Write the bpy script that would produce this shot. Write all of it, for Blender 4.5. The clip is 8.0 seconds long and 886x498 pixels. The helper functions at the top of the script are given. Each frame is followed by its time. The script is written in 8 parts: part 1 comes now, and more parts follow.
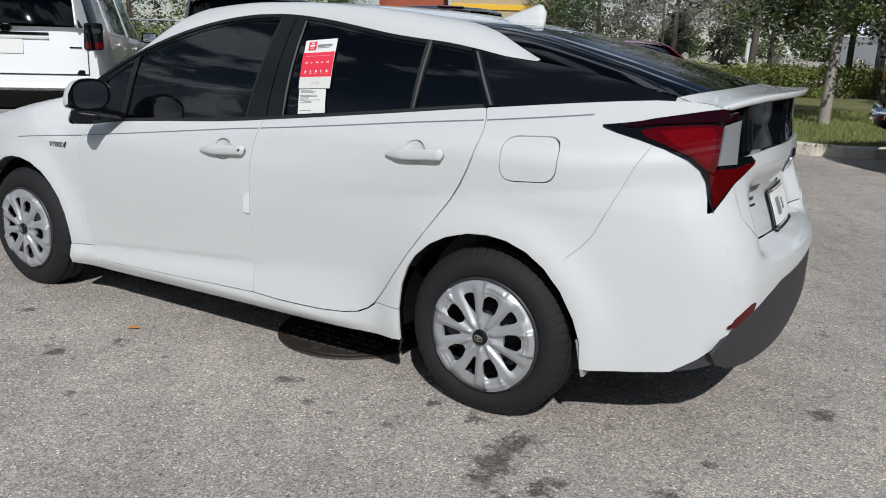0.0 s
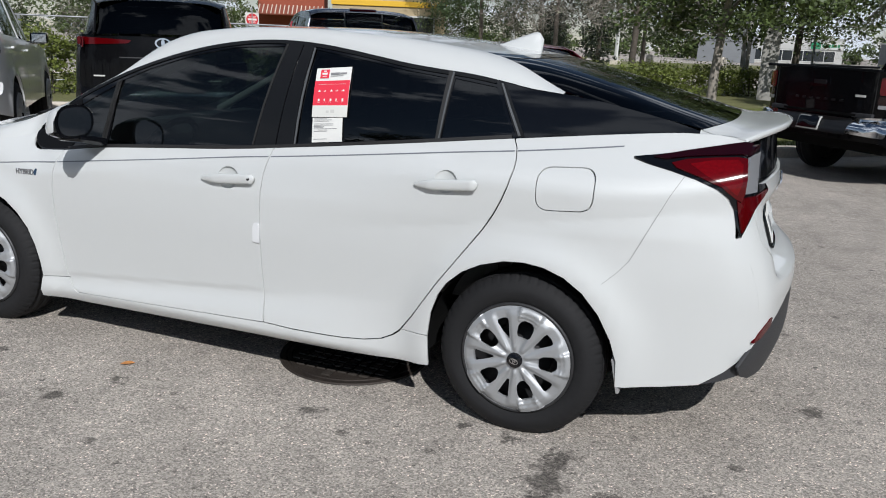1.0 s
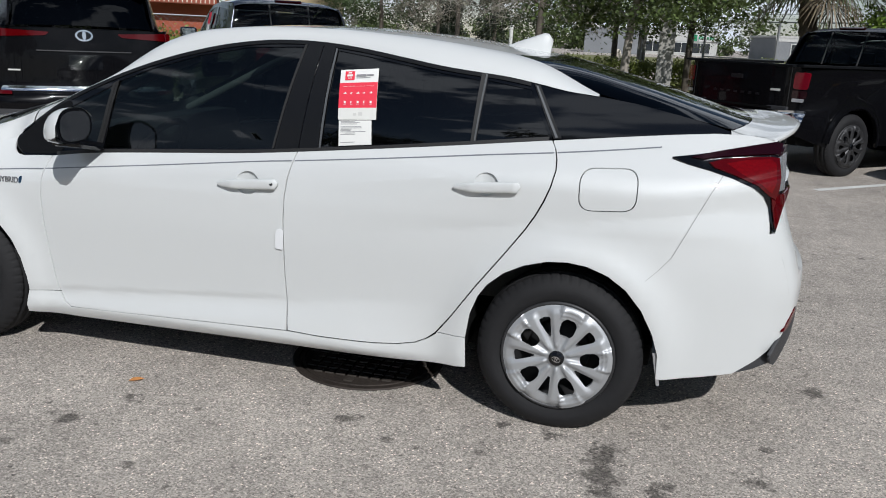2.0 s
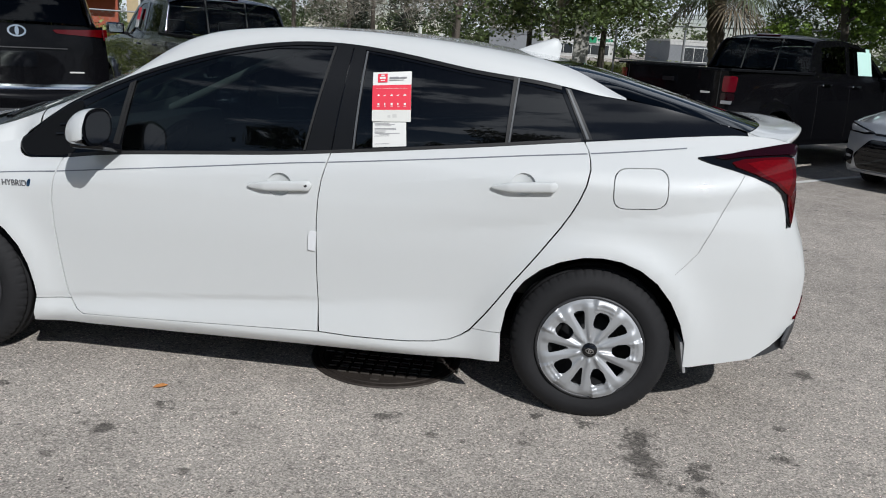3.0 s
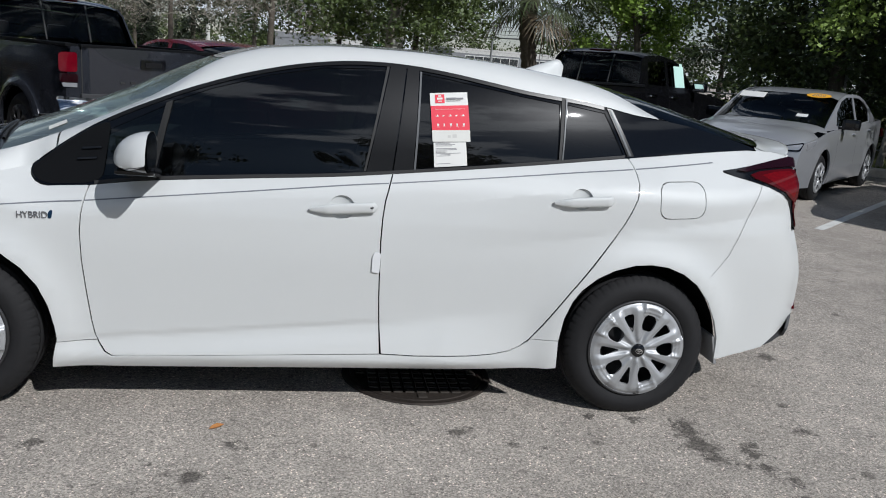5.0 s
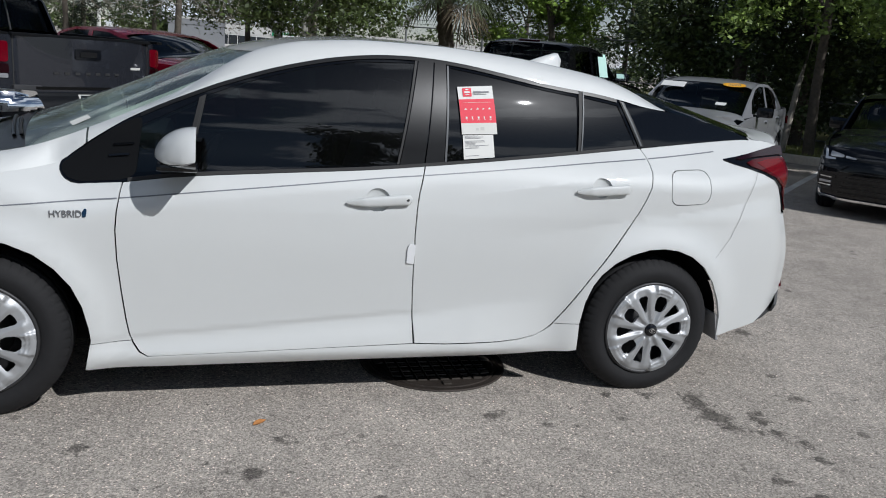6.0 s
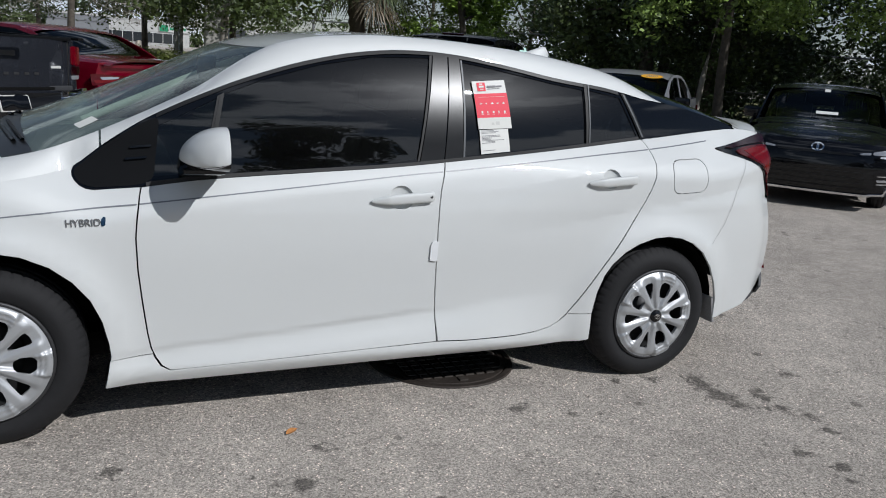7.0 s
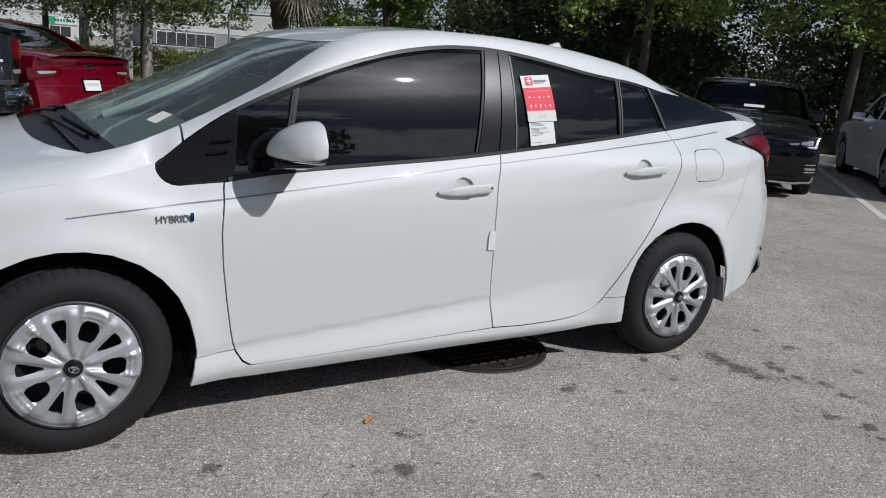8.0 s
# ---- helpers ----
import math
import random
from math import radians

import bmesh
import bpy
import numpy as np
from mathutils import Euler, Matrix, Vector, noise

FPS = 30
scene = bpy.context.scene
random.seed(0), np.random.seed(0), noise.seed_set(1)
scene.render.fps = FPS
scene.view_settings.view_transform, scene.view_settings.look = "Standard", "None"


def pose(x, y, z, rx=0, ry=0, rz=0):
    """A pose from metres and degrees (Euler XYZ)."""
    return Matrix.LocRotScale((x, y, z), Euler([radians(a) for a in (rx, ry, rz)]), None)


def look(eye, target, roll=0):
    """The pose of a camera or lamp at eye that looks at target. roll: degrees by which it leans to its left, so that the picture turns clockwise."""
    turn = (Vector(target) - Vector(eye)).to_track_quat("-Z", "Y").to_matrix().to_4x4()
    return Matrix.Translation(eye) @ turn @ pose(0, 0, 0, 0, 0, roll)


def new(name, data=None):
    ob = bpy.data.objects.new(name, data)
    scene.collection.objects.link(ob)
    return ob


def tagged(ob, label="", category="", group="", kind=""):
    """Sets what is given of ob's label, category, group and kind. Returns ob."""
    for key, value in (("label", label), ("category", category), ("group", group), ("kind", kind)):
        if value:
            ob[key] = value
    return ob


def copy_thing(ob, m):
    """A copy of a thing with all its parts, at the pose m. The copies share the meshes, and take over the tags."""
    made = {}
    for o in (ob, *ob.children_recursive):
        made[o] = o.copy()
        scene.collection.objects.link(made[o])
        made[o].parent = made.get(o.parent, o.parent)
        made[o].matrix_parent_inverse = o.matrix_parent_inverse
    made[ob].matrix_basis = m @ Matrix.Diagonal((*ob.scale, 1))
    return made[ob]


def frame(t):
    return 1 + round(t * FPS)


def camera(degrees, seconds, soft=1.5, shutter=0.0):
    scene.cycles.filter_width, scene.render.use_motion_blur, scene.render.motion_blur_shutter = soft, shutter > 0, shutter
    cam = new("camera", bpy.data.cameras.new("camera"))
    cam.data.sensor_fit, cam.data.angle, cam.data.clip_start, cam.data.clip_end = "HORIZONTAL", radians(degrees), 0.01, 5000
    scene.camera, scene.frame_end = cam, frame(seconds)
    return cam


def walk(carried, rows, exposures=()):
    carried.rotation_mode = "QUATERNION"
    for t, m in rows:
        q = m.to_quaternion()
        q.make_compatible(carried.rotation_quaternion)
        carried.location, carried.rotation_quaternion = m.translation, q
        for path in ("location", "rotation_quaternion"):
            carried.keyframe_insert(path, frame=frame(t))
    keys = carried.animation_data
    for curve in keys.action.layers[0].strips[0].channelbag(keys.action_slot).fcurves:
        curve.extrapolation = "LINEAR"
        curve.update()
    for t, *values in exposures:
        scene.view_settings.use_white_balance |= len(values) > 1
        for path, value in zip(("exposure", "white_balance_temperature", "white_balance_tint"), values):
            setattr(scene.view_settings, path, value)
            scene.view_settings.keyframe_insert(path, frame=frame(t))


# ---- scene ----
cam = camera(58.8, 8.0, soft=1.0)
PATH = [
    (0, (2.546, -3.2, 1.314), (1.572, -1.529, 0.803), 1.8),
    (0.5, (2.313, -3.317, 1.342), (1.472, -1.576, 0.83), 2.0),
    (1, (2.058, -3.475, 1.431), (1.362, -1.673, 0.916), 2.3),
    (1.5, (1.823, -3.541, 1.437), (1.257, -1.694, 0.918), 2.5),
    (1.7, (1.71, -3.565, 1.444), (1.194, -1.705, 0.922), 2.5),
    (2.8, (1.146, -3.796, 1.46), (0.901, -1.881, 0.936), 3.6),
    (3, (1.06, -3.797, 1.446), (0.856, -1.876, 0.929), 3.6),
    (3.5, (0.796, -3.787, 1.459), (0.72, -1.855, 0.947), 3.8),
    (4, (0.519, -3.86, 1.465), (0.567, -1.923, 0.967), 3.9),
    (4.5, (0.285, -3.88, 1.45), (0.463, -1.948, 0.967), 4.0),
    (4.7, (0.161, -3.85, 1.439), (0.401, -1.922, 0.966), 4.3),
    (5.8, (-0.457, -3.821, 1.429), (0.063, -1.949, 0.953), 4.9),
    (6, (-0.548, -3.801, 1.417), (0.019, -1.943, 0.941), 4.9),
    (6.5, (-0.769, -3.68, 1.412), (-0.085, -1.861, 0.938), 4.8),
    (7, (-0.995, -3.617, 1.381), (-0.193, -1.846, 0.911), 4.4),
    (7.5, (-1.324, -3.534, 1.354), (-0.406, -1.82, 0.885), 4.4),
    (8, (-1.587, -3.426, 1.337), (-0.572, -1.767, 0.872), 4.6),
]
walk(cam, [(t, look(eye, target, roll)) for t, eye, target, roll in PATH], [(0, -0.21, 6260, 10.2), (1.5, -0.15, 6260, 10.2), (3.5, -0.23, 6220, 10.0), (4.5, -0.26, 6190, 10.0), (6.5, -0.35, 6160, 10.1), (8, -0.34, 6140, 10.3)])

# ---- light ----
SUN = Vector((0.68, -1.0, 1.02)).normalized()
sun_data = bpy.data.lights.new("sun", "SUN")
sun_data.energy, sun_data.angle, sun_data.color = 4.3, radians(0.55), (1.0, 0.98, 0.955)
sun_ob = new("sun", sun_data)
sun_ob.rotation_euler = SUN.to_track_quat("Z", "Y").to_euler()
world = bpy.data.worlds.new("sky")
scene.world = world
world.use_nodes = True
wt = world.node_tree
sky = wt.nodes.new("ShaderNodeTexSky")
sky.sky_type, sky.sun_disc = "NISHITA", False
sky.sun_elevation = math.asin(SUN.z)
sky.sun_rotation = math.atan2(SUN.x, SUN.y)
sky.air_density, sky.dust_density, sky.ozone_density = 1.0, 0.05, 1.2
# broken clouds in the sky
geo = wt.nodes.new("ShaderNodeTexCoord")
squash = wt.nodes.new("ShaderNodeMapping")
squash.inputs["Scale"].default_value = (1.0, 1.0, 3.2)
squash.inputs["Location"].default_value = (3.1, 1.7, 0.4)
wt.links.new(geo.outputs["Generated"], squash.inputs["Vector"])
cloud = wt.nodes.new("ShaderNodeTexNoise")
cloud.inputs["Scale"].default_value, cloud.inputs["Detail"].default_value, cloud.inputs["Roughness"].default_value = 2.6, 9.0, 0.60
wt.links.new(squash.outputs["Vector"], cloud.inputs["Vector"])
ramp = wt.nodes.new("ShaderNodeMapRange")
ramp.interpolation_type = "SMOOTHSTEP"
ramp.inputs["From Min"].default_value, ramp.inputs["From Max"].default_value = 0.53, 0.61
mix = wt.nodes.new("ShaderNodeMix")
mix.data_type = "RGBA"
# the cover thickens towards the horizon
height = wt.nodes.new("ShaderNodeSeparateXYZ")
wt.links.new(geo.outputs["Generated"], height.inputs[0])
gather = wt.nodes.new("ShaderNodeMapRange")
for key, value in zip(("From Min", "From Max", "To Min", "To Max"), (0.0, 0.9, 0.045, 0.0)):
    gather.inputs[key].default_value = value
wt.links.new(height.outputs["Z"], gather.inputs["Value"])
heap = wt.nodes.new("ShaderNodeMath")
heap.operation = "ADD"
wt.links.new(cloud.outputs["Fac"], heap.inputs[0])
wt.links.new(gather.outputs["Result"], heap.inputs[1])
wt.links.new(heap.outputs[0], ramp.inputs["Value"])
haze = wt.nodes.new("ShaderNodeMapRange")
haze.interpolation_type = "SMOOTHSTEP"
for key, value in zip(("From Min", "From Max", "To Min", "To Max"), (0.02, 0.40, 0.28, 0.0)):
    haze.inputs[key].default_value = value
wt.links.new(height.outputs["Z"], haze.inputs["Value"])
cover = wt.nodes.new("ShaderNodeMath")
cover.operation = "MAXIMUM"
wt.links.new(ramp.outputs["Result"], cover.inputs[0])
wt.links.new(haze.outputs["Result"], cover.inputs[1])
wt.links.new(cover.outputs[0], mix.inputs["Factor"])
wt.links.new(sky.outputs["Color"], mix.inputs["A"])
mix.inputs["B"].default_value = (17.5, 18.8, 20.6, 1)
back = wt.nodes["Background"]
back.inputs["Strength"].default_value = 0.046
wt.links.new(mix.outputs["Result"], back.inputs["Color"])
scene.view_settings.exposure = 0.0


# ---- materials ----
def material(name, color, rough=0.5, metal=0.0, coat=0.0, spread=0.0, grain=0.0, scale=30.0, bump=0.0, bump_scale=60.0, transmission=0.0, ior=1.5, alpha=1.0, emit=0.0, spec=0.5, island=0.0):
    """A node material: base colour varied by noise at two scales, with fine relief."""
    m = bpy.data.materials.new(name)
    m.use_nodes = True
    t = m.node_tree
    b = t.nodes["Principled BSDF"]
    b.inputs["Base Color"].default_value = (*color, 1)
    b.inputs["Roughness"].default_value, b.inputs["Metallic"].default_value = rough, metal
    b.inputs["Coat Weight"].default_value, b.inputs["Coat Roughness"].default_value = coat, 0.03
    b.inputs["Transmission Weight"].default_value, b.inputs["IOR"].default_value = transmission, ior
    b.inputs["Specular IOR Level"].default_value = spec
    b.inputs["Alpha"].default_value = alpha
    if emit:
        b.inputs["Emission Color"].default_value, b.inputs["Emission Strength"].default_value = (*color, 1), emit
    co = t.nodes.new("ShaderNodeTexCoord")
    last = None
    for amount, sc in ((spread, scale * 0.08), (grain, scale)):
        if not amount:
            continue
        n = t.nodes.new("ShaderNodeTexNoise")
        n.inputs["Scale"].default_value, n.inputs["Detail"].default_value = sc, 6
        t.links.new(co.outputs["Object"], n.inputs["Vector"])
        r = t.nodes.new("ShaderNodeMapRange")
        r.inputs["From Min"].default_value, r.inputs["From Max"].default_value = 0.25, 0.75
        r.inputs["To Min"].default_value, r.inputs["To Max"].default_value = 1 - amount, 1 + amount
        t.links.new(n.outputs["Fac"], r.inputs["Value"])
        x = t.nodes.new("ShaderNodeVectorMath")
        x.operation = "MULTIPLY"
        if last is None:
            x.inputs[0].default_value = color
        else:
            t.links.new(last, x.inputs[0])
        t.links.new(r.outputs["Result"], x.inputs[1])
        last = x.outputs[0]
    if island:
        g = t.nodes.new("ShaderNodeNewGeometry")
        r = t.nodes.new("ShaderNodeMapRange")
        r.inputs["To Min"].default_value, r.inputs["To Max"].default_value = 1 - island, 1 + island
        t.links.new(g.outputs["Random Per Island"], r.inputs["Value"])
        x = t.nodes.new("ShaderNodeVectorMath")
        x.operation = "MULTIPLY"
        if last is None:
            x.inputs[0].default_value = color
        else:
            t.links.new(last, x.inputs[0])
        t.links.new(r.outputs["Result"], x.inputs[1])
        last = x.outputs[0]
    if last is not None:
        t.links.new(last, b.inputs["Base Color"])
    if bump:
        n = t.nodes.new("ShaderNodeTexNoise")
        n.inputs["Scale"].default_value, n.inputs["Detail"].default_value = bump_scale, 5
        t.links.new(co.outputs["Object"], n.inputs["Vector"])
        k = t.nodes.new("ShaderNodeBump")
        k.inputs["Strength"].default_value, k.inputs["Distance"].default_value = bump, 0.01
        t.links.new(n.outputs["Fac"], k.inputs["Height"])
        t.links.new(k.outputs["Normal"], b.inputs["Normal"])
    return m


def asphalt_material():
    """Old grey asphalt: pale stones in a dark binder, with patches, stains and a fine relief."""
    m = bpy.data.materials.new("asphalt")
    m.use_nodes = True
    t = m.node_tree
    b = t.nodes["Principled BSDF"]
    b.inputs["Roughness"].default_value = 0.9
    b.inputs["Specular IOR Level"].default_value = 0.25
    co = t.nodes.new("ShaderNodeTexCoord")

    def noise_node(scale, detail, rough=0.6):
        n = t.nodes.new("ShaderNodeTexNoise")
        n.inputs["Scale"].default_value, n.inputs["Detail"].default_value, n.inputs["Roughness"].default_value = scale, detail, rough
        t.links.new(co.outputs["Object"], n.inputs["Vector"])
        return n.outputs["Fac"]

    def ranged(value, a, z, lo, hi):
        r = t.nodes.new("ShaderNodeMapRange")
        for key, v in zip(("From Min", "From Max", "To Min", "To Max"), (a, z, lo, hi)):
            r.inputs[key].default_value = v
        t.links.new(value, r.inputs["Value"])
        return r.outputs["Result"]

    def times(p, q):
        x = t.nodes.new("ShaderNodeMath")
        x.operation = "MULTIPLY"
        t.links.new(p, x.inputs[0])
        t.links.new(q, x.inputs[1])
        return x.outputs[0]

    cell = t.nodes.new("ShaderNodeTexVoronoi")
    cell.inputs["Scale"].default_value = 165.0
    t.links.new(co.outputs["Object"], cell.inputs["Vector"])
    tone = t.nodes.new("ShaderNodeSeparateColor")
    t.links.new(cell.outputs["Color"], tone.inputs["Color"])
    stones = ranged(tone.outputs["Red"], 0.0, 1.0, 0.52, 1.34)
    bright = ranged(tone.outputs["Green"], 0.86, 0.97, 1.0, 1.75)
    fine = ranged(noise_node(160, 4), 0.3, 0.7, 0.72, 1.28)
    wide = ranged(noise_node(0.55, 6, 0.7), 0.3, 0.7, 0.80, 1.18)
    patch = ranged(noise_node(4.0, 8, 0.75), 0.3, 0.7, 0.82, 1.16)
    spots = times(ranged(noise_node(11.0, 4, 0.6), 0.64, 0.70, 1.0, 0.6), ranged(noise_node(24.0, 3, 0.55), 0.645, 0.685, 1.0, 0.5))
    dark = ranged(noise_node(2.1, 6, 0.65), 0.64, 0.72, 1.0, 0.72)
    # small drips and gum spots scattered over the ground
    drip = t.nodes.new("ShaderNodeTexVoronoi")
    drip.inputs["Scale"].default_value = 4.2
    t.links.new(co.outputs["Object"], drip.inputs["Vector"])
    chance = t.nodes.new("ShaderNodeSeparateColor")
    t.links.new(drip.outputs["Color"], chance.inputs["Color"])
    size = ranged(chance.outputs["Blue"], 0.45, 1.0, -0.07, 0.11)
    rough_edge = ranged(noise_node(55.0, 3, 0.6), 0.25, 0.75, -0.05, 0.05)
    away = t.nodes.new("ShaderNodeMath")
    away.operation = "SUBTRACT"
    t.links.new(drip.outputs["Distance"], away.inputs[0])
    t.links.new(size, away.inputs[1])
    edge_sum = t.nodes.new("ShaderNodeMath")
    edge_sum.operation = "ADD"
    t.links.new(away.outputs[0], edge_sum.inputs[0])
    t.links.new(rough_edge, edge_sum.inputs[1])
    drips = ranged(edge_sum.outputs[0], -0.01, 0.02, 0.52, 1.0)
    # oil and water stains near the car
    blots = None
    wob = ranged(noise_node(16.0, 6, 0.7), 0.2, 0.8, -0.075, 0.075)
    for x, y, r in ((1.57, -0.93, 0.035), (1.555, -1.03, 0.05), (1.555, -1.13, 0.055), (1.575, -1.23, 0.04), (1.77, -1.13, 0.02), (1.75, -1.20, 0.022), (1.74, -1.32, 0.025), (1.80, -1.41, 0.025), (1.67, -1.30, 0.015), (1.50, -1.66, 0.02), (1.55, -1.80, 0.025), (1.50, -1.86, 0.02), (1.77, -1.55, 0.015), (1.37, -0.90, 0.02), (1.18, -0.87, 0.015), (0.595, -1.025, 0.035), (-0.40, -1.36, 0.03), (-0.29, -1.13, 0.02), (2.09, -1.0, 0.03), (2.43, -0.14, 0.04), (-0.98, -1.13, 0.02)):
        dist = t.nodes.new("ShaderNodeVectorMath")
        dist.operation = "DISTANCE"
        dist.inputs[1].default_value = (x, y, 0)
        t.links.new(co.outputs["Object"], dist.inputs[0])
        add = t.nodes.new("ShaderNodeMath")
        add.operation = "ADD"
        t.links.new(dist.outputs["Value"], add.inputs[0])
        t.links.new(wob, add.inputs[1])
        one = ranged(add.outputs[0], r * 0.7, r * 1.4 + 0.012, 0.36, 1.0)
        if blots is None:
            blots = one
        else:
            low_one = t.nodes.new("ShaderNodeMath")
            low_one.operation = "MINIMUM"
            t.links.new(blots, low_one.inputs[0])
            t.links.new(one, low_one.inputs[1])
            blots = low_one.outputs[0]
    v = times(stones, blots)
    for q in (bright, fine, wide, patch, spots, dark, drips):
        v = times(v, q)
    col = t.nodes.new("ShaderNodeVectorMath")
    col.operation = "SCALE"
    col.inputs[0].default_value = (0.425, 0.383, 0.337)
    t.links.new(v, col.inputs["Scale"])
    t.links.new(col.outputs[0], b.inputs["Base Color"])
    k = t.nodes.new("ShaderNodeBump")
    k.inputs["Strength"].default_value, k.inputs["Distance"].default_value = 0.8, 0.005
    t.links.new(times(stones, fine), k.inputs["Height"])
    t.links.new(k.outputs["Normal"], b.inputs["Normal"])
    return m


ASPHALT = asphalt_material()
WHITE = material("pearl_white_paint", (0.592, 0.605, 0.597), 0.55, 0.09, 0.9, spread=0.008, scale=12, spec=0.2)
GLOSS_BLACK = material("gloss_black_trim", (0.004, 0.0045, 0.006), 0.06, spec=0.45)
SATIN_BLACK = material("satin_black_applique", (0.007, 0.0072, 0.008), 0.30, bump=0.015, bump_scale=300, spec=0.35)
TRIM_BLACK = material("grained_black_trim", (0.007, 0.0075, 0.0085), 0.5, bump=0.03, bump_scale=300, spec=0.06)
PLASTIC = material("dark_grey_plastic", (0.032, 0.033, 0.036), 0.6, grain=0.08, scale=120, bump=0.08, bump_scale=400)
RUBBER = material("tyre_rubber", (0.013, 0.013, 0.014), 0.75, spec=0.3, spread=0.15, grain=0.1, scale=40, bump=0.06, bump_scale=150)
SEAL = material("black_rubber_seal", (0.012, 0.012, 0.012), 0.6)
VOID = material("black_underside", (0.006, 0.006, 0.006), 0.95, spec=0.1)
SILVER = material("silver_wheel_paint", (0.40, 0.41, 0.42), 0.45, 0.5, 0.0, spread=0.03, scale=30)
CHROME = material("chrome", (0.75, 0.76, 0.78), 0.08, 1.0)
STEEL = material("dark_steel", (0.05, 0.05, 0.052), 0.5, 0.6, grain=0.15, scale=50)


def tinted_glass(name, tint, clear, rough=0.02, ior=1.6, shine_tint=(1, 1, 1), film=0.0, haze=0.0):
    """Window glass: a mirror-like skin, with a dusty film, over a pane that lets a tinted part of the light through."""
    m = bpy.data.materials.new(name)
    m.use_nodes = True
    t = m.node_tree
    t.nodes.remove(t.nodes["Principled BSDF"])
    through_it = t.nodes.new("ShaderNodeBsdfTransparent")
    through_it.inputs["Color"].default_value = (*[c * clear for c in tint], 1)
    shine = t.nodes.new("ShaderNodeBsdfGlossy")
    shine.inputs["Roughness"].default_value = rough
    shine.inputs["Color"].default_value = (*shine_tint, 1)
    # gloss after Schlick, alike from both sides of the pane
    f0 = ((ior - 1) / (ior + 1)) ** 2
    facing = t.nodes.new("ShaderNodeLayerWeight")
    facing.inputs["Blend"].default_value = 0.5
    steep = t.nodes.new("ShaderNodeMath")
    steep.operation = "POWER"
    steep.inputs[1].default_value = 5.0
    t.links.new(facing.outputs["Facing"], steep.inputs[0])
    gloss = t.nodes.new("ShaderNodeMath")
    gloss.operation = "MULTIPLY_ADD"
    gloss.inputs[1].default_value, gloss.inputs[2].default_value = 1 - f0, f0
    t.links.new(steep.outputs[0], gloss.inputs[0])
    mx = t.nodes.new("ShaderNodeMixShader")
    t.links.new(gloss.outputs[0], mx.inputs["Fac"])
    t.links.new(through_it.outputs[0], mx.inputs[1])
    skin = shine.outputs[0]
    if film:
        dust = t.nodes.new("ShaderNodeBsdfGlossy")
        dust.inputs["Roughness"].default_value = 0.31
        dust.inputs["Color"].default_value = (*shine_tint, 1)
        both = t.nodes.new("ShaderNodeMixShader")
        both.inputs["Fac"].default_value = film
        t.links.new(skin, both.inputs[1])
        t.links.new(dust.outputs[0], both.inputs[2])
        skin = both.outputs[0]
    t.links.new(skin, mx.inputs[2])
    pane = mx.outputs[0]
    if haze:
        # thin pale dust, its strength also standing in for the sky's reflection
        dust_and_sky = t.nodes.new("ShaderNodeBsdfDiffuse")
        dust_and_sky.inputs["Color"].default_value = (0.62, 0.66, 0.64, 1)
        veil = t.nodes.new("ShaderNodeMixShader")
        veil.inputs["Fac"].default_value = haze
        t.links.new(pane, veil.inputs[1])
        t.links.new(dust_and_sky.outputs[0], veil.inputs[2])
        pane = veil.outputs[0]
    t.links.new(pane, t.nodes["Material Output"].inputs["Surface"])
    return m


GLASS_DARK = tinted_glass("privacy_glass", (0.8, 0.9, 1.0), 0.025, 0.018, film=0.09)
GLASS_TINT = tinted_glass("tinted_door_glass", (0.80, 0.98, 1.0), 0.095, 0.018, film=0.09)
GLASS_WIND = tinted_glass("windscreen_glass", (0.84, 0.97, 0.88), 0.92, ior=1.72, shine_tint=(0.92, 1.0, 0.93), film=0.12, haze=0.07)
RED_LENS = material("red_lamp_lens", (0.070, 0.0007, 0.002), 0.07, coat=0.15, spec=0.35, spread=0.1, scale=60)
BRIGHT_RED_LENS = material("bright_red_reflector", (0.125, 0.0012, 0.003), 0.10, spec=0.35, spread=0.25, grain=0.2, scale=90)
TAIL_RED_LENS = material("deep_red_lens", (0.12, 0.001, 0.007), 0.09, coat=0.3, spec=0.4, spread=0.2, grain=0.15, scale=90)
DARK_RED_LENS = material("dark_red_lamp_lens", (0.013, 0.0005, 0.002), 0.07, coat=0.2)
LAMP_BLADE = material("bright_satin_trim", (0.72, 0.74, 0.78), 0.25, 0.4, coat=0.4)
CLEAR_LENS = material("clear_lamp_lens", (0.42, 0.43, 0.45), 0.16, 0.5, coat=0.5)
PAPER = material("white_paper", (0.72, 0.72, 0.69), 0.7)
RED_PRINT = material("red_print", (0.72, 0.03, 0.06), 0.6)
GREY_PRINT = material("grey_print", (0.55, 0.55, 0.52), 0.7)
INK = material("grey_ink", (0.22, 0.22, 0.23), 0.7)


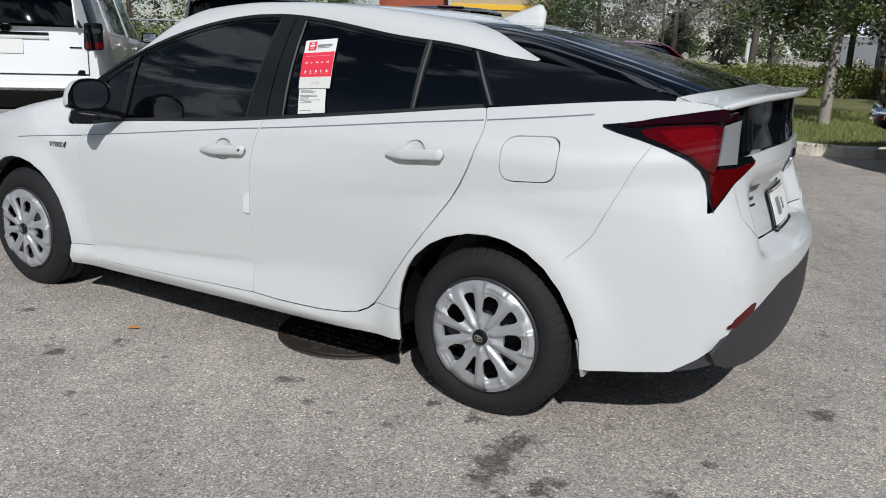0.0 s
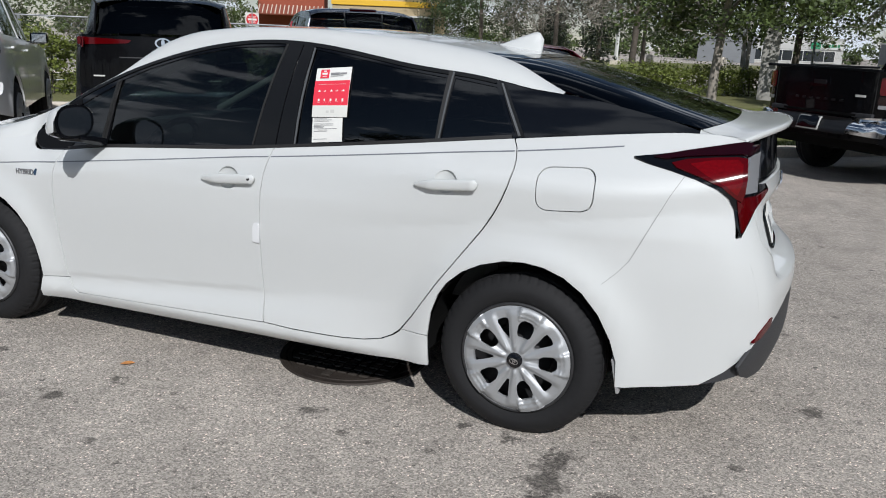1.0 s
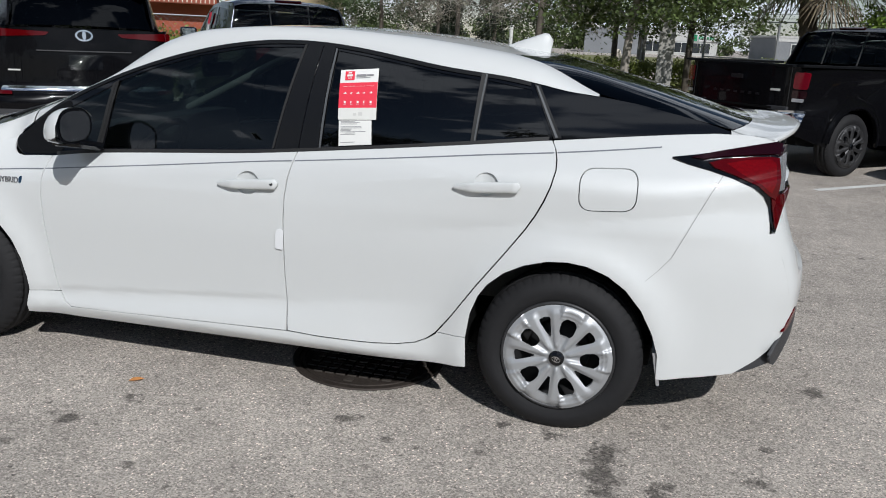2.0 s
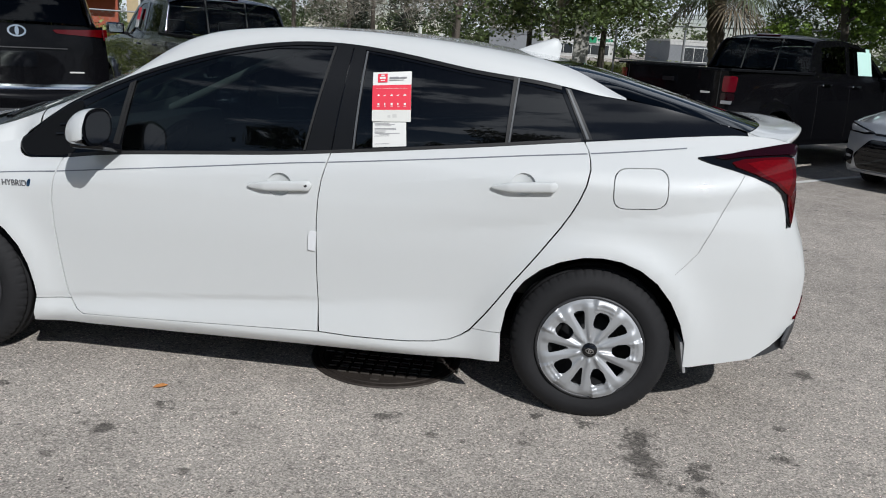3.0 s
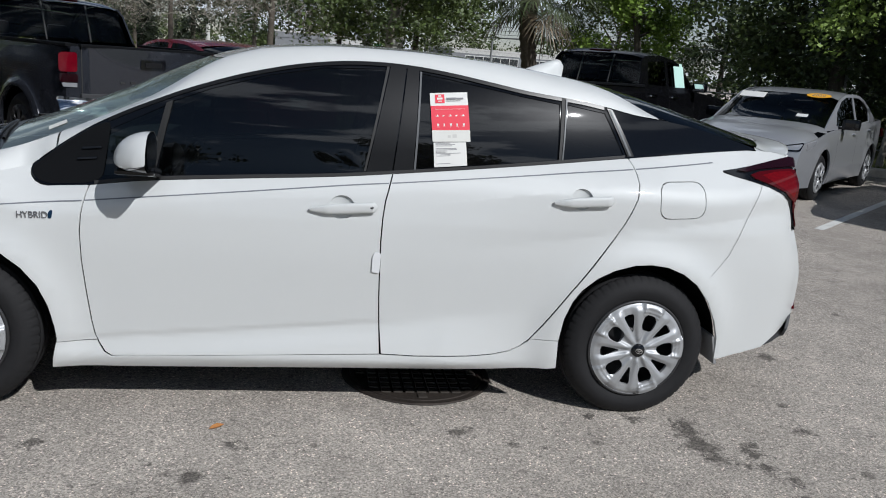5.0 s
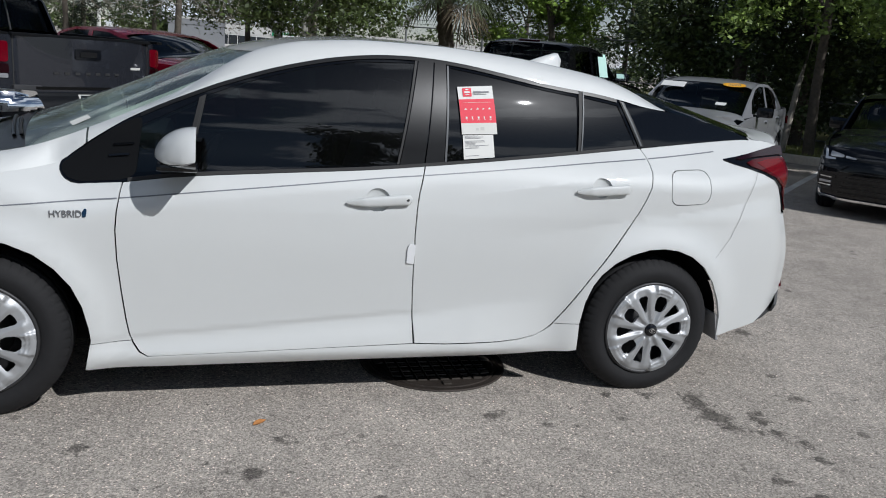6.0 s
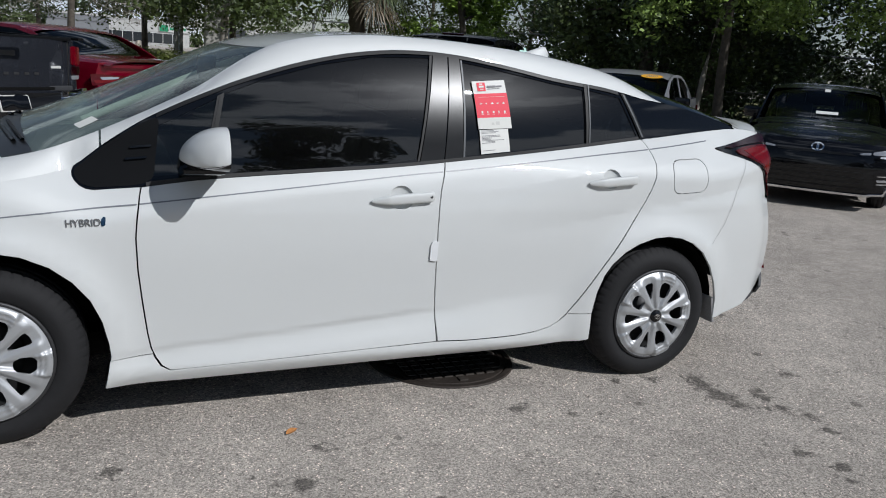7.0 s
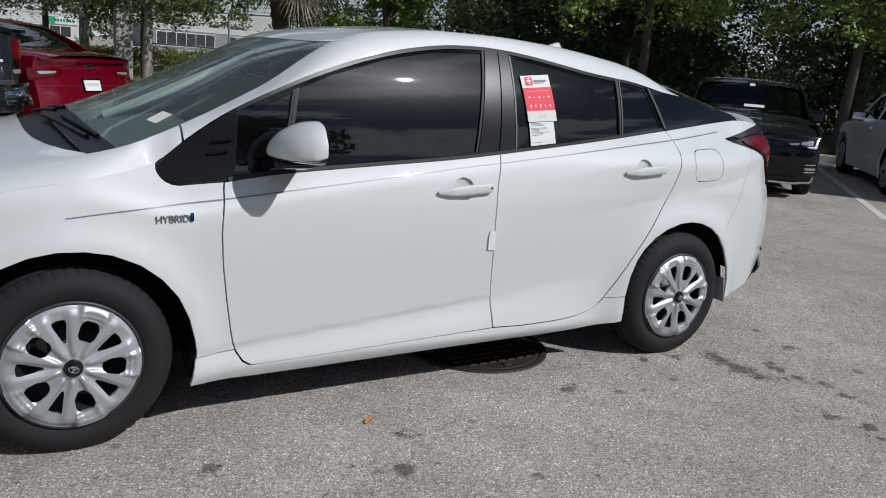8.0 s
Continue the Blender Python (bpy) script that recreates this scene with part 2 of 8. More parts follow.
# ---- shape tools ----
def spline(v, ks):
    """Smooth curve through rising knots (v, value), flat beyond its ends."""
    if v <= ks[0][0]:
        return ks[0][1]
    if v >= ks[-1][0]:
        return ks[-1][1]
    i = max(j for j in range(len(ks) - 1) if ks[j][0] <= v)

    def slope(j):
        if j <= 0 or j >= len(ks) - 1:
            a, b = (0, 1) if j <= 0 else (-2, -1)
            return (ks[b][1] - ks[a][1]) / (ks[b][0] - ks[a][0])
        d0 = (ks[j][1] - ks[j - 1][1]) / (ks[j][0] - ks[j - 1][0])
        d1 = (ks[j + 1][1] - ks[j][1]) / (ks[j + 1][0] - ks[j][0])
        return 0.0 if d0 * d1 <= 0 else 2 * d0 * d1 / (d0 + d1)

    h = ks[i + 1][0] - ks[i][0]
    u = (v - ks[i][0]) / h
    a, b, m0, m1 = ks[i][1], ks[i + 1][1], slope(i) * h, slope(i + 1) * h
    return (2 * u**3 - 3 * u**2 + 1) * a + (u**3 - 2 * u**2 + u) * m0 + (3 * u**2 - 2 * u**3) * b + (u**3 - u**2) * m1


def smooth(a, b, v):
    u = min(1.0, max(0.0, (v - a) / (b - a)))
    return u * u * (3 - 2 * u)


def softmin(a, b, k):
    h = max(k - abs(a - b), 0.0) / k
    return min(a, b) - h * h * k * 0.25


def part(name, bm, mat, parent, label=""):
    """Links a bmesh as one mesh object under a thing or under a part."""
    me = bpy.data.meshes.new(name)
    bm.to_mesh(me)
    bm.free()
    me.materials.append(mat)
    ob = new(name, me)
    ob.parent = parent
    if label:
        ob["label"] = label
    return ob


def mesh_part(name, verts, faces, mat, parent, label="", normals=None, shade=True):
    me = bpy.data.meshes.new(name)
    me.from_pydata(verts, [], faces)
    me.materials.append(mat)
    if shade:
        me.polygons.foreach_set("use_smooth", [True] * len(me.polygons))
    if normals is not None:
        me.normals_split_custom_set_from_vertices(normals)
    me.update()
    ob = new(name, me)
    ob.parent = parent
    if label:
        ob["label"] = label
    return ob


def rounded(poly, r, n=4):
    """A polygon with its corners rounded by up to r."""
    out = []
    k = len(poly)
    for i in range(k):
        p, a, b = Vector(poly[i]), Vector(poly[i - 1]), Vector(poly[(i + 1) % k])
        d = min(r, (a - p).length * 0.45, (b - p).length * 0.45)
        s, e = p + (a - p).normalized() * d, p + (b - p).normalized() * d
        for j in range(n + 1):
            u = j / n
            out.append(tuple(s * (1 - u) ** 2 + p * 2 * u * (1 - u) + e * u * u))
    return out


def ellipse(cx, cz, a, b, n=20):
    return [(cx + a * math.cos(2 * math.pi * i / n), cz + b * math.sin(2 * math.pi * i / n)) for i in range(n)]


def panel_data(poly, surf, step=0.05, thick=0.012, off=0.0, holes=(), turn=None):
    """A sheet over a 2D outline laid on surf(u, v), with a rim that turns inwards. Gives verts, faces and normals."""
    loops = [[Vector((*p, 0)) for p in ring] for ring in (poly, *holes)]
    flat = [p for ring in loops for p in ring]
    bm = bmesh.new()
    vs = [bm.verts.new(p) for p in flat]
    from_tess = tess(loops)
    for tri in from_tess:
        try:
            bm.faces.new([vs[i] for i in tri])
        except ValueError:
            pass
    for axis in (0, 1):
        lo, hi = min(p[axis] for p in flat), max(p[axis] for p in flat)
        n = max(1, math.ceil((hi - lo) / step))
        no = Vector((1, 0, 0)) if axis == 0 else Vector((0, 1, 0))
        for i in range(1, n):
            bmesh.ops.bisect_plane(bm, geom=bm.verts[:] + bm.edges[:] + bm.faces[:], dist=1e-5, plane_co=no * (lo + (hi - lo) * i / n), plane_no=no)
    bm.normal_update()
    bm.verts.index_update()
    e = 0.004
    verts, normals = [], []
    for v in bm.verts:
        u, w = v.co.x, v.co.y
        p = Vector(surf(u, w))
        nrm = (Vector(surf(u + e, w)) - Vector(surf(u - e, w))).cross(Vector(surf(u, w + e)) - Vector(surf(u, w - e)))
        nrm = nrm.normalized() if nrm.length > 1e-12 else Vector((0, 0, 1))
        verts.append(p + nrm * off)
        normals.append(turn(u, w, nrm) if turn else nrm)
    faces = []
    for f in bm.faces:
        ids = [v.index for v in f.verts]
        faces.append(ids if f.normal.z > 0 else ids[::-1])
    if thick:
        base = len(verts)
        remap = {}
        rim = [ed for ed in bm.edges if len(ed.link_faces) == 1]
        for ed in rim:
            f = ed.link_faces[0]
            a, b = ed.verts
            ids = [v.index for v in f.verts]
            if f.normal.z <= 0:
                ids = ids[::-1]
            i = ids.index(a.index)
            if ids[(i + 1) % len(ids)] != b.index:
                a, b = b, a
            q = []
            out_n = (verts[b.index] - verts[a.index]).cross(normals[a.index])
            out_n = out_n.normalized() if out_n.length > 1e-9 else normals[a.index]
            for v, d in ((a, 0), (b, 0), (b, 1), (a, 1)):
                key = (v.index, d)
                if key not in remap:
                    remap[key] = len(verts)
                    verts.append(verts[v.index] - normals[v.index] * thick * d)
                    normals.append((normals[v.index] * 0.4 + out_n).normalized() if d == 0 else out_n)
                q.append(remap[key])
            faces.append(q[::-1])
    bm.free()
    return verts, faces, normals


def tess(loops):
    from mathutils.geometry import tessellate_polygon
    return tessellate_polygon(loops)


def panel(name, poly, surf, mat, parent, label="", step=0.05, thick=0.012, off=0.0, holes=(), both=True, other=None, turn=None):
    """A panel on the left side, and its mirror image on the right."""
    verts, faces, normals = panel_data(poly, surf, step, thick, off, holes, turn)
    made = [mesh_part(name, verts, faces, mat, parent, label, normals)]
    if both:
        flip = [Vector((v.x, -v.y, v.z)) for v in verts]
        made.append(mesh_part(name, flip, [f[::-1] for f in faces], mat, other or parent, label, [Vector((n.x, -n.y, n.z)) for n in normals]))
    return made


def loft(name, rows, mat, parent, label="", closed=False, shade=True):
    """A sheet through rows of points, all of one length."""
    n = len(rows[0])
    verts = [Vector(p) for row in rows for p in row]
    faces = []
    for i in range(len(rows) - 1):
        for j in range(n if closed else n - 1):
            k = (j + 1) % n
            faces.append((i * n + j, i * n + k, (i + 1) * n + k, (i + 1) * n + j))
    return mesh_part(name, verts, faces, mat, parent, label, shade=shade)


def box_bm(size, at=(0, 0, 0), bevel=0.0, rot=None, bm=None):
    bm = bm or bmesh.new()
    made = bmesh.ops.create_cube(bm, size=1)["verts"]
    m = Matrix.Translation(at) @ (rot or Matrix()) @ Matrix.Diagonal((*size, 1))
    bmesh.ops.transform(bm, matrix=m, verts=made)
    if bevel:
        es = list({e for v in made for e in v.link_edges})
        bmesh.ops.bevel(bm, geom=es, offset=bevel, segments=2, affect="EDGES", profile=0.7)
    return bm


def lathe(profile, n=64, axis="y", wobble=None):
    """Verts and faces of a profile of (radius, along) turned about the y axis."""
    verts, faces = [], []
    k = len(profile)
    for i in range(n):
        a = 2 * math.pi * i / n
        for j, (r, h) in enumerate(profile):
            if wobble:
                r = r + wobble(i, j)
            verts.append(Vector((r * math.cos(a), h, r * math.sin(a))))
    for i in range(n):
        for j in range(k - 1):
            a, b = i * k + j, ((i + 1) % n) * k + j
            faces.append((a, a + 1, b + 1, b))
    return verts, faces


def tube(name, pts, radius, mat, parent, n=8, label="", taper=None):
    rows = []
    for i, p in enumerate(pts):
        p = Vector(p)
        d = (Vector(pts[min(i + 1, len(pts) - 1)]) - Vector(pts[max(i - 1, 0)])).normalized()
        s = d.cross(Vector((0.03, 0.05, 1))).normalized() if abs(d.z) < 0.95 else d.cross(Vector((1, 0.1, 0))).normalized()
        u = s.cross(d)
        r = radius * (taper[i] if taper else 1)
        rows.append([p + (s * math.cos(2 * math.pi * j / n) + u * math.sin(2 * math.pi * j / n)) * r for j in range(n)])
    return loft(name, rows, mat, parent, label, closed=True)


def lettering(name, text, size, mat, parent, m, label="", depth=0.002, stretch=1.0):
    """Raised lettering of Blender's own font, as a mesh."""
    cu = bpy.data.curves.new(name, "FONT")
    cu.body, cu.size, cu.extrude, cu.align_x, cu.align_y = text, size, depth, "CENTER", "CENTER"
    tmp = bpy.data.objects.new("tmp", cu)
    scene.collection.objects.link(tmp)
    bpy.context.view_layer.update()
    me = bpy.data.meshes.new_from_object(tmp.evaluated_get(bpy.context.evaluated_depsgraph_get()))
    bpy.data.objects.remove(tmp)
    me.transform(m @ Matrix.Diagonal((stretch, 1, 1, 1)))
    me.materials.clear()
    me.materials.append(mat)
    ob = new(name, me)
    ob.parent = parent
    if label:
        ob["label"] = label
    return ob


def thing(name, label, category, at=(0, 0, 0), turn=0.0, group="", kind=""):
    ob = new(name)
    ob.empty_display_size = 0.2
    ob.matrix_basis = pose(*at, 0, 0, turn)
    return tagged(ob, label, category, group, kind)


# ---- the white hatchback ----
BELT = [(-1.10, 0.855), (-0.888, 0.872), (-0.683, 0.901), (-0.302, 0.933), (0.05, 0.959), (0.36, 0.991), (0.813, 1.042), (1.265, 1.094), (1.806, 1.148), (2.1, 1.165)]
SIDE = [(0.12, 0.79), (0.18, 0.818), (0.26, 0.830), (0.34, 0.833), (0.5, 0.839), (0.65, 0.843), (0.78, 0.838), (0.86, 0.826), (0.95, 0.806), (1.05, 0.785), (1.2, 0.755)]
TOP = [(-2.27, 0.66), (-2.15, 0.78), (-1.95, 0.87), (-1.65, 0.95), (-1.38, 1.003), (-1.2, 1.065), (-0.875, 1.20), (-0.523, 1.365), (-0.4, 1.405), (-0.2, 1.443), (0.1, 1.466), (0.3, 1.467), (0.62, 1.453), (0.8, 1.437), (1.0, 1.412), (1.2, 1.385), (1.6, 1.292), (1.85, 1.225), (2.007, 1.187), (2.2, 1.168)]
TAIL = [(0.15, 2.17), (0.25, 2.24), (0.43, 2.285), (0.58, 2.285), (0.70, 2.262), (0.80, 2.225), (0.90, 2.190), (1.0, 2.172), (1.13, 2.158), (1.18, 2.158)]


def glass_y(x, z):
    d = z - 1.03
    w = 0.757 - 0.174 * d - 0.6 * d * abs(d)
    if x > 0.4:
        w -= 0.06 * (x - 0.4) ** 2
    if x < 0.2:
        w -= 0.035 * (x - 0.2) ** 2
    return w


def side_y(x, z):
    w = spline(z, SIDE)
    for cx in (1.35, -1.35):
        r = math.hypot(x - cx, z - 0.303)
        w += 0.030 * math.exp(-(((r - 0.37) / 0.085) ** 2))
    ridge = 0.89 + 0.148 * (x - 0.5)
    d = z - ridge
    fade = math.sqrt(d * d + 0.0002)
    w += 0.043 * smooth(0.3, 1.4, x) * max(0.0, 1 - fade / (0.12 if d > 0 else 0.20))
    crease = 0.283 + 0.083 * (x + 0.95)
    d = crease + 0.012 - z
    w -= 0.006 * smooth(0.55, 0.05, x) * smooth(-1.35, -0.95, x) * smooth(-0.012, 0.016, d) * smooth(0.10, 0.03, d)
    w += 0.24 * smooth(1.0, 0.5, x) * smooth(-1.35, -0.95, x) * 0.5 * (d + math.sqrt(d * d + 0.0003)) * smooth(0.16, 0.24, z)
    d = 0.805 - z
    w -= 0.0030 * smooth(1.1, 1.45, x) * smooth(2.0, 1.75, x) * smooth(-0.01, 0.045, d) * smooth(0.42, 0.08, d)
    if x > 1.5:
        w -= 0.36 * (x - 1.5) ** 2
    if x < -1.2:
        w -= 0.16 * (x + 1.2) ** 2
    b = spline(x, BELT)
    lim = glass_y(x, b) + 0.016 + (b - z) * 0.95
    k = smooth(-1.35, -0.95, x)
    return softmin(w, lim + (1 - k) * 0.1, 0.04)


def top_z(x, y):
    k = 0.42 * smooth(-0.15, -0.7, x)
    e = 1.25 * smooth(1.0, 1.4, x) * (1 - 0.35 * smooth(1.5, 1.9, x))
    y2 = y * y
    return spline(x - k * y2, TOP) - 0.045 * y2 - e * y2**3


def tail_x(y, z):
    recess = 0.092 * smooth(0.635, 0.685, z) * smooth(0.95, 0.80, z) * smooth(0.56, 0.40, abs(y))
    return spline(z, TAIL) - recess - 0.22 * y * y - 0.28 * y**6


def nose_x(y, z):
    return -2.27 + 0.30 * y * y + 0.45 * y**6 + 0.35 * max(0, z - 0.45) ** 2


def on_side(x, z):
    return (x, -side_y(x, z), z)


def on_glass(x, z):
    return (x, -glass_y(x, z), z)


def on_top(x, y):
    return (x, y, top_z(x, y))


def on_tail(y, z):
    return (tail_x(y, z), y, z)


def on_nose(y, z):
    return (nose_x(-y, z), -y, z)


def tail_corner(z):
    """Where the flank meets the tail at the height z."""
    lo, hi = 1.7, 2.4
    for _ in range(40):
        mid = (lo + hi) / 2
        lo, hi = (mid, hi) if tail_x(side_y(mid, z), z) > mid else (lo, mid)
    return lo


def normal_of(surf, u, v, e=0.004):
    return (Vector(surf(u + e, v)) - Vector(surf(u - e, v))).cross(Vector(surf(u, v + e)) - Vector(surf(u, v - e))).normalized()


def round_flank(x, z, n):
    """Turns the flank's normal towards the tail's near their common corner."""
    c = tail_corner(z) if x > 1.8 else 9.0
    k = 0.5 * smooth(0.13, 0.0, c - x) * smooth(0.98, 0.80, z)
    return n.lerp(normal_of(on_tail, -side_y(c, z), z), k).normalized() if k > 0 else n


def round_tail(y, z, n):
    c = tail_corner(z)
    e = side_y(c, z)
    k = 0.5 * smooth(0.13, 0.0, e - abs(y)) * smooth(0.98, 0.80, z)
    if k <= 0:
        return n
    m = normal_of(on_side, c, z)
    if y > 0:
        m.y = -m.y
    return n.lerp(m, k).normalized()


def nose_corner(z):
    lo, hi = -2.4, -1.6
    for _ in range(40):
        mid = (lo + hi) / 2
        lo, hi = (lo, mid) if nose_x(side_y(mid, z), z) < mid else (mid, hi)
    return lo


def wheel_parts(parent, at, r=0.316, width=0.19, spin=0.0, side=-1, dark=False):
    """A tyre and its wheel; the outer face looks along -y, or +y for side 1."""
    hub = new("wheel")
    hub.parent = parent
    hub.matrix_basis = pose(*at, 0, spin, 0 if side < 0 else 180)
    if not WHEEL:
        h = width / 2
        prof = [(0.200, h - 0.02), (0.205, -h + 0.012), (0.222, -h + 0.004), (0.245, -h - 0.006), (0.268, -h - 0.004), (0.290, -h + 0.010), (0.303, -h + 0.022), (0.311, -h + 0.034), (0.314, -0.055), (0.306, -0.053), (0.306, -0.045), (0.3155, -0.043), (0.316, -0.006), (0.307, -0.005), (0.307, 0.005), (0.316, 0.006), (0.3155, 0.043), (0.306, 0.045), (0.306, 0.053), (0.314, 0.055), (0.311, h - 0.034), (0.29, h - 0.008), (0.26, h), (0.200, h - 0.02)]
        notch = lambda i, j: -0.005 if (i % 6 == 0 and j in (6, 7, 8)) else 0.0
        WHEEL["tyre"] = lathe(prof, 320, wobble=notch)
        ring = [(0.216, -h + 0.006), (0.214, -h - 0.001), (0.205, -h - 0.001), (0.200, -h + 0.01), (0.196, h - 0.03)]
        WHEEL["lip"] = lathe(ring, 72)
        WHEEL["back"] = lathe([(0.0, -0.02), (0.10, -0.02), (0.12, 0.0), (0.198, 0.0)], 48)
        WHEEL["drum"] = lathe([(0.0, -0.045), (0.05, -0.045), (0.052, -0.03), (0.115, -0.028), (0.12, 0.0)], 32)
        rings = []
        for i in range(5):
            a = 72 * i + 18
            w = []
            for u, v in ((0.086, -0.012), (0.106, -0.027), (0.140, -0.030), (0.158, -0.017), (0.158, 0.017), (0.140, 0.030), (0.106, 0.027), (0.086, 0.012)):
                c, s = math.cos(radians(a)), math.sin(radians(a))
                w.append((u * c - v * s, u * s + v * c))
            rings.append(rounded(w, 0.007, 2))
            a += 36
            w = []
            for u, v in ((0.084, -0.004), (0.150, -0.021), (0.160, -0.020), (0.164, 0.0), (0.160, 0.020), (0.150, 0.021), (0.084, 0.004)):
                c, s = math.cos(radians(a)), math.sin(radians(a))
                w.append((u * c - v * s, u * s + v * c))
            rings.append(rounded(w, 0.003, 2))
        outer = [(0.206 * math.cos(2 * math.pi * i / 72), 0.206 * math.sin(2 * math.pi * i / 72)) for i in range(72)]

        def cap_face(u, v):
            rr = math.hypot(u, v)
            a = math.degrees(math.atan2(v, u)) - 18
            d = abs((a + 36) % 72 - 36)
            rib = smooth(22, 12, abs(d - 18) + 8) * 0.011 * smooth(0.028, 0.055, rr)
            step = 0.005 * smooth(0.150, 0.156, rr) * smooth(15, 11, d) + 0.004 * smooth(0.166, 0.170, rr) * smooth(15, 11, d) + 0.003 * smooth(0.182, 0.186, rr) * smooth(17, 13, d)
            dish = 0.014 * math.exp(-((rr / 0.05) ** 2)) + 0.006 - 0.35 * (rr - 0.11) ** 2
            return (u, -h - 0.002 - dish - rib * smooth(0.205, 0.17, rr) - step + 0.006 * smooth(0.190, 0.206, rr), v)

        WHEEL["cap"] = panel_data(outer, cap_face, 0.0065, 0.016, 0.0, rings)
        WHEEL["badge"] = lathe([(0.0, -h - 0.029), (0.026, -h - 0.027), (0.029, -h - 0.022), (0.030, -h - 0.008)], 28)

        def mesh_of(nm, mat):
            d = WHEEL[nm]
            me = bpy.data.meshes.new(nm)
            if len(d) > 2:
                # weld the rims of the front, back and walls, keeping their crisp shading
                index, verts, faces, turned = {}, [], [], []
                for f in d[1]:
                    row = []
                    for i in f:
                        key = tuple(round(c, 5) for c in d[0][i])
                        if key not in index:
                            index[key] = len(verts)
                            verts.append(d[0][i])
                        row.append(index[key])
                    if len(set(row)) == len(row):
                        faces.append(row)
                        turned += [d[2][i] for i in f]
                me.from_pydata(verts, [], faces)
                me.polygons.foreach_set("use_smooth", [True] * len(me.polygons))
                me.normals_split_custom_set([tuple(n) for n in turned])
            else:
                me.from_pydata(d[0], [], d[1])
                me.polygons.foreach_set("use_smooth", [True] * len(me.polygons))
            me.materials.append(mat)
            WHEEL[nm] = me

        for nm, mat in (("tyre", RUBBER), ("lip", STEEL), ("back", STEEL), ("drum", STEEL), ("cap", SILVER), ("badge", GLOSS_BLACK)):
            mesh_of(nm, mat)
        me = bpy.data.meshes.new("badge_ring")
        vs, fs = [], []
        for cx, cz, ra, rb in ((0, 0, 0.0165, 0.011), (0, 0.0045, 0.0105, 0.0045), (0, 0.001, 0.0045, 0.0105)):
            n0 = len(vs)
            for i in range(24):
                c, s = math.cos(2 * math.pi * i / 24), math.sin(2 * math.pi * i / 24)
                vs += [Vector((cx + ra * c, -h - 0.0315, cz + rb * s)), Vector((cx + (ra - 0.002) * c, -h - 0.0315, cz + (rb - 0.002) * s))]
                k = (i + 1) % 24
                fs.append((n0 + 2 * i, n0 + 2 * i + 1, n0 + 2 * k + 1, n0 + 2 * k))
        me.from_pydata(vs, [], fs)
        me.materials.append(CHROME)
        WHEEL["badge_ring"] = me
    s = r / 0.316
    for nm, label in (("tyre", "black rubber tyre"), ("lip", ""), ("back", "dark steel wheel"), ("drum", ""), ("cap", "silver ten-spoke wheel cover"), ("badge", ""), ("badge_ring", "")):
        ob = new({"lip": "rim_lip", "back": "rim", "drum": "brake_drum", "cap": "wheel_cover", "badge": "centre_badge"}.get(nm, nm), WHEEL[nm])
        ob.parent = hub
        ob.scale = (s, s, s)
        if dark and nm == "cap":
            ob.material_slots[0].link = "OBJECT"
            ob.material_slots[0].material = STEEL
            label = "dark grey alloy wheel face"
        if label:
            ob["label"] = label
    return hub


WHEEL = {}


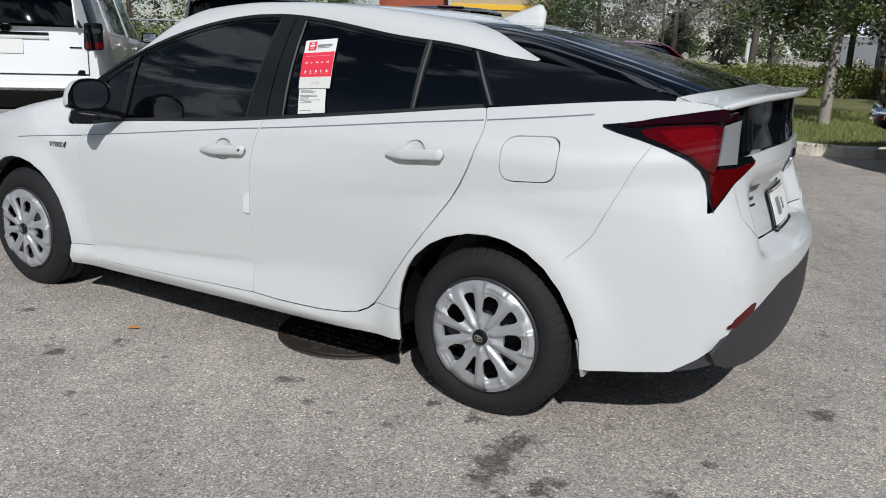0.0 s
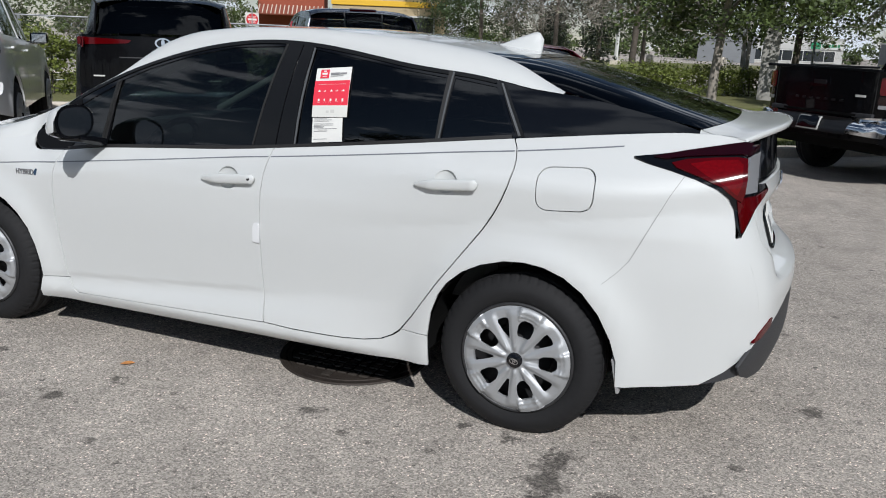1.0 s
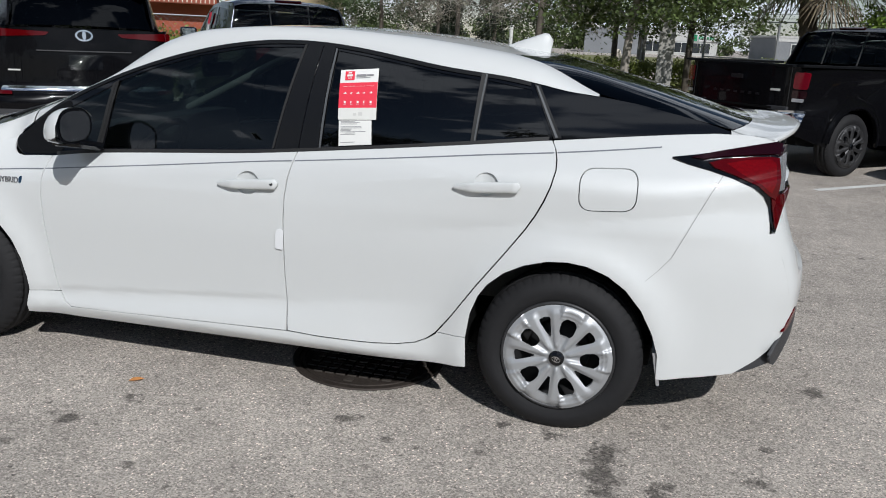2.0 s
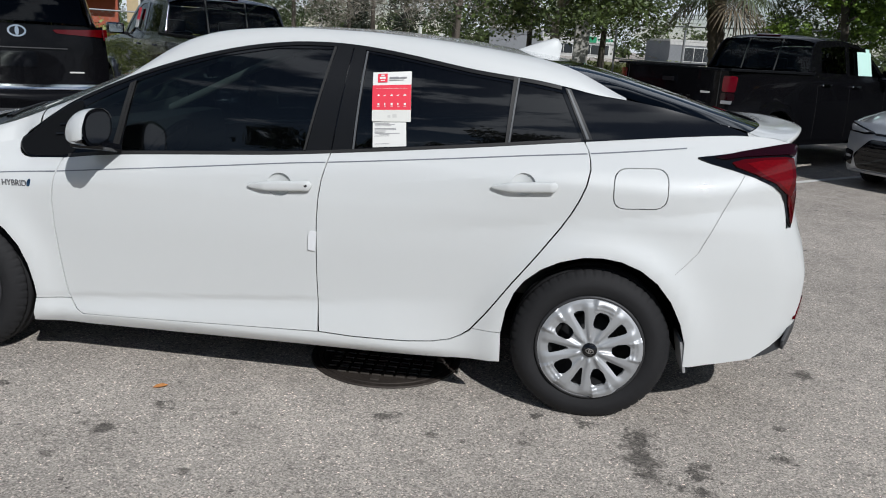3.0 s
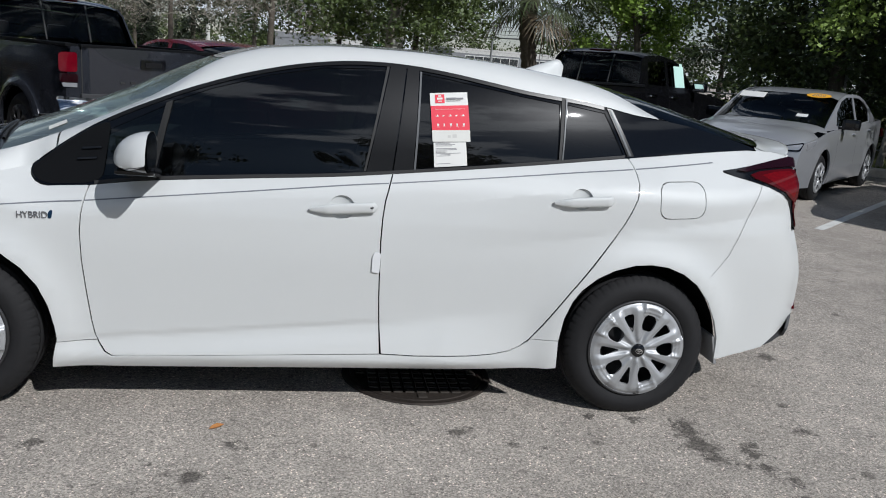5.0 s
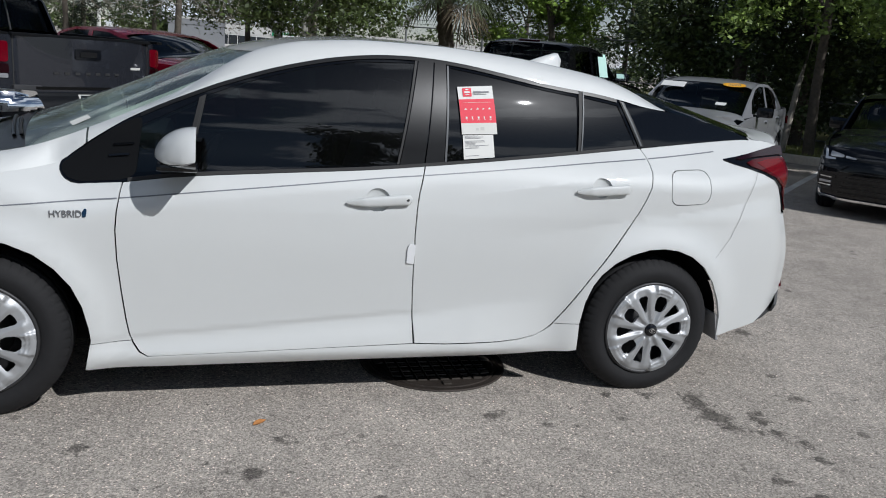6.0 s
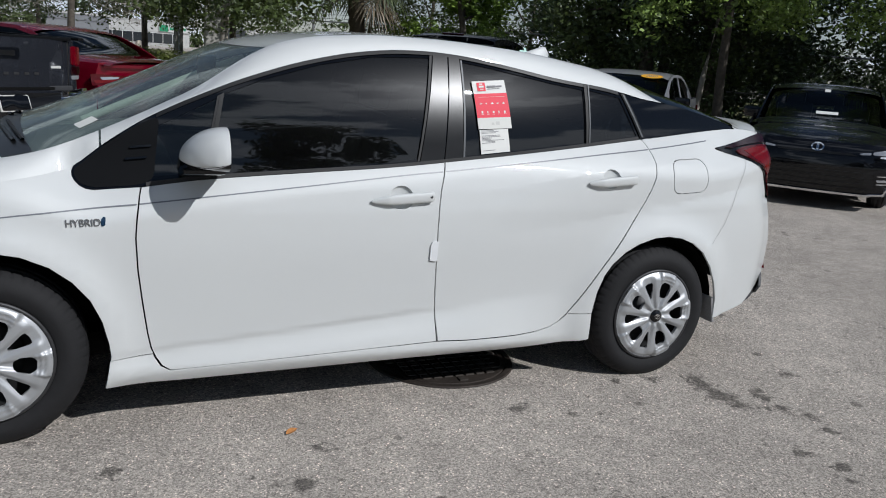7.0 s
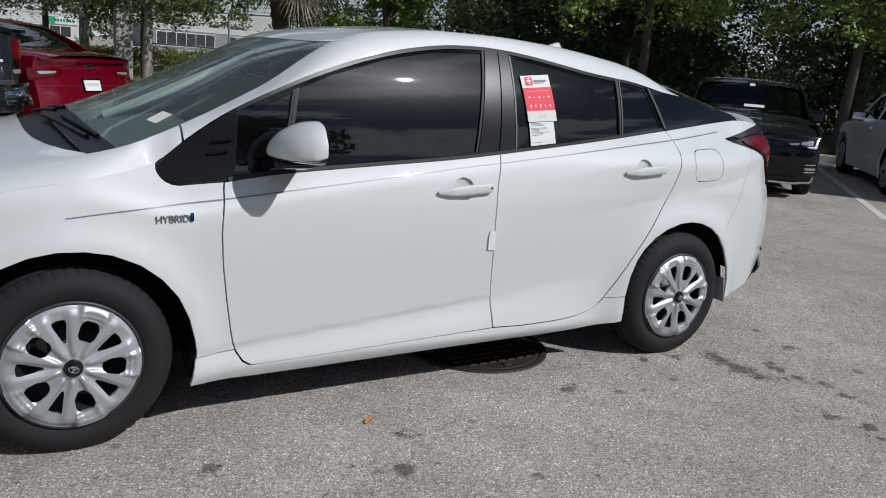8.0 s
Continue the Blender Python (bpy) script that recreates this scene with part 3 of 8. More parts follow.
def hatchback():
    car = thing("hatchback_car", "clean pearl white five-door hybrid hatchback parked on asphalt", "car")
    # flank outlines, front to back
    belt = lambda x: spline(x, BELT)
    gap_f = [(-0.857, 0.876), (-0.863, 0.854), (-0.874, 0.778), (-0.879, 0.712), (-0.874, 0.60), (-0.861, 0.485), (-0.845, 0.367), (-0.834, 0.310), (-0.822, 0.280), (-0.800, 0.246), (-0.772, 0.228), (-0.72, 0.226)]
    gap_m = [(0.271, 0.983), (0.262, 0.946), (0.246, 0.881), (0.238, 0.814), (0.235, 0.723), (0.237, 0.608), (0.241, 0.488), (0.249, 0.364), (0.257, 0.262)]
    gap_r = [(0.398, 0.258), (0.632, 0.262), (0.726, 0.268), (0.796, 0.281), (0.841, 0.303), (0.874, 0.330), (0.926, 0.399), (1.025, 0.546), (1.128, 0.686), (1.192, 0.775), (1.226, 0.831), (1.252, 0.885), (1.272, 0.939), (1.284, 1.000), (1.281, 1.034), (1.271, 1.067), (1.256, 1.091)]
    sill = [(-0.72, 0.226), (-0.512, 0.233), (-0.288, 0.241), (-0.062, 0.249), (0.257, 0.259)]
    G = 0.0027

    def shift(pts, dx, dz=0.0):
        return [(x + dx, z + dz) for x, z in pts]

    def belt_run(a, b, n=14):
        return [(a + (b - a) * i / n, belt(a + (b - a) * i / n)) for i in range(n + 1)]

    door_f = shift(gap_f, G)[:-1] + shift(sill, 0, G)[:-1] + [(0.253, 0.263)] + shift(gap_m, -G)[::-1][1:] + belt_run(0.262, -0.848)
    cup_f, cup_r = ellipse(0.078, 0.849, 0.050, 0.046), ellipse(1.037, 0.930, 0.046, 0.042)
    panel("front_door_panel", door_f, on_side, WHITE, car, "pearl white front door", step=0.018, holes=[cup_f])
    door_r = shift(gap_m, G)[:-1] + [(0.262, 0.264)] + shift(gap_r, -G, G * 0.5) + belt_run(1.245, 0.28)
    panel("rear_door_panel", door_r, on_side, WHITE, car, "pearl white rear door", step=0.022, holes=[cup_r])
    for ring, cx, cz, rr in ((cup_f, 0.078, 0.849, 0.05), (cup_r, 1.037, 0.930, 0.046)):
        bowl = lambda x, z, cx=cx, cz=cz, rr=rr: (x, -side_y(x, z) + 0.016 * max(0.0, 1 - ((x - cx) ** 2 + (z - cz) ** 2) / rr**2) ** 0.6 + 0.002, z)
        panel("handle_cup", [(cx + (x - cx) * 1.02, cz + (z - cz) * 1.02) for x, z in ring], bowl, WHITE, car, "", step=0.012, thick=0)
    for x0, z0, x1, z1 in ((-0.046, 0.838, 0.214, 0.857), (0.918, 0.912, 1.166, 0.932)):
        mid_z = lambda x, x0=x0, z0=z0, x1=x1, z1=z1: z0 + (z1 - z0) * (x - x0) / (x1 - x0)
        rows = []
        for i in range(25):
            u = i / 24
            x = x0 + (x1 - x0) * u
            fat = (min(1.0, u / 0.35) ** 0.6) * (min(1.0, (1 - u) / 0.04) ** 0.5)
            hh, dd = 0.004 + 0.0165 * fat, 0.010 + 0.016 * min(1.0, u / 0.25, (1 - u) / 0.10 + 0.25)
            zc, yb = mid_z(x), -side_y(x, mid_z(x))
            rows.append([(x, yb - dd * 0.5 + 0.5 * dd * (1 if math.sin(a) > 0 else 1) * math.copysign(abs(math.sin(a)) ** 0.7, math.sin(a)) * 0.8 - 0.005, zc + hh * math.copysign(abs(math.cos(a)) ** 0.7, math.cos(a))) for a in [2 * math.pi * k / 14 for k in range(14)]])
        for sgn in (1, -1):
            rr = [[Vector((p[0], sgn * p[1], p[2])) for p in row] for row in rows]
            h = loft("door_handle", rr if sgn < 0 else [r[::-1] for r in rr], WHITE, car, "white pull handle", closed=True)
    panel("door_lock", ellipse(0.192, 0.8525, 0.0065, 0.006, 12), on_side, STEEL, car, "", step=0.1, thick=0.004, off=0.0285, both=False)
    panel("edge_guard", rounded([(0.205, 0.600), (0.236, 0.596), (0.238, 0.676), (0.214, 0.680), (0.206, 0.66)], 0.006), on_side, TAPE, car, "translucent protective edge strip", step=0.05, thick=0.006, off=0.007, both=False)
    # fender, with the front wheel arch
    fa = [(-0.966, 0.284), (-0.964, 0.30), (-0.970, 0.347), (-0.990, 0.43), (-1.025, 0.508), (-1.078, 0.574), (-1.144, 0.627), (-1.228, 0.665), (-1.308, 0.680), (-1.386, 0.681), (-1.462, 0.667), (-1.537, 0.636), (-1.60, 0.59), (-1.66, 0.52), (-1.705, 0.44), (-1.73, 0.36), (-1.735, 0.28), (-1.73, 0.21)]
    nose = [(nose_corner(0.21 + 0.05 * i), 0.21 + 0.05 * i) for i in range(11)]
    rail = [(-2.0, 0.755), (-1.85, 0.80), (-1.6, 0.845), (-1.35, 0.885), (-1.15, 0.915), (-1.068, 0.934)]
    fender = fa + [(-1.9, 0.20)] + nose + rail + [(-1.073, 0.921), (-1.072, 0.908), (-1.064, 0.893), (-1.050, 0.879), (-1.030, 0.869), (-1.005, 0.865), (-0.95, 0.869)] + shift(gap_f, -G)[:8] + [(-0.828, 0.290)]
    panel("fender", fender, on_side, WHITE, car, "pearl white front fender", step=0.045)
    # sill below the doors
    low = [(-0.985, 0.180), (-0.737, 0.176), (-0.29, 0.182), (0.168, 0.190), (0.401, 0.192), (0.756, 0.196), (0.96, 0.205), (1.001, 0.210)]
    ra = [(0.994, 0.29), (0.996, 0.332), (1.009, 0.432), (1.036, 0.508), (1.070, 0.559), (1.130, 0.612), (1.199, 0.648), (1.285, 0.673), (1.36, 0.678), (1.432, 0.669), (1.507, 0.642), (1.574, 0.596), (1.635, 0.525), (1.683, 0.437), (1.710, 0.358), (1.715, 0.263)]
    sill_up = [(-0.828, 0.286), (-0.822 - G, 0.276), (-0.803, 0.241), (-0.774, 0.222)] + shift(sill, 0, 0) + [(0.398, 0.254), (0.632, 0.258), (0.726, 0.264), (0.796, 0.277), (0.841, 0.299), (0.874, 0.324), (0.880, 0.332)]
    panel("sill_panel", low + [(0.998, 0.29), (0.996, 0.332)] + sill_up[::-1] + [(-0.968, 0.281)], on_side, WHITE, car, "", step=0.04)
    # quarter panel with the rear wheel arch and the flank of the bumper
    lamp_low = [(1.685, 1.060), (1.738, 1.046), (1.816, 1.030), (1.899, 1.009), (1.972, 0.981), (2.008, 0.953), (2.028, 0.918), (2.040, 0.87), (2.046, 0.822)]
    lamp_top = [(1.685, 1.066), (1.761, 1.077), (1.839, 1.091), (1.918, 1.107), (1.987, 1.121), (2.035, 1.130)]
    tail_edge = [(tail_corner(z), z) for z in (0.825, 0.80, 0.74, 0.69, 0.64, 0.59, 0.54, 0.49, 0.45)]
    bump_low = [(2.135, 0.405), (2.066, 0.338), (1.99, 0.286), (1.87, 0.270), (1.74, 0.262), (1.715, 0.263)]
    rear_up = [(2.05, 1.140), (1.95, 1.150), (1.86, 1.150)]
    quarter = shift(gap_r, G, -G * 0.5)[5:] + belt_run(1.262, 1.83, 10) + rear_up[::-1] + lamp_top[::-1] + lamp_low + tail_edge + bump_low + ra[::-1][1:-1] + [(0.996, 0.336), (0.885, 0.336)]
    fuel = rounded([(1.375, 1.010), (1.379, 0.866), (1.575, 0.878), (1.573, 1.020)], 0.05, 6)
    fuel_hole = rounded([(1.371, 1.014), (1.375, 0.862), (1.579, 0.874), (1.577, 1.024)], 0.052, 6)
    panel("quarter_panel", quarter, on_side, WHITE, car, "pearl white rear quarter panel", step=0.04, holes=[fuel_hole], turn=round_flank)
    panel("fuel_flap", fuel, on_side, WHITE, car, "", step=0.04, both=False)
    panel("flank_plug", fuel_hole, on_side, WHITE, car, "", step=0.2, thick=0, both=True, off=-0.02)
    # dark lining behind the gaps
    lining = [(-0.99, 0.2), (1.0, 0.215)] + ra[1:9] + [(1.36, 0.70), (1.35, 0.98), (1.33, 1.085)] + belt_run(1.25, -0.95)[1:] + [(-1.0, 0.72)] + [(-1.06, 0.6)] + fa[4:0:-1]
    panel("inner_lining", lining, on_side, VOID, car, "", step=0.12, thick=0, off=-0.022)
    # seam between quarter panel and rear bumper
    seam_line = [(1.636, 0.634), (1.676, 0.672), (1.717, 0.721), (1.772, 0.841), (1.825, 0.955), (1.862, 1.018)]
    seam = [(x + 0.0009, z) for x, z in seam_line] + [(x - 0.0009, z) for x, z in seam_line[::-1]]
    panel("bumper_seam", seam, on_side, GREY_SEAM, car, "", step=0.03, thick=0, off=0.0022)
    # pinstripe
    pin = [(-1.358, 0.779), (-1.221, 0.794), (-1.05, 0.809), (-0.868, 0.825), (-0.711, 0.843), (-0.501, 0.866), (-0.289, 0.889), (-0.075, 0.913), (0.141, 0.937), (0.261, 0.948), (0.494, 0.972), (0.809, 1.006), (1.037, 1.031), (1.267, 1.053), (1.498, 1.078), (1.649, 1.096)]

    def stripe(a, b):
        xs = [a + (b - a) * i / 12 for i in range(13)]
        return [(x, spline(x, pin) - 0.0022) for x in xs] + [(x, spline(x, pin) + 0.0022) for x in xs[::-1]]

    for a, b in ((-1.356, -0.873), (-0.864, 0.257), (0.268, 1.268), (1.280, 1.645)):
        panel("pinstripe", stripe(a, b), on_side, STRIPE, car, "thin grey pinstripe", step=0.08, thick=0, off=0.0008)

    # greenhouse: black surround, panes, pillars
    win_top = [(-1.066, 0.940), (-0.958, 1.025), (-0.852, 1.096), (-0.746, 1.152), (-0.641, 1.2), (-0.536, 1.245), (-0.43, 1.284), (-0.323, 1.319), (-0.215, 1.348), (-0.107, 1.372), (0.025, 1.392), (0.114, 1.4), (0.227, 1.403), (0.317, 1.4), (0.386, 1.395), (0.5, 1.382), (0.686, 1.354), (0.803, 1.336), (0.921, 1.323), (1.04, 1.312), (1.186, 1.289), (1.285, 1.270), (1.403, 1.257)]
    wt_z = lambda x: spline(x, win_top)
    ridge_line = [(1.403, 1.257), (1.55, 1.236), (1.70, 1.205), (1.80, 1.182), (1.854, 1.167), (1.884, 1.157)]

    def dn(x, d):
        return (x, wt_z(x) - d)

    def up(x, d):
        return (x, belt(x) + d)

    surround = [(-1.005, 0.865)] + belt_run(-0.96, 1.83, 30) + [(1.862, 1.150), (1.890, 1.152)] + ridge_line[::-1] + win_top[::-1][1:] + [(-1.073, 0.921), (-1.072, 0.908), (-1.064, 0.893), (-1.050, 0.879), (-1.030, 0.869)]
    panel("window_surround", surround, on_glass, GLOSS_BLACK, car, "gloss black window surround", step=0.06, thick=0.01,
          holes=[[dn(-0.575, 0.030), dn(-0.43, 0.026), dn(-0.215, 0.024), dn(0.0, 0.022), dn(0.235, 0.024), (0.162, 0.992), up(0.05, 0.016), up(-0.302, 0.016), up(-0.62, 0.016)],
                 [dn(-0.83, 0.045), dn(-0.60, 0.036), (-0.655, 0.925), up(-0.815, 0.03)],
                 [dn(0.375, 0.024), dn(0.5, 0.026), dn(0.686, 0.026), dn(0.803, 0.026), dn(0.955, 0.028), (0.948, 1.072), up(0.7, 0.014), (0.362, 1.008)],
                 [(0.99, 1.292), (1.155, 1.268), (1.238, 1.107), (0.972, 1.076)]])
    panel("front_door_window", [dn(-0.580, 0.026), dn(-0.43, 0.022), dn(-0.215, 0.02), dn(0.0, 0.018), dn(0.238, 0.02), (0.164, 0.988), up(0.05, 0.012), up(-0.302, 0.012), up(-0.622, 0.012)], on_glass, GLASS_TINT, car, "tinted front door glass", step=0.08, thick=0.004, off=-0.004)
    panel("quarter_light", [dn(-0.835, 0.04), dn(-0.595, 0.032), (-0.652, 0.921), up(-0.82, 0.026)], on_glass, GLASS_TINT, car, "small tinted triangular pane", step=0.08, thick=0.004, off=-0.004)
    panel("rear_door_window", [dn(0.373, 0.02), dn(0.5, 0.022), dn(0.686, 0.022), dn(0.803, 0.022), dn(0.958, 0.024), (0.950, 1.068), up(0.7, 0.010), (0.360, 1.004)], on_glass, GLASS_DARK, car, "dark privacy glass", step=0.08, thick=0.004, off=-0.004)
    panel("rear_quarter_light", [(0.986, 1.298), (1.160, 1.273), (1.243, 1.104), (0.968, 1.073)], on_glass, GLASS_DARK, car, "dark privacy glass", step=0.08, thick=0.004, off=-0.004)
    # pillar covers, seals and trim strips
    panel("pillar_cover", [dn(0.252, 0.014), dn(0.314, 0.012), (0.268, 0.990), (0.168, 0.979)], on_glass, SATIN_BLACK, car, "satin black pillar cover", step=0.08, thick=0.004, off=0.005)
    panel("pillar_cover", [dn(0.320, 0.012), dn(0.366, 0.014), (0.351, 1.000), (0.274, 0.990)], on_glass, SATIN_BLACK, car, "satin black pillar cover", step=0.08, thick=0.004, off=0.005)
    panel("window_channel", [dn(0.2375, 0.014), dn(0.2475, 0.014), (0.166, 0.985), (0.157, 0.983)], on_glass, SEAL, car, "", step=0.1, thick=0.004, off=0.004)
    panel("window_channel", [dn(0.370, 0.02), dn(0.377, 0.02), (0.362, 1.002), (0.354, 1.001)], on_glass, TRIM_GREY, car, "", step=0.1, thick=0.004, off=0.005)
    panel("window_divider", [(0.962, 1.316), (0.986, 1.311), (0.970, 1.068), (0.950, 1.066)], on_glass, SEAL, car, "", step=0.1, thick=0.006, off=0.006)
    panel("window_divider_trim", [(0.979, 1.312), (0.985, 1.311), (0.968, 1.068), (0.962, 1.067)], on_glass, TRIM_GREY, car, "", step=0.1, thick=0.004, off=0.010)
    panel("window_divider", [dn(-0.594, 0.03), dn(-0.570, 0.028), (-0.628, 0.918), (-0.655, 0.916)], on_glass, SEAL, car, "", step=0.1, thick=0.006, off=0.006)
    panel("window_divider_trim", [dn(-0.586, 0.034), dn(-0.578, 0.034), (-0.638, 0.920), (-0.646, 0.920)], on_glass, SEAL, car, "", step=0.1, thick=0.003, off=0.009)
    panel("door_frame_trim", [(1.163, 1.286), (1.186, 1.282), (1.285, 1.100), (1.256, 1.097)], on_glass, SATIN_BLACK, car, "", step=0.1, thick=0.004, off=0.006)
    panel("door_frame_trim", [(1.170, 1.280), (1.178, 1.279), (1.272, 1.101), (1.262, 1.100)], on_glass, TRIM_GREY, car, "", step=0.1, thick=0.003, off=0.009)
    xs = [-0.84 + 2.08 * i / 40 for i in range(41)]
    panel("belt_moulding", [(x, belt(x) - 0.002) for x in xs] + [(x, belt(x) + 0.011) for x in xs[::-1]], on_glass, SEAL, car, "black belt moulding", step=0.1, thick=0.008, off=0.012)
    xs = [-0.80 + 1.95 * i / 40 for i in range(41)]
    panel("window_top_trim", [dn(x, 0.016) for x in xs] + [dn(x, 0.002) for x in xs[::-1]], on_glass, SATIN_BLACK, car, "", step=0.1, thick=0.004, off=0.005)
    panel("fender_trim", rounded([(-1.066, 0.928), (-1.064, 0.904), (-1.046, 0.882), (-1.008, 0.870), (-0.868, 0.880), (-0.815, 0.90), (-0.79, 1.115), (-0.852, 1.088), (-0.958, 1.017)], 0.03), on_glass, TRIM_BLACK, car, "satin black corner trim", step=0.08, thick=0.004, off=0.003)
    for dz in (0.0, 0.04):
        panel("trim_rib", rounded([(-0.905 + dz * 0.4, 0.962 + dz), (-0.835 + dz * 0.4, 0.970 + dz), (-0.835 + dz * 0.4, 0.977 + dz), (-0.905 + dz * 0.4, 0.969 + dz)], 0.003), on_glass, GLOSS_BLACK, car, "", step=0.1, thick=0.01, off=0.012)

    # roof rails: the white strip between the side windows and the roof
    edge_y = [(-2.0, 0.60), (-1.6, 0.66), (-1.29, 0.700), (-1.1, 0.688), (-0.9, 0.655), (-0.7, 0.615), (-0.5, 0.580), (-0.38, 0.565), (-0.1, 0.560), (0.3, 0.560), (0.7, 0.548), (1.06, 0.520), (1.2, 0.548), (1.3, 0.580), (1.403, 0.606)]

    def strip(name, xs, label, mat=WHITE, both=True):
        rows = []
        for x in xs:
            if x < -1.068:
                z0 = spline(x, rail)
                p0 = Vector((x, -side_y(x, z0), z0))
                slope = spline(x, [(-2.0, 0.75), (-1.5, 0.62), (-1.068, 0.46)])
            else:
                z0 = wt_z(x)
                p0 = Vector((x, -glass_y(x, z0) - 0.004 - 0.012 * smooth(-0.95, -1.068, x), z0))
                slope = spline(x, [(-1.068, 0.46), (-0.7, 0.36)])
            y1 = -spline(x, edge_y)
            p1 = Vector((x, y1, top_z(x, y1)))
            roof_slope = (top_z(x, y1 + 0.02) - top_z(x, y1)) / 0.02
            # meeting point of the two tangents
            den = 1 - roof_slope * slope
            dz = (p1.z + roof_slope * (p0.y - p1.y) - p0.z) / den if abs(den) > 0.05 else (p1.z - p0.z) / 2
            dz = min(max(dz, 0.25 * (p1.z - p0.z)), 1.0 * max(p1.z - p0.z, 0.001))
            c = Vector((x, p0.y + slope * dz, p0.z + dz))
            rows.append([p0 * (1 - u) ** 2 + c * 2 * u * (1 - u) + p1 * u * u for u in [j / 8 for j in range(9)]])
        for s in ((1, -1) if both else (1,)):
            rr = [[Vector((p.x, s * p.y, p.z)) for p in row] for row in rows]
            loft(name, rr if s > 0 else [r[::-1] for r in rr], mat, car, label)

    strip("hood_shoulder", [-2.0 + (2.0 - 0.985) * i / 24 for i in range(25)], "white fender top")
    strip("roof_rail", [-0.978 + (1.403 + 0.978) * i / 60 for i in range(61)], "pearl white roof rail")

    def across(name, x0, x1, mat, label="", nx=24, ny=16, edge=None, thick=True, lift=0.0, front=None, back=None):
        """A sheet over the car's back from edge to edge."""
        rows = []
        for i in range(nx + 1):
            row = []
            for j in range(ny + 1):
                v = 2 * j / ny - 1
                f0 = front(v) if front else x0
                f1 = back(v) if back else x1
                x = f0 + (f1 - f0) * i / nx
                y = v * (edge(x) if edge else spline(x, edge_y))
                row.append((x, y, top_z(x, y) + lift))
            rows.append(row)
        return loft(name, rows, mat, car, label)

    wind_top = lambda v: -0.50 + 0.10 * v * v
    cowl = lambda v: -1.425 + 0.16 * v**4
    across("roof_panel", -0.4, 1.2, WHITE, "pearl white roof", nx=40, front=wind_top, back=lambda v: 1.19 - 0.13 * v**4)
    across("windscreen", -1.29, -0.4, GLASS_WIND, "clear windscreen", nx=20, front=lambda v: -1.34 + 0.06 * v * v, back=lambda v: wind_top(v) - 0.006)
    across("frit_band", -1.33, -1.26, SATIN_BLACK, "black printed band along the windscreen's foot", nx=4, front=lambda v: -1.338 + 0.06 * v * v, back=lambda v: -1.262 + 0.075 * v * v, lift=0.0015)
    across("cowl_panel", -1.42, -1.29, SATIN_BLACK, "black cowl below the windscreen", nx=6, front=cowl, back=lambda v: -1.33 + 0.06 * v * v, lift=-0.014)
    across("hood", -2.05, -1.42, WHITE, "pearl white hood", nx=24, front=lambda v: -2.25 + 0.20 * v * v, back=lambda v: cowl(v) - 0.006)
    glass_low = lambda v: 2.0 - 0.09 * v**4 - 0.02 * v * v
    back_edge = lambda x: spline(x, [(1.06, 0.518), (1.2, 0.546), (1.3, 0.578), (1.403, 0.604), (1.6, 0.602), (1.854, 0.590), (1.90, 0.588)])
    across("rear_glass", 1.19, 2.0, GLASS_BACK, "dark sloping rear glass", nx=30, ny=24, front=lambda v: 1.196 - 0.13 * v**4, back=glass_low, edge=back_edge)
    across("glass_seam", 1.22, 1.226, VOID, "", nx=1, front=lambda v: 1.245 - 0.10 * v**4, back=lambda v: 1.250 - 0.10 * v**4, edge=back_edge, lift=0.001)
    # deck and lip behind the glass
    lip = lambda v: 2.195 - 0.11 * v * v - 0.05 * v**6
    deck_edge = lambda x: spline(x, [(1.80, 0.600), (1.86, 0.592), (1.95, 0.600), (2.05, 0.605)])
    rows = []
    for i in range(13):
        row = []
        for j in range(29):
            v = 2 * j / 28 - 1
            x = glass_low(v) + (lip(v) - glass_low(v)) * i / 12
            y = v * deck_edge(x)
            row.append((x, y, top_z(x, y) + 0.012 * smooth(0.3, 1.0, i / 12)))
        rows.append(row)
    low_row = [(x - 0.004, y, z - 0.018) for x, y, z in rows[-1]]
    under = [(x - 0.06, y * 0.985, z - 0.028) for x, y, z in rows[-1]]
    loft("rear_spoiler", rows + [low_row, under], WHITE, car, "white rear deck and spoiler lip")
    # shoulder between the quarter panel and the deck
    rows = []
    for i in range(15):
        x = 1.885 + (2.05 - 1.885) * i / 14
        z0 = spline(x, [(1.885, 1.150), (1.95, 1.150), (2.05, 1.140)])
        p0 = Vector((x, -side_y(x, z0), z0))
        y1 = -deck_edge(x)
        v = 1.0
        x1 = x + (lip(1) - 2.05) * smooth(1.9, 2.05, x)
        p1 = Vector((x1, y1, top_z(x1, y1) + 0.012 * smooth(1.9, 2.05, x)))
        c = Vector((x, p0.y + 0.035, p1.z + 0.002))
        rows.append([p0 * (1 - u) ** 2 + c * 2 * u * (1 - u) + p1 * u * u for u in [j / 8 for j in range(9)]])
    end = rows[-1]
    rows.append([p + Vector((0.0, 0.0, -0.018)) for p in end])
    for s in (1, -1):
        rr = [[Vector((p.x, s * p.y, p.z)) for p in row] for row in rows]
        loft("deck_shoulder", rr if s > 0 else [r[::-1] for r in rr], WHITE, car)

    # tail: dark upright glass, hatch, bumper, valance
    edge_at = lambda z: side_y(tail_corner(z), z)
    zs = [0.45 + 0.05 * i for i in range(8)]
    left = [(-edge_at(z), z) for z in (0.80, 0.74, 0.69, 0.64, 0.59, 0.54, 0.49, 0.45)]
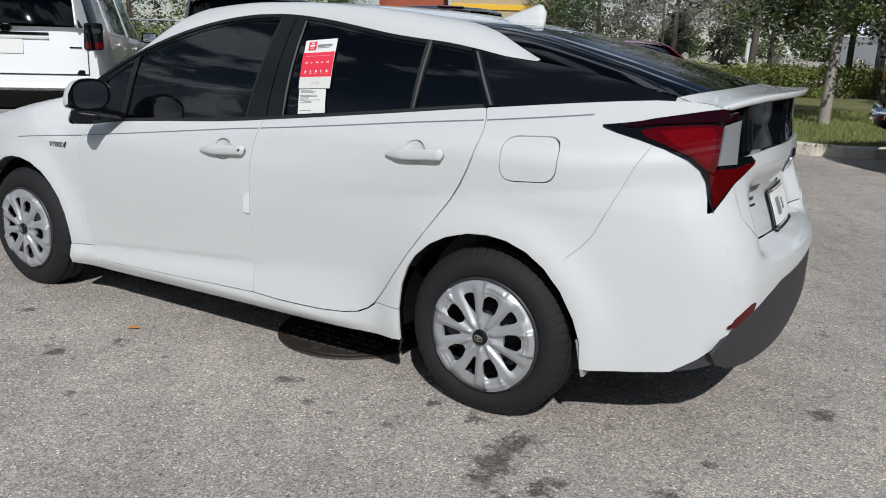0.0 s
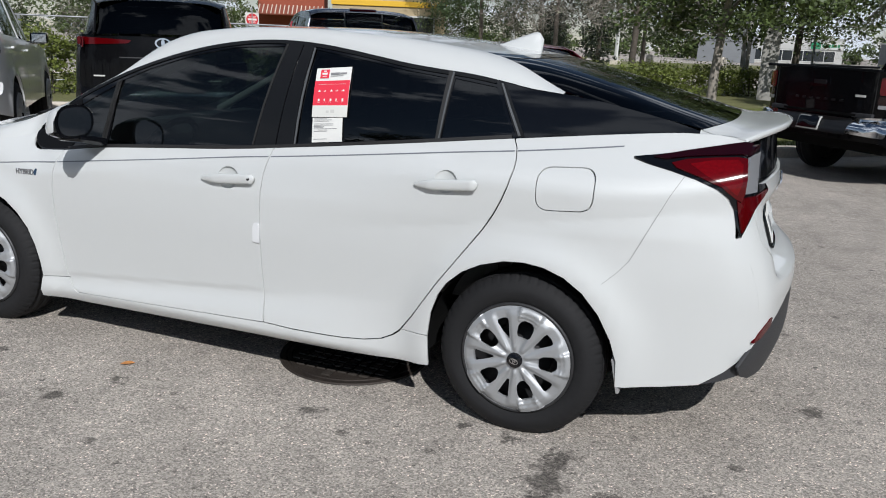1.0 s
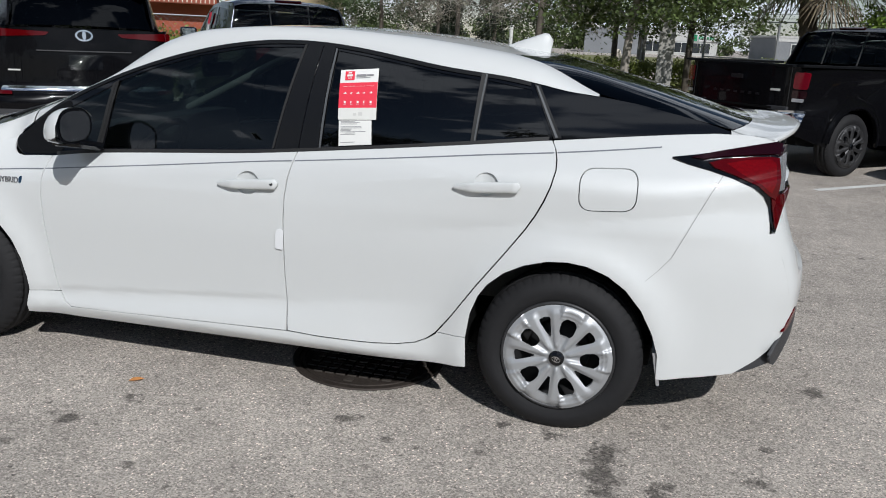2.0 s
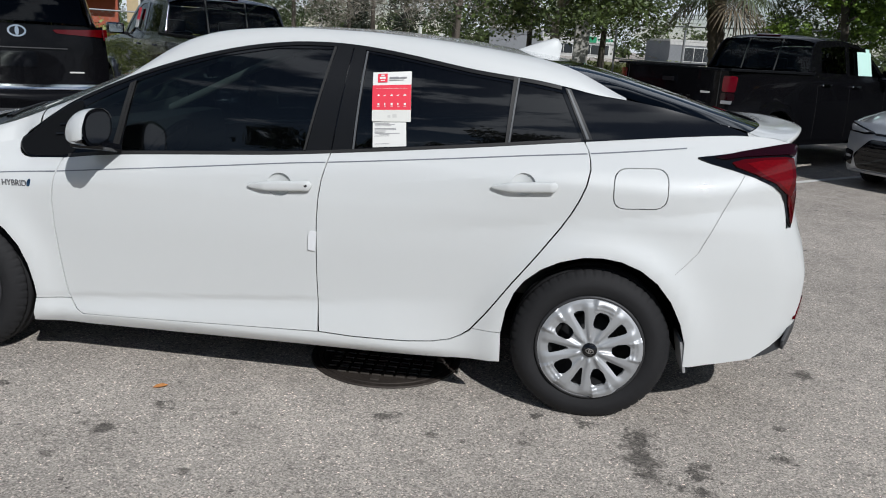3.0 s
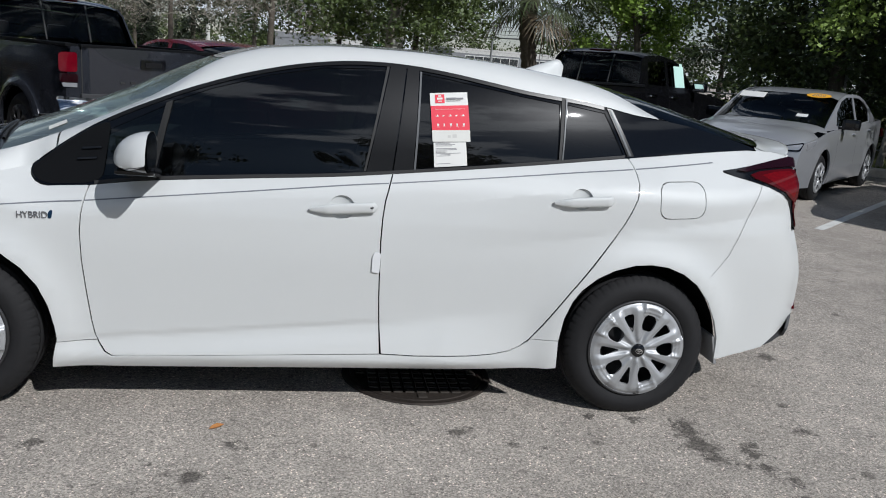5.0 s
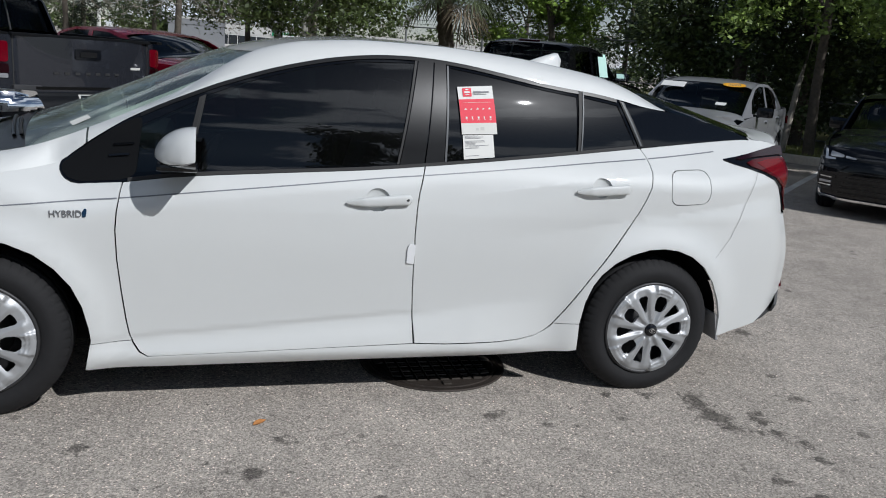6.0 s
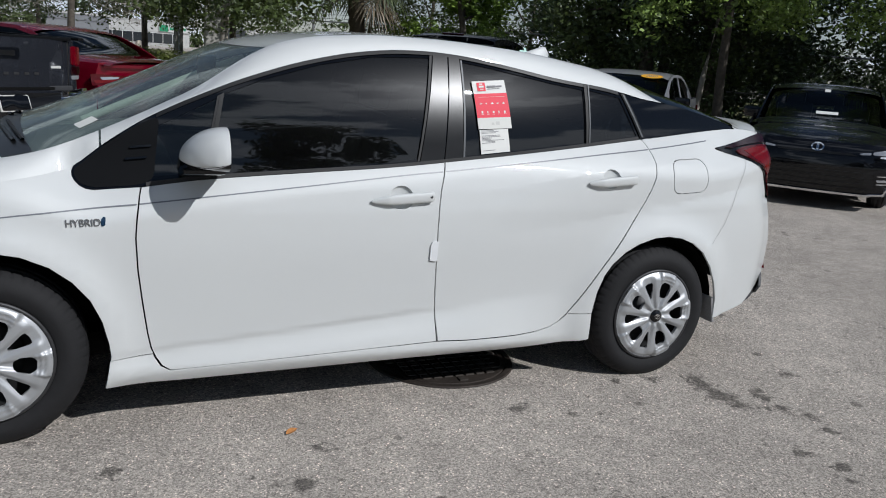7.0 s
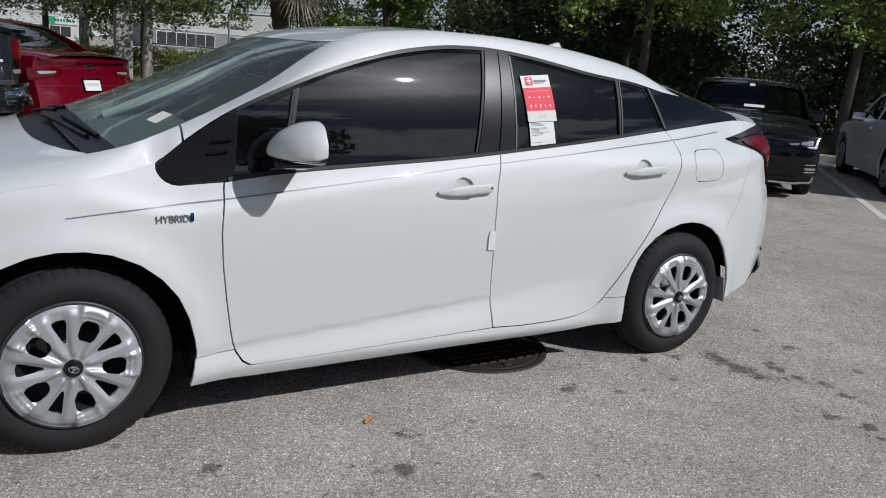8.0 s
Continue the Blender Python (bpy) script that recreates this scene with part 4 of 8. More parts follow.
    panel("upright_glass", [(-0.53, 1.0), (0.53, 1.0), (0.50, 1.148), (-0.50, 1.148)], on_tail, GLOSS_BLACK, car, "dark upright glass below the spoiler", step=0.08, both=False, off=-0.012)
    hatch = [(-0.605, 0.80), (-0.52, 0.70), (-0.42, 0.685), (0.42, 0.685), (0.52, 0.70), (0.605, 0.80), (0.60, 0.90), (0.52, 0.985), (0.3, 0.996), (-0.3, 0.996), (-0.52, 0.985), (-0.60, 0.90)]
    panel("tailgate", hatch, on_tail, WHITE, car, "pearl white tailgate", step=0.05, both=False)
    lamp_edge = [(-edge_at(0.83), 0.83), (-0.665, 0.866), (-0.614, 0.898)]
    bump = left + [(-0.62, 0.475), (-0.5, 0.53), (-0.4, 0.565), (0.0, 0.595), (0.4, 0.565), (0.5, 0.53), (0.62, 0.475)] + [(-y, z) for y, z in left[::-1]] + [(-y, z) for y, z in lamp_edge] + [(0.611, 0.80), (0.525, 0.696), (0.42, 0.680), (-0.42, 0.680), (-0.525, 0.696), (-0.611, 0.80)] + lamp_edge[::-1]
    panel("rear_bumper", bump, on_tail, WHITE, car, "pearl white rear bumper", step=0.035, both=False, turn=round_tail)
    val = [(-edge_at(0.44), 0.44), (-0.735, 0.37), (-0.70, 0.325), (-0.63, 0.295), (-0.5, 0.28), (0.5, 0.28), (0.63, 0.295), (0.70, 0.325), (0.735, 0.37), (edge_at(0.44), 0.44), (0.62, 0.470), (0.5, 0.525), (0.4, 0.56), (0.0, 0.590), (-0.4, 0.56), (-0.5, 0.525), (-0.62, 0.470)]
    panel("rear_valance", val, on_tail, PLASTIC, car, "grey plastic lower bumper", step=0.06, both=False, off=-0.004)
    panel("valance_flank", [(2.150, 0.43), (2.066, 0.334), (2.00, 0.286), (2.06, 0.300), (tail_corner(0.33) - 0.015, 0.325), (tail_corner(0.37), 0.37), (tail_corner(0.44), 0.44)], on_side, PLASTIC, car, "", step=0.06, off=-0.006)
    panel("reflector", rounded([(-0.70, 0.452), (-0.655, 0.462), (-0.585, 0.495), (-0.575, 0.525), (-0.60, 0.520), (-0.67, 0.485)], 0.01), on_tail, RED_LENS, car, "red bumper reflector", step=0.05, off=0.004, thick=0.01)
    # tail lamps
    for s in (1, -1):
        lamp = new("tail_lamp")
        lamp.parent = car
        lamp["label"] = "red and clear boomerang tail lamp"

        def lp(name, poly, surf, mat, off, label="", step=0.05, thick=0.01):
            verts, faces, normals = panel_data(poly, surf, step, thick, off)
            if s < 0:
                verts, faces, normals = [Vector((v.x, -v.y, v.z)) for v in verts], [f[::-1] for f in faces], [Vector((n.x, -n.y, n.z)) for n in normals]
            mesh_part(name, verts, faces, mat, lamp, label, normals)

        corner = [(tail_corner(z), z) for z in (1.125, 1.05, 0.98, 0.92, 0.87, 0.825)]
        lp("lamp_housing", lamp_top + corner + lamp_low[::-1][1:-1], on_side, GLOSS_BLACK, 0.004, "black lamp housing")
        lp("red_lens", [(1.812, 1.052), (1.86, 1.066), (1.94, 1.075), (2.02, 1.081), (2.050, 1.078), (2.056, 1.02), (2.054, 0.975), (2.046, 0.945), (2.026, 0.955), (1.980, 0.990), (1.90, 1.018), (1.83, 1.038)], on_side, RED_LENS, 0.010, "deep red lens", 0.03)
        lp("inner_lens", [(1.87, 1.052), (1.94, 1.066), (2.02, 1.073), (2.038, 1.060), (2.042, 1.005), (2.030, 0.966), (1.995, 0.992), (1.93, 1.019)], on_side, BRIGHT_RED_LENS, 0.0108, "vivid red inner lens", 0.03)
        lp("lower_lens", [(2.050, 0.935), (tail_corner(0.95), 0.95), (tail_corner(0.90), 0.90), (tail_corner(0.84), 0.84), (2.051, 0.865), (2.043, 0.905)], on_side, RED_LENS, 0.010, "deep red lower lens", 0.03)
        lp("top_lens", [(1.84, 1.089), (1.987, 1.119), (2.035, 1.128), (tail_corner(1.125), 1.125), (tail_corner(1.088), 1.088), (2.03, 1.090), (1.94, 1.082), (1.86, 1.074), (1.79, 1.062), (1.75, 1.066)], on_side, DARK_RED_LENS, 0.012, "dark red upper lens")
        ye = lambda z: -edge_at(z)
        lp("lamp_housing", [(ye(1.12), 1.12), (ye(0.83), 0.83), (-0.66, 0.87), (-0.61, 0.905), (-0.5, 0.95), (-0.47, 0.965), (-0.50, 0.985), (-0.575, 0.985), (-0.575, 1.128)], on_tail, GLOSS_BLACK, 0.004, "")
        lp("clear_lens", [(ye(1.08) + 0.014, 1.086), (ye(0.97) + 0.034, 0.966), (-0.598, 0.965), (-0.568, 1.102)], on_tail, CLEAR_LENS, 0.010, "clear reversing lens")
        lp("red_lens", [(ye(0.95) + 0.004, 0.955), (ye(0.84), 0.84), (-0.665, 0.88), (-0.61, 0.915), (-0.49, 0.958), (-0.49, 0.966), (-0.60, 0.952)], on_tail, RED_LENS, 0.010, "bright red lens")
        for k in range(12):
            zb = 0.978 + 0.009 * k
            lp("lens_rib", [(ye(zb) + 0.026 - 0.0013 * k, zb), (-0.602 + 0.0026 * k, zb + 0.002), (-0.602 + 0.0026 * k, zb + 0.0035), (ye(zb) + 0.026 - 0.0013 * k, zb + 0.0015)], on_tail, CLEAR_LENS, 0.0112, "", 0.1, 0.0015)
        lp("top_lens", [(ye(1.12), 1.122), (ye(1.09), 1.092), (-0.59, 1.108), (-0.58, 1.130)], on_tail, DARK_RED_LENS, 0.011, "")
    return car


TAPE = material("clear_plastic_strip", (0.70, 0.71, 0.72), 0.25, coat=0.5)
GREY_SEAM = material("seam_shadow_grey", (0.22, 0.22, 0.22), 0.7)
STRIPE = material("pinstripe_grey", (0.16, 0.17, 0.19), 0.4)
TRIM_GREY = material("grey_trim_strip", (0.10, 0.105, 0.11), 0.45, 0.2, spec=0.3)
GLASS_BACK = tinted_glass("rear_glass", (0.8, 0.9, 1.0), 0.03, ior=1.42)

WHITE_CAR = hatchback()


# ---- the other vehicles ----
def paint(name, color, flake=0.0, rough=0.25, coat=0.7):
    return material(name, color, rough, flake, coat, spread=0.02, scale=10, spec=0.08)


PAINT_BLACK = paint("black_car_paint", (0.003, 0.003, 0.0038), coat=0.2)
PAINT_GREY = paint("dark_grey_car_paint", (0.030, 0.033, 0.042), 0.45, 0.24, 1.0)
PAINT_RED = paint("red_car_paint", (0.20, 0.002, 0.016), 0.45, coat=1.0)
PAINT_NIGHT = paint("blue_black_car_paint", (0.005, 0.0055, 0.008), 0.2, coat=0.75)
PAINT_SILVER = paint("silver_car_paint", (0.40, 0.41, 0.43), 0.5, 0.3)
PAINT_LIGHT = paint("light_silver_car_paint", (0.78, 0.79, 0.80), 0.2)
PAINT_WHITE = paint("white_car_paint", (0.78, 0.79, 0.79))
WINDOW = tinted_glass("parked_car_glass", (0.8, 0.9, 1.0), 0.03, ior=1.36)
CLEAR_WINDOW = tinted_glass("parked_car_windscreen", (0.8, 0.95, 0.95), 0.30, ior=1.32)
YELLOW_PRINT = material("yellow_print", (0.85, 0.42, 0.02), 0.5)
PALE_GREEN_PAPER = material("pale_green_paper", (0.55, 0.80, 0.72), 0.6)


def vehicle(name, label, category, at, heading, spec, group):
    """A parked car from its outlines: x runs from nose (minus) to tail, z up."""
    car = thing(name, label, category, at, heading + 180, group)
    L, Wd, belt, prof, col = spec["length"] / 2, spec["width"] / 2, spec["belt"], spec["top"], spec["paint"]
    wb, wr, low, lean = spec["wheelbase"] / 2, spec["wheel"], spec["low"], spec.get("lean", 0.33)
    shift = spec.get("axle", 0.0)
    axles = (shift - wb, shift + wb)
    sharp = spec.get("square", 0.0)

    def flank(x, z):
        w = Wd - 0.02 - 0.10 * (z - 0.62) ** 2 - (0.10 * max(0.0, 0.40 - z))
        for ax in axles:
            r = math.hypot(x - ax, z - wr)
            w += spec.get("flare", 0.02) * math.exp(-(((r - wr - 0.06) / 0.07) ** 2))
        d = max(0.0, abs(x) - (L - 0.75))
        w -= (0.24 - 0.12 * sharp) * d * d
        w -= 0.02 * max(0.0, z - spline(x, belt) + 0.05) * 6
        return w

    def cabin(x, z):
        b = spline(x, belt)
        mid = spec["cabin_mid"]
        return flank(x, b) - 0.02 - lean * (z - b) - 0.025 * ((x - mid) / 1.0) ** 2

    def on_flank(x, z):
        return (x, -flank(x, z), z)

    def on_cabin(x, z):
        return (x, -cabin(x, z), z)

    def on_rear(y, z):
        return (L - spline(z, spec["tail"]) - (0.10 - 0.05 * sharp) * y * y - 0.12 * y**6, y, z)

    def on_front(y, z):
        return (-L + spline(z, spec["nose"]) + 0.16 * y * y + 0.16 * y**6, -y, z)

    def corner(z, rear=True):
        lo, hi = (L - 0.9, L + 0.1) if rear else (-L - 0.1, -L + 0.9)
        for _ in range(30):
            m = (lo + hi) / 2
            if rear:
                lo, hi = (m, hi) if on_rear(flank(m, z), z)[0] > m else (lo, m)
            else:
                lo, hi = (lo, m) if on_front(flank(m, z), z)[0] < m else (m, hi)
        return lo

    ra = wr + 0.055
    arches = []
    for ax in axles:
        a0 = math.degrees(math.asin(max(-1, (low - wr) / ra)))
        arches.append([(ax - ra * math.cos(radians(a)), wr + ra * math.sin(radians(a))) for a in [a0 + (180 - 2 * a0) * i / 16 for i in range(17)]])
    b0, b1 = spec["body_ends"]
    zf, zr = spline(b0, belt), spline(b1, belt)
    zlf, zlr = spec.get("low_front", low), spec.get("low_rear", low + 0.08)
    front_edge = [(corner(zf - (zf - zlf) * i / 6, False), zf - (zf - zlf) * i / 6) for i in range(7)]
    rear_edge = [(corner(zlr + (zr - zlr) * i / 6), zlr + (zr - zlr) * i / 6) for i in range(7)]
    belt_pts = [(b1 + (b0 - b1) * i / 16, spline(b1 + (b0 - b1) * i / 16, belt)) for i in range(17)]
    outline = front_edge + arches[0] + arches[1] + rear_edge + belt_pts[1:-1]
    panel("body_side", outline, on_flank, col, car, "", step=0.12, thick=0.03)
    skirt = spec.get("skirt")
    if skirt:
        panel("sill_trim", [(axles[0] + ra + 0.02, low), (axles[1] - ra - 0.02, low), (axles[1] - ra - 0.02, low + 0.06), (axles[0] + ra + 0.02, low + 0.06)], on_flank, skirt, car, "", step=0.2, off=0.008)
    if spec.get("arch_trim"):
        for ax in axles:
            arc_out = [(ax - (ra + 0.075) * math.cos(radians(a)), wr + (ra + 0.065) * math.sin(radians(a))) for a in range(-4, 185, 12)]
            arc_in = [(ax - ra * math.cos(radians(a)), wr + ra * math.sin(radians(a))) for a in range(-4, 185, 12)]
            panel("arch_trim", arc_out + arc_in[::-1], on_flank, spec["arch_trim"], car, "", step=0.1, thick=0.03, off=0.022)
    for x in spec["door_gaps"]:
        panel("door_gap", [(x - 0.003, low + 0.10), (x + 0.003, low + 0.10), (x + 0.003, spline(x, belt)), (x - 0.003, spline(x, belt))], on_flank, SEAL, car, "", step=0.2, thick=0, off=0.002)
    for x in spec["handles"]:
        z = spline(x, belt) - 0.11
        panel("door_handle", rounded([(x - 0.10, z - 0.015), (x + 0.10, z - 0.012), (x + 0.10, z + 0.014), (x - 0.10, z + 0.012)], 0.012), on_flank, spec.get("handle_paint", col), car, "", step=0.1, thick=0.03, off=0.03)
    # cabin sides and panes
    cab = spec["cabin"]
    panel("cabin_side", cab, on_cabin, spec.get("pillar_paint", col), car, "", step=0.15, thick=0.02, holes=spec.get("panes", ()))
    for pane in spec.get("panes", ()):
        c = Vector((sum(p[0] for p in pane) / len(pane), sum(p[1] for p in pane) / len(pane)))
        big = [tuple(c + (Vector(p) - c) * 1.03) for p in pane]
        panel("side_window", big, on_cabin, spec.get("glass", WINDOW), car, "dark side window", step=0.3, thick=0, off=-0.006)
    # sheets over the top
    for nm, x0, x1, mat in spec["sheets"]:
        rows = []
        n = max(3, int(abs(x1 - x0) / 0.12))
        for i in range(n + 1):
            x = x0 + (x1 - x0) * i / n
            z = spline(x, prof)
            b = spline(x, belt)
            e = cabin(x, z) if z > b + 0.08 else flank(x, min(z, b)) - 0.012
            row = []
            for j in range(17):
                v = 2 * j / 16 - 1
                bow = (0.40 * (1 - i / n) + 0.10 * i / n) * v * v if nm == "hood" else spec.get("bow", 0.1) * v * v if nm in ("windscreen", "rear_window", "hood") else 0.0
                xx = x + (bow if x < 0 else -bow) * (1 if nm != "hood" else 0.4)
                row.append((xx, v * e * (1 - 0.0 * i), z - 0.02 * v * v - 0.035 * v**8 if z > b + 0.08 else z + 0.02 - 0.02 * v * v - (z + 0.0 - min(z, b) + 0.015) * v**8))
            rows.append(row)
        loft(nm, rows, mat, car)
    # ends
    yr = lambda z: flank(corner(z), z)
    yf = lambda z: flank(corner(z, False), z)
    zt = spec["tail_top"]
    steps = [zlr + (zt - zlr) * i / 6 for i in range(7)]
    panel("tail_panel", [(-yr(z), z) for z in steps[::-1]] + [(yr(z), z) for z in steps], on_rear, col, car, "", step=0.12, both=False, thick=0.03)
    zt = spec["nose_top"]
    steps = [zlf + (zt - zlf) * i / 6 for i in range(7)]
    panel("nose_panel", [(-yf(z), z) for z in steps[::-1]] + [(yf(z), z) for z in steps], on_front, col, car, "", step=0.12, both=False, thick=0.03)
    for nm, surf, poly, mat, off, both in spec["details"]:
        panel(nm, poly, {"rear": on_rear, "front": on_front, "flank": on_flank, "cabin": on_cabin}[surf], mat, car, "", step=0.12, thick=0.012, off=off, both=both)
    # underside, wheels, mirrors
    part("underbody", box_bm((2 * L - 0.5, 2 * Wd - 0.26, 0.12), (0, 0, low + 0.08), 0.02), VOID, car)
    part("cabin_floor", box_bm((spec["cabin_len"], 2 * Wd - 0.4, 0.30), (spec["cabin_mid"], 0, low + 0.32), 0.05), VOID, car)
    for x in spec.get("seats", ()):
        for y in (-0.36, 0.36):
            part("seat", box_bm((0.14, 0.46, 0.55), (x, y, low + 0.70), 0.05, pose(0, 0, 0, 0, 12)), SATIN_BLACK, car)
            part("headrest", box_bm((0.09, 0.24, 0.16), (x + 0.09, y, low + 1.03), 0.04), SATIN_BLACK, car)
    for ax in axles:
        for s in (-1, 1):
            wheel_parts(car, (ax, s * (Wd - 0.125), wr * 0.96), r=wr, side=s, spin=17 * s, dark=spec.get("dark_wheels", False))
        part("wheel_well", box_bm((ra * 2 - 0.04, 2 * Wd - 0.5, ra + 0.1), (ax, 0, low + ra * 0.55), 0.05), VOID, car)
    mx, mz = spec["mirror"]
    mo = spec.get("mirror_reach", 0.16)
    for s in (-1, 1):
        bm = box_bm((0.13, 0.23, 0.15), (mx, s * (cabin(mx, mz) + mo), mz + 0.03), 0.05)
        mirror = part("door_mirror", bm, spec.get("mirror_paint", GLOSS_BLACK), car)
        part("mirror_glass", box_bm((0.006, 0.18, 0.11), (mx + 0.068, s * (cabin(mx, mz) + mo + 0.005), mz + 0.03), 0.002), CHROME, mirror)
        part("mirror_foot", box_bm((0.07, 0.12, 0.04), (mx, s * (cabin(mx, mz) + 0.03), mz - 0.03), 0.01), SATIN_BLACK, mirror)
    return car


def pickup_fittings(truck):
    """Rear window bars, stop lamp, bed rails and bed floor of a pickup."""
    for y in (-0.26, 0.26):
        tube("window_bar", [(0.685, y, 1.715), (0.74, y, 1.55), (0.822, y, 1.295)], 0.012, SEAL, truck, 6)
    part("stop_lamp", box_bm((0.05, 0.36, 0.03), (0.66, 0, 1.765), 0.01, pose(0, 0, 0, 0, 20)), DARK_RED_LENS, truck, "dark red stop lamp above the rear window")
    for s in (-1, 1):
        part("bed_rail", box_bm((1.78, 0.07, 0.03), (1.74, s * 0.868, 1.290), 0.01), TRIM_BLACK, truck, "black bed rail cap")
    part("tailgate_cap", box_bm((0.07, 1.50, 0.03), (2.595, 0, 1.285), 0.01), TRIM_BLACK, truck)
    part("bed_floor", box_bm((1.80, 1.50, 0.05), (1.73, 0, 0.80), 0.01), PLASTIC, truck)
    part("cab_back", box_bm((0.04, 1.60, 0.50), (0.84, 0, 1.02), 0.01), TRIM_BLACK, truck)


def badge(surf, z, r=0.06):
    """A plain chrome oval ring, as three strokes."""
    return [("badge", surf, ellipse(0, z, r, r * 0.68), CHROME, 0.012, False), ("badge_field", surf, ellipse(0, z, r * 0.78, r * 0.5), GLOSS_BLACK, 0.015, False), ("badge_bar", surf, ellipse(0, z, r * 0.22, r * 0.52), CHROME, 0.018, False)]


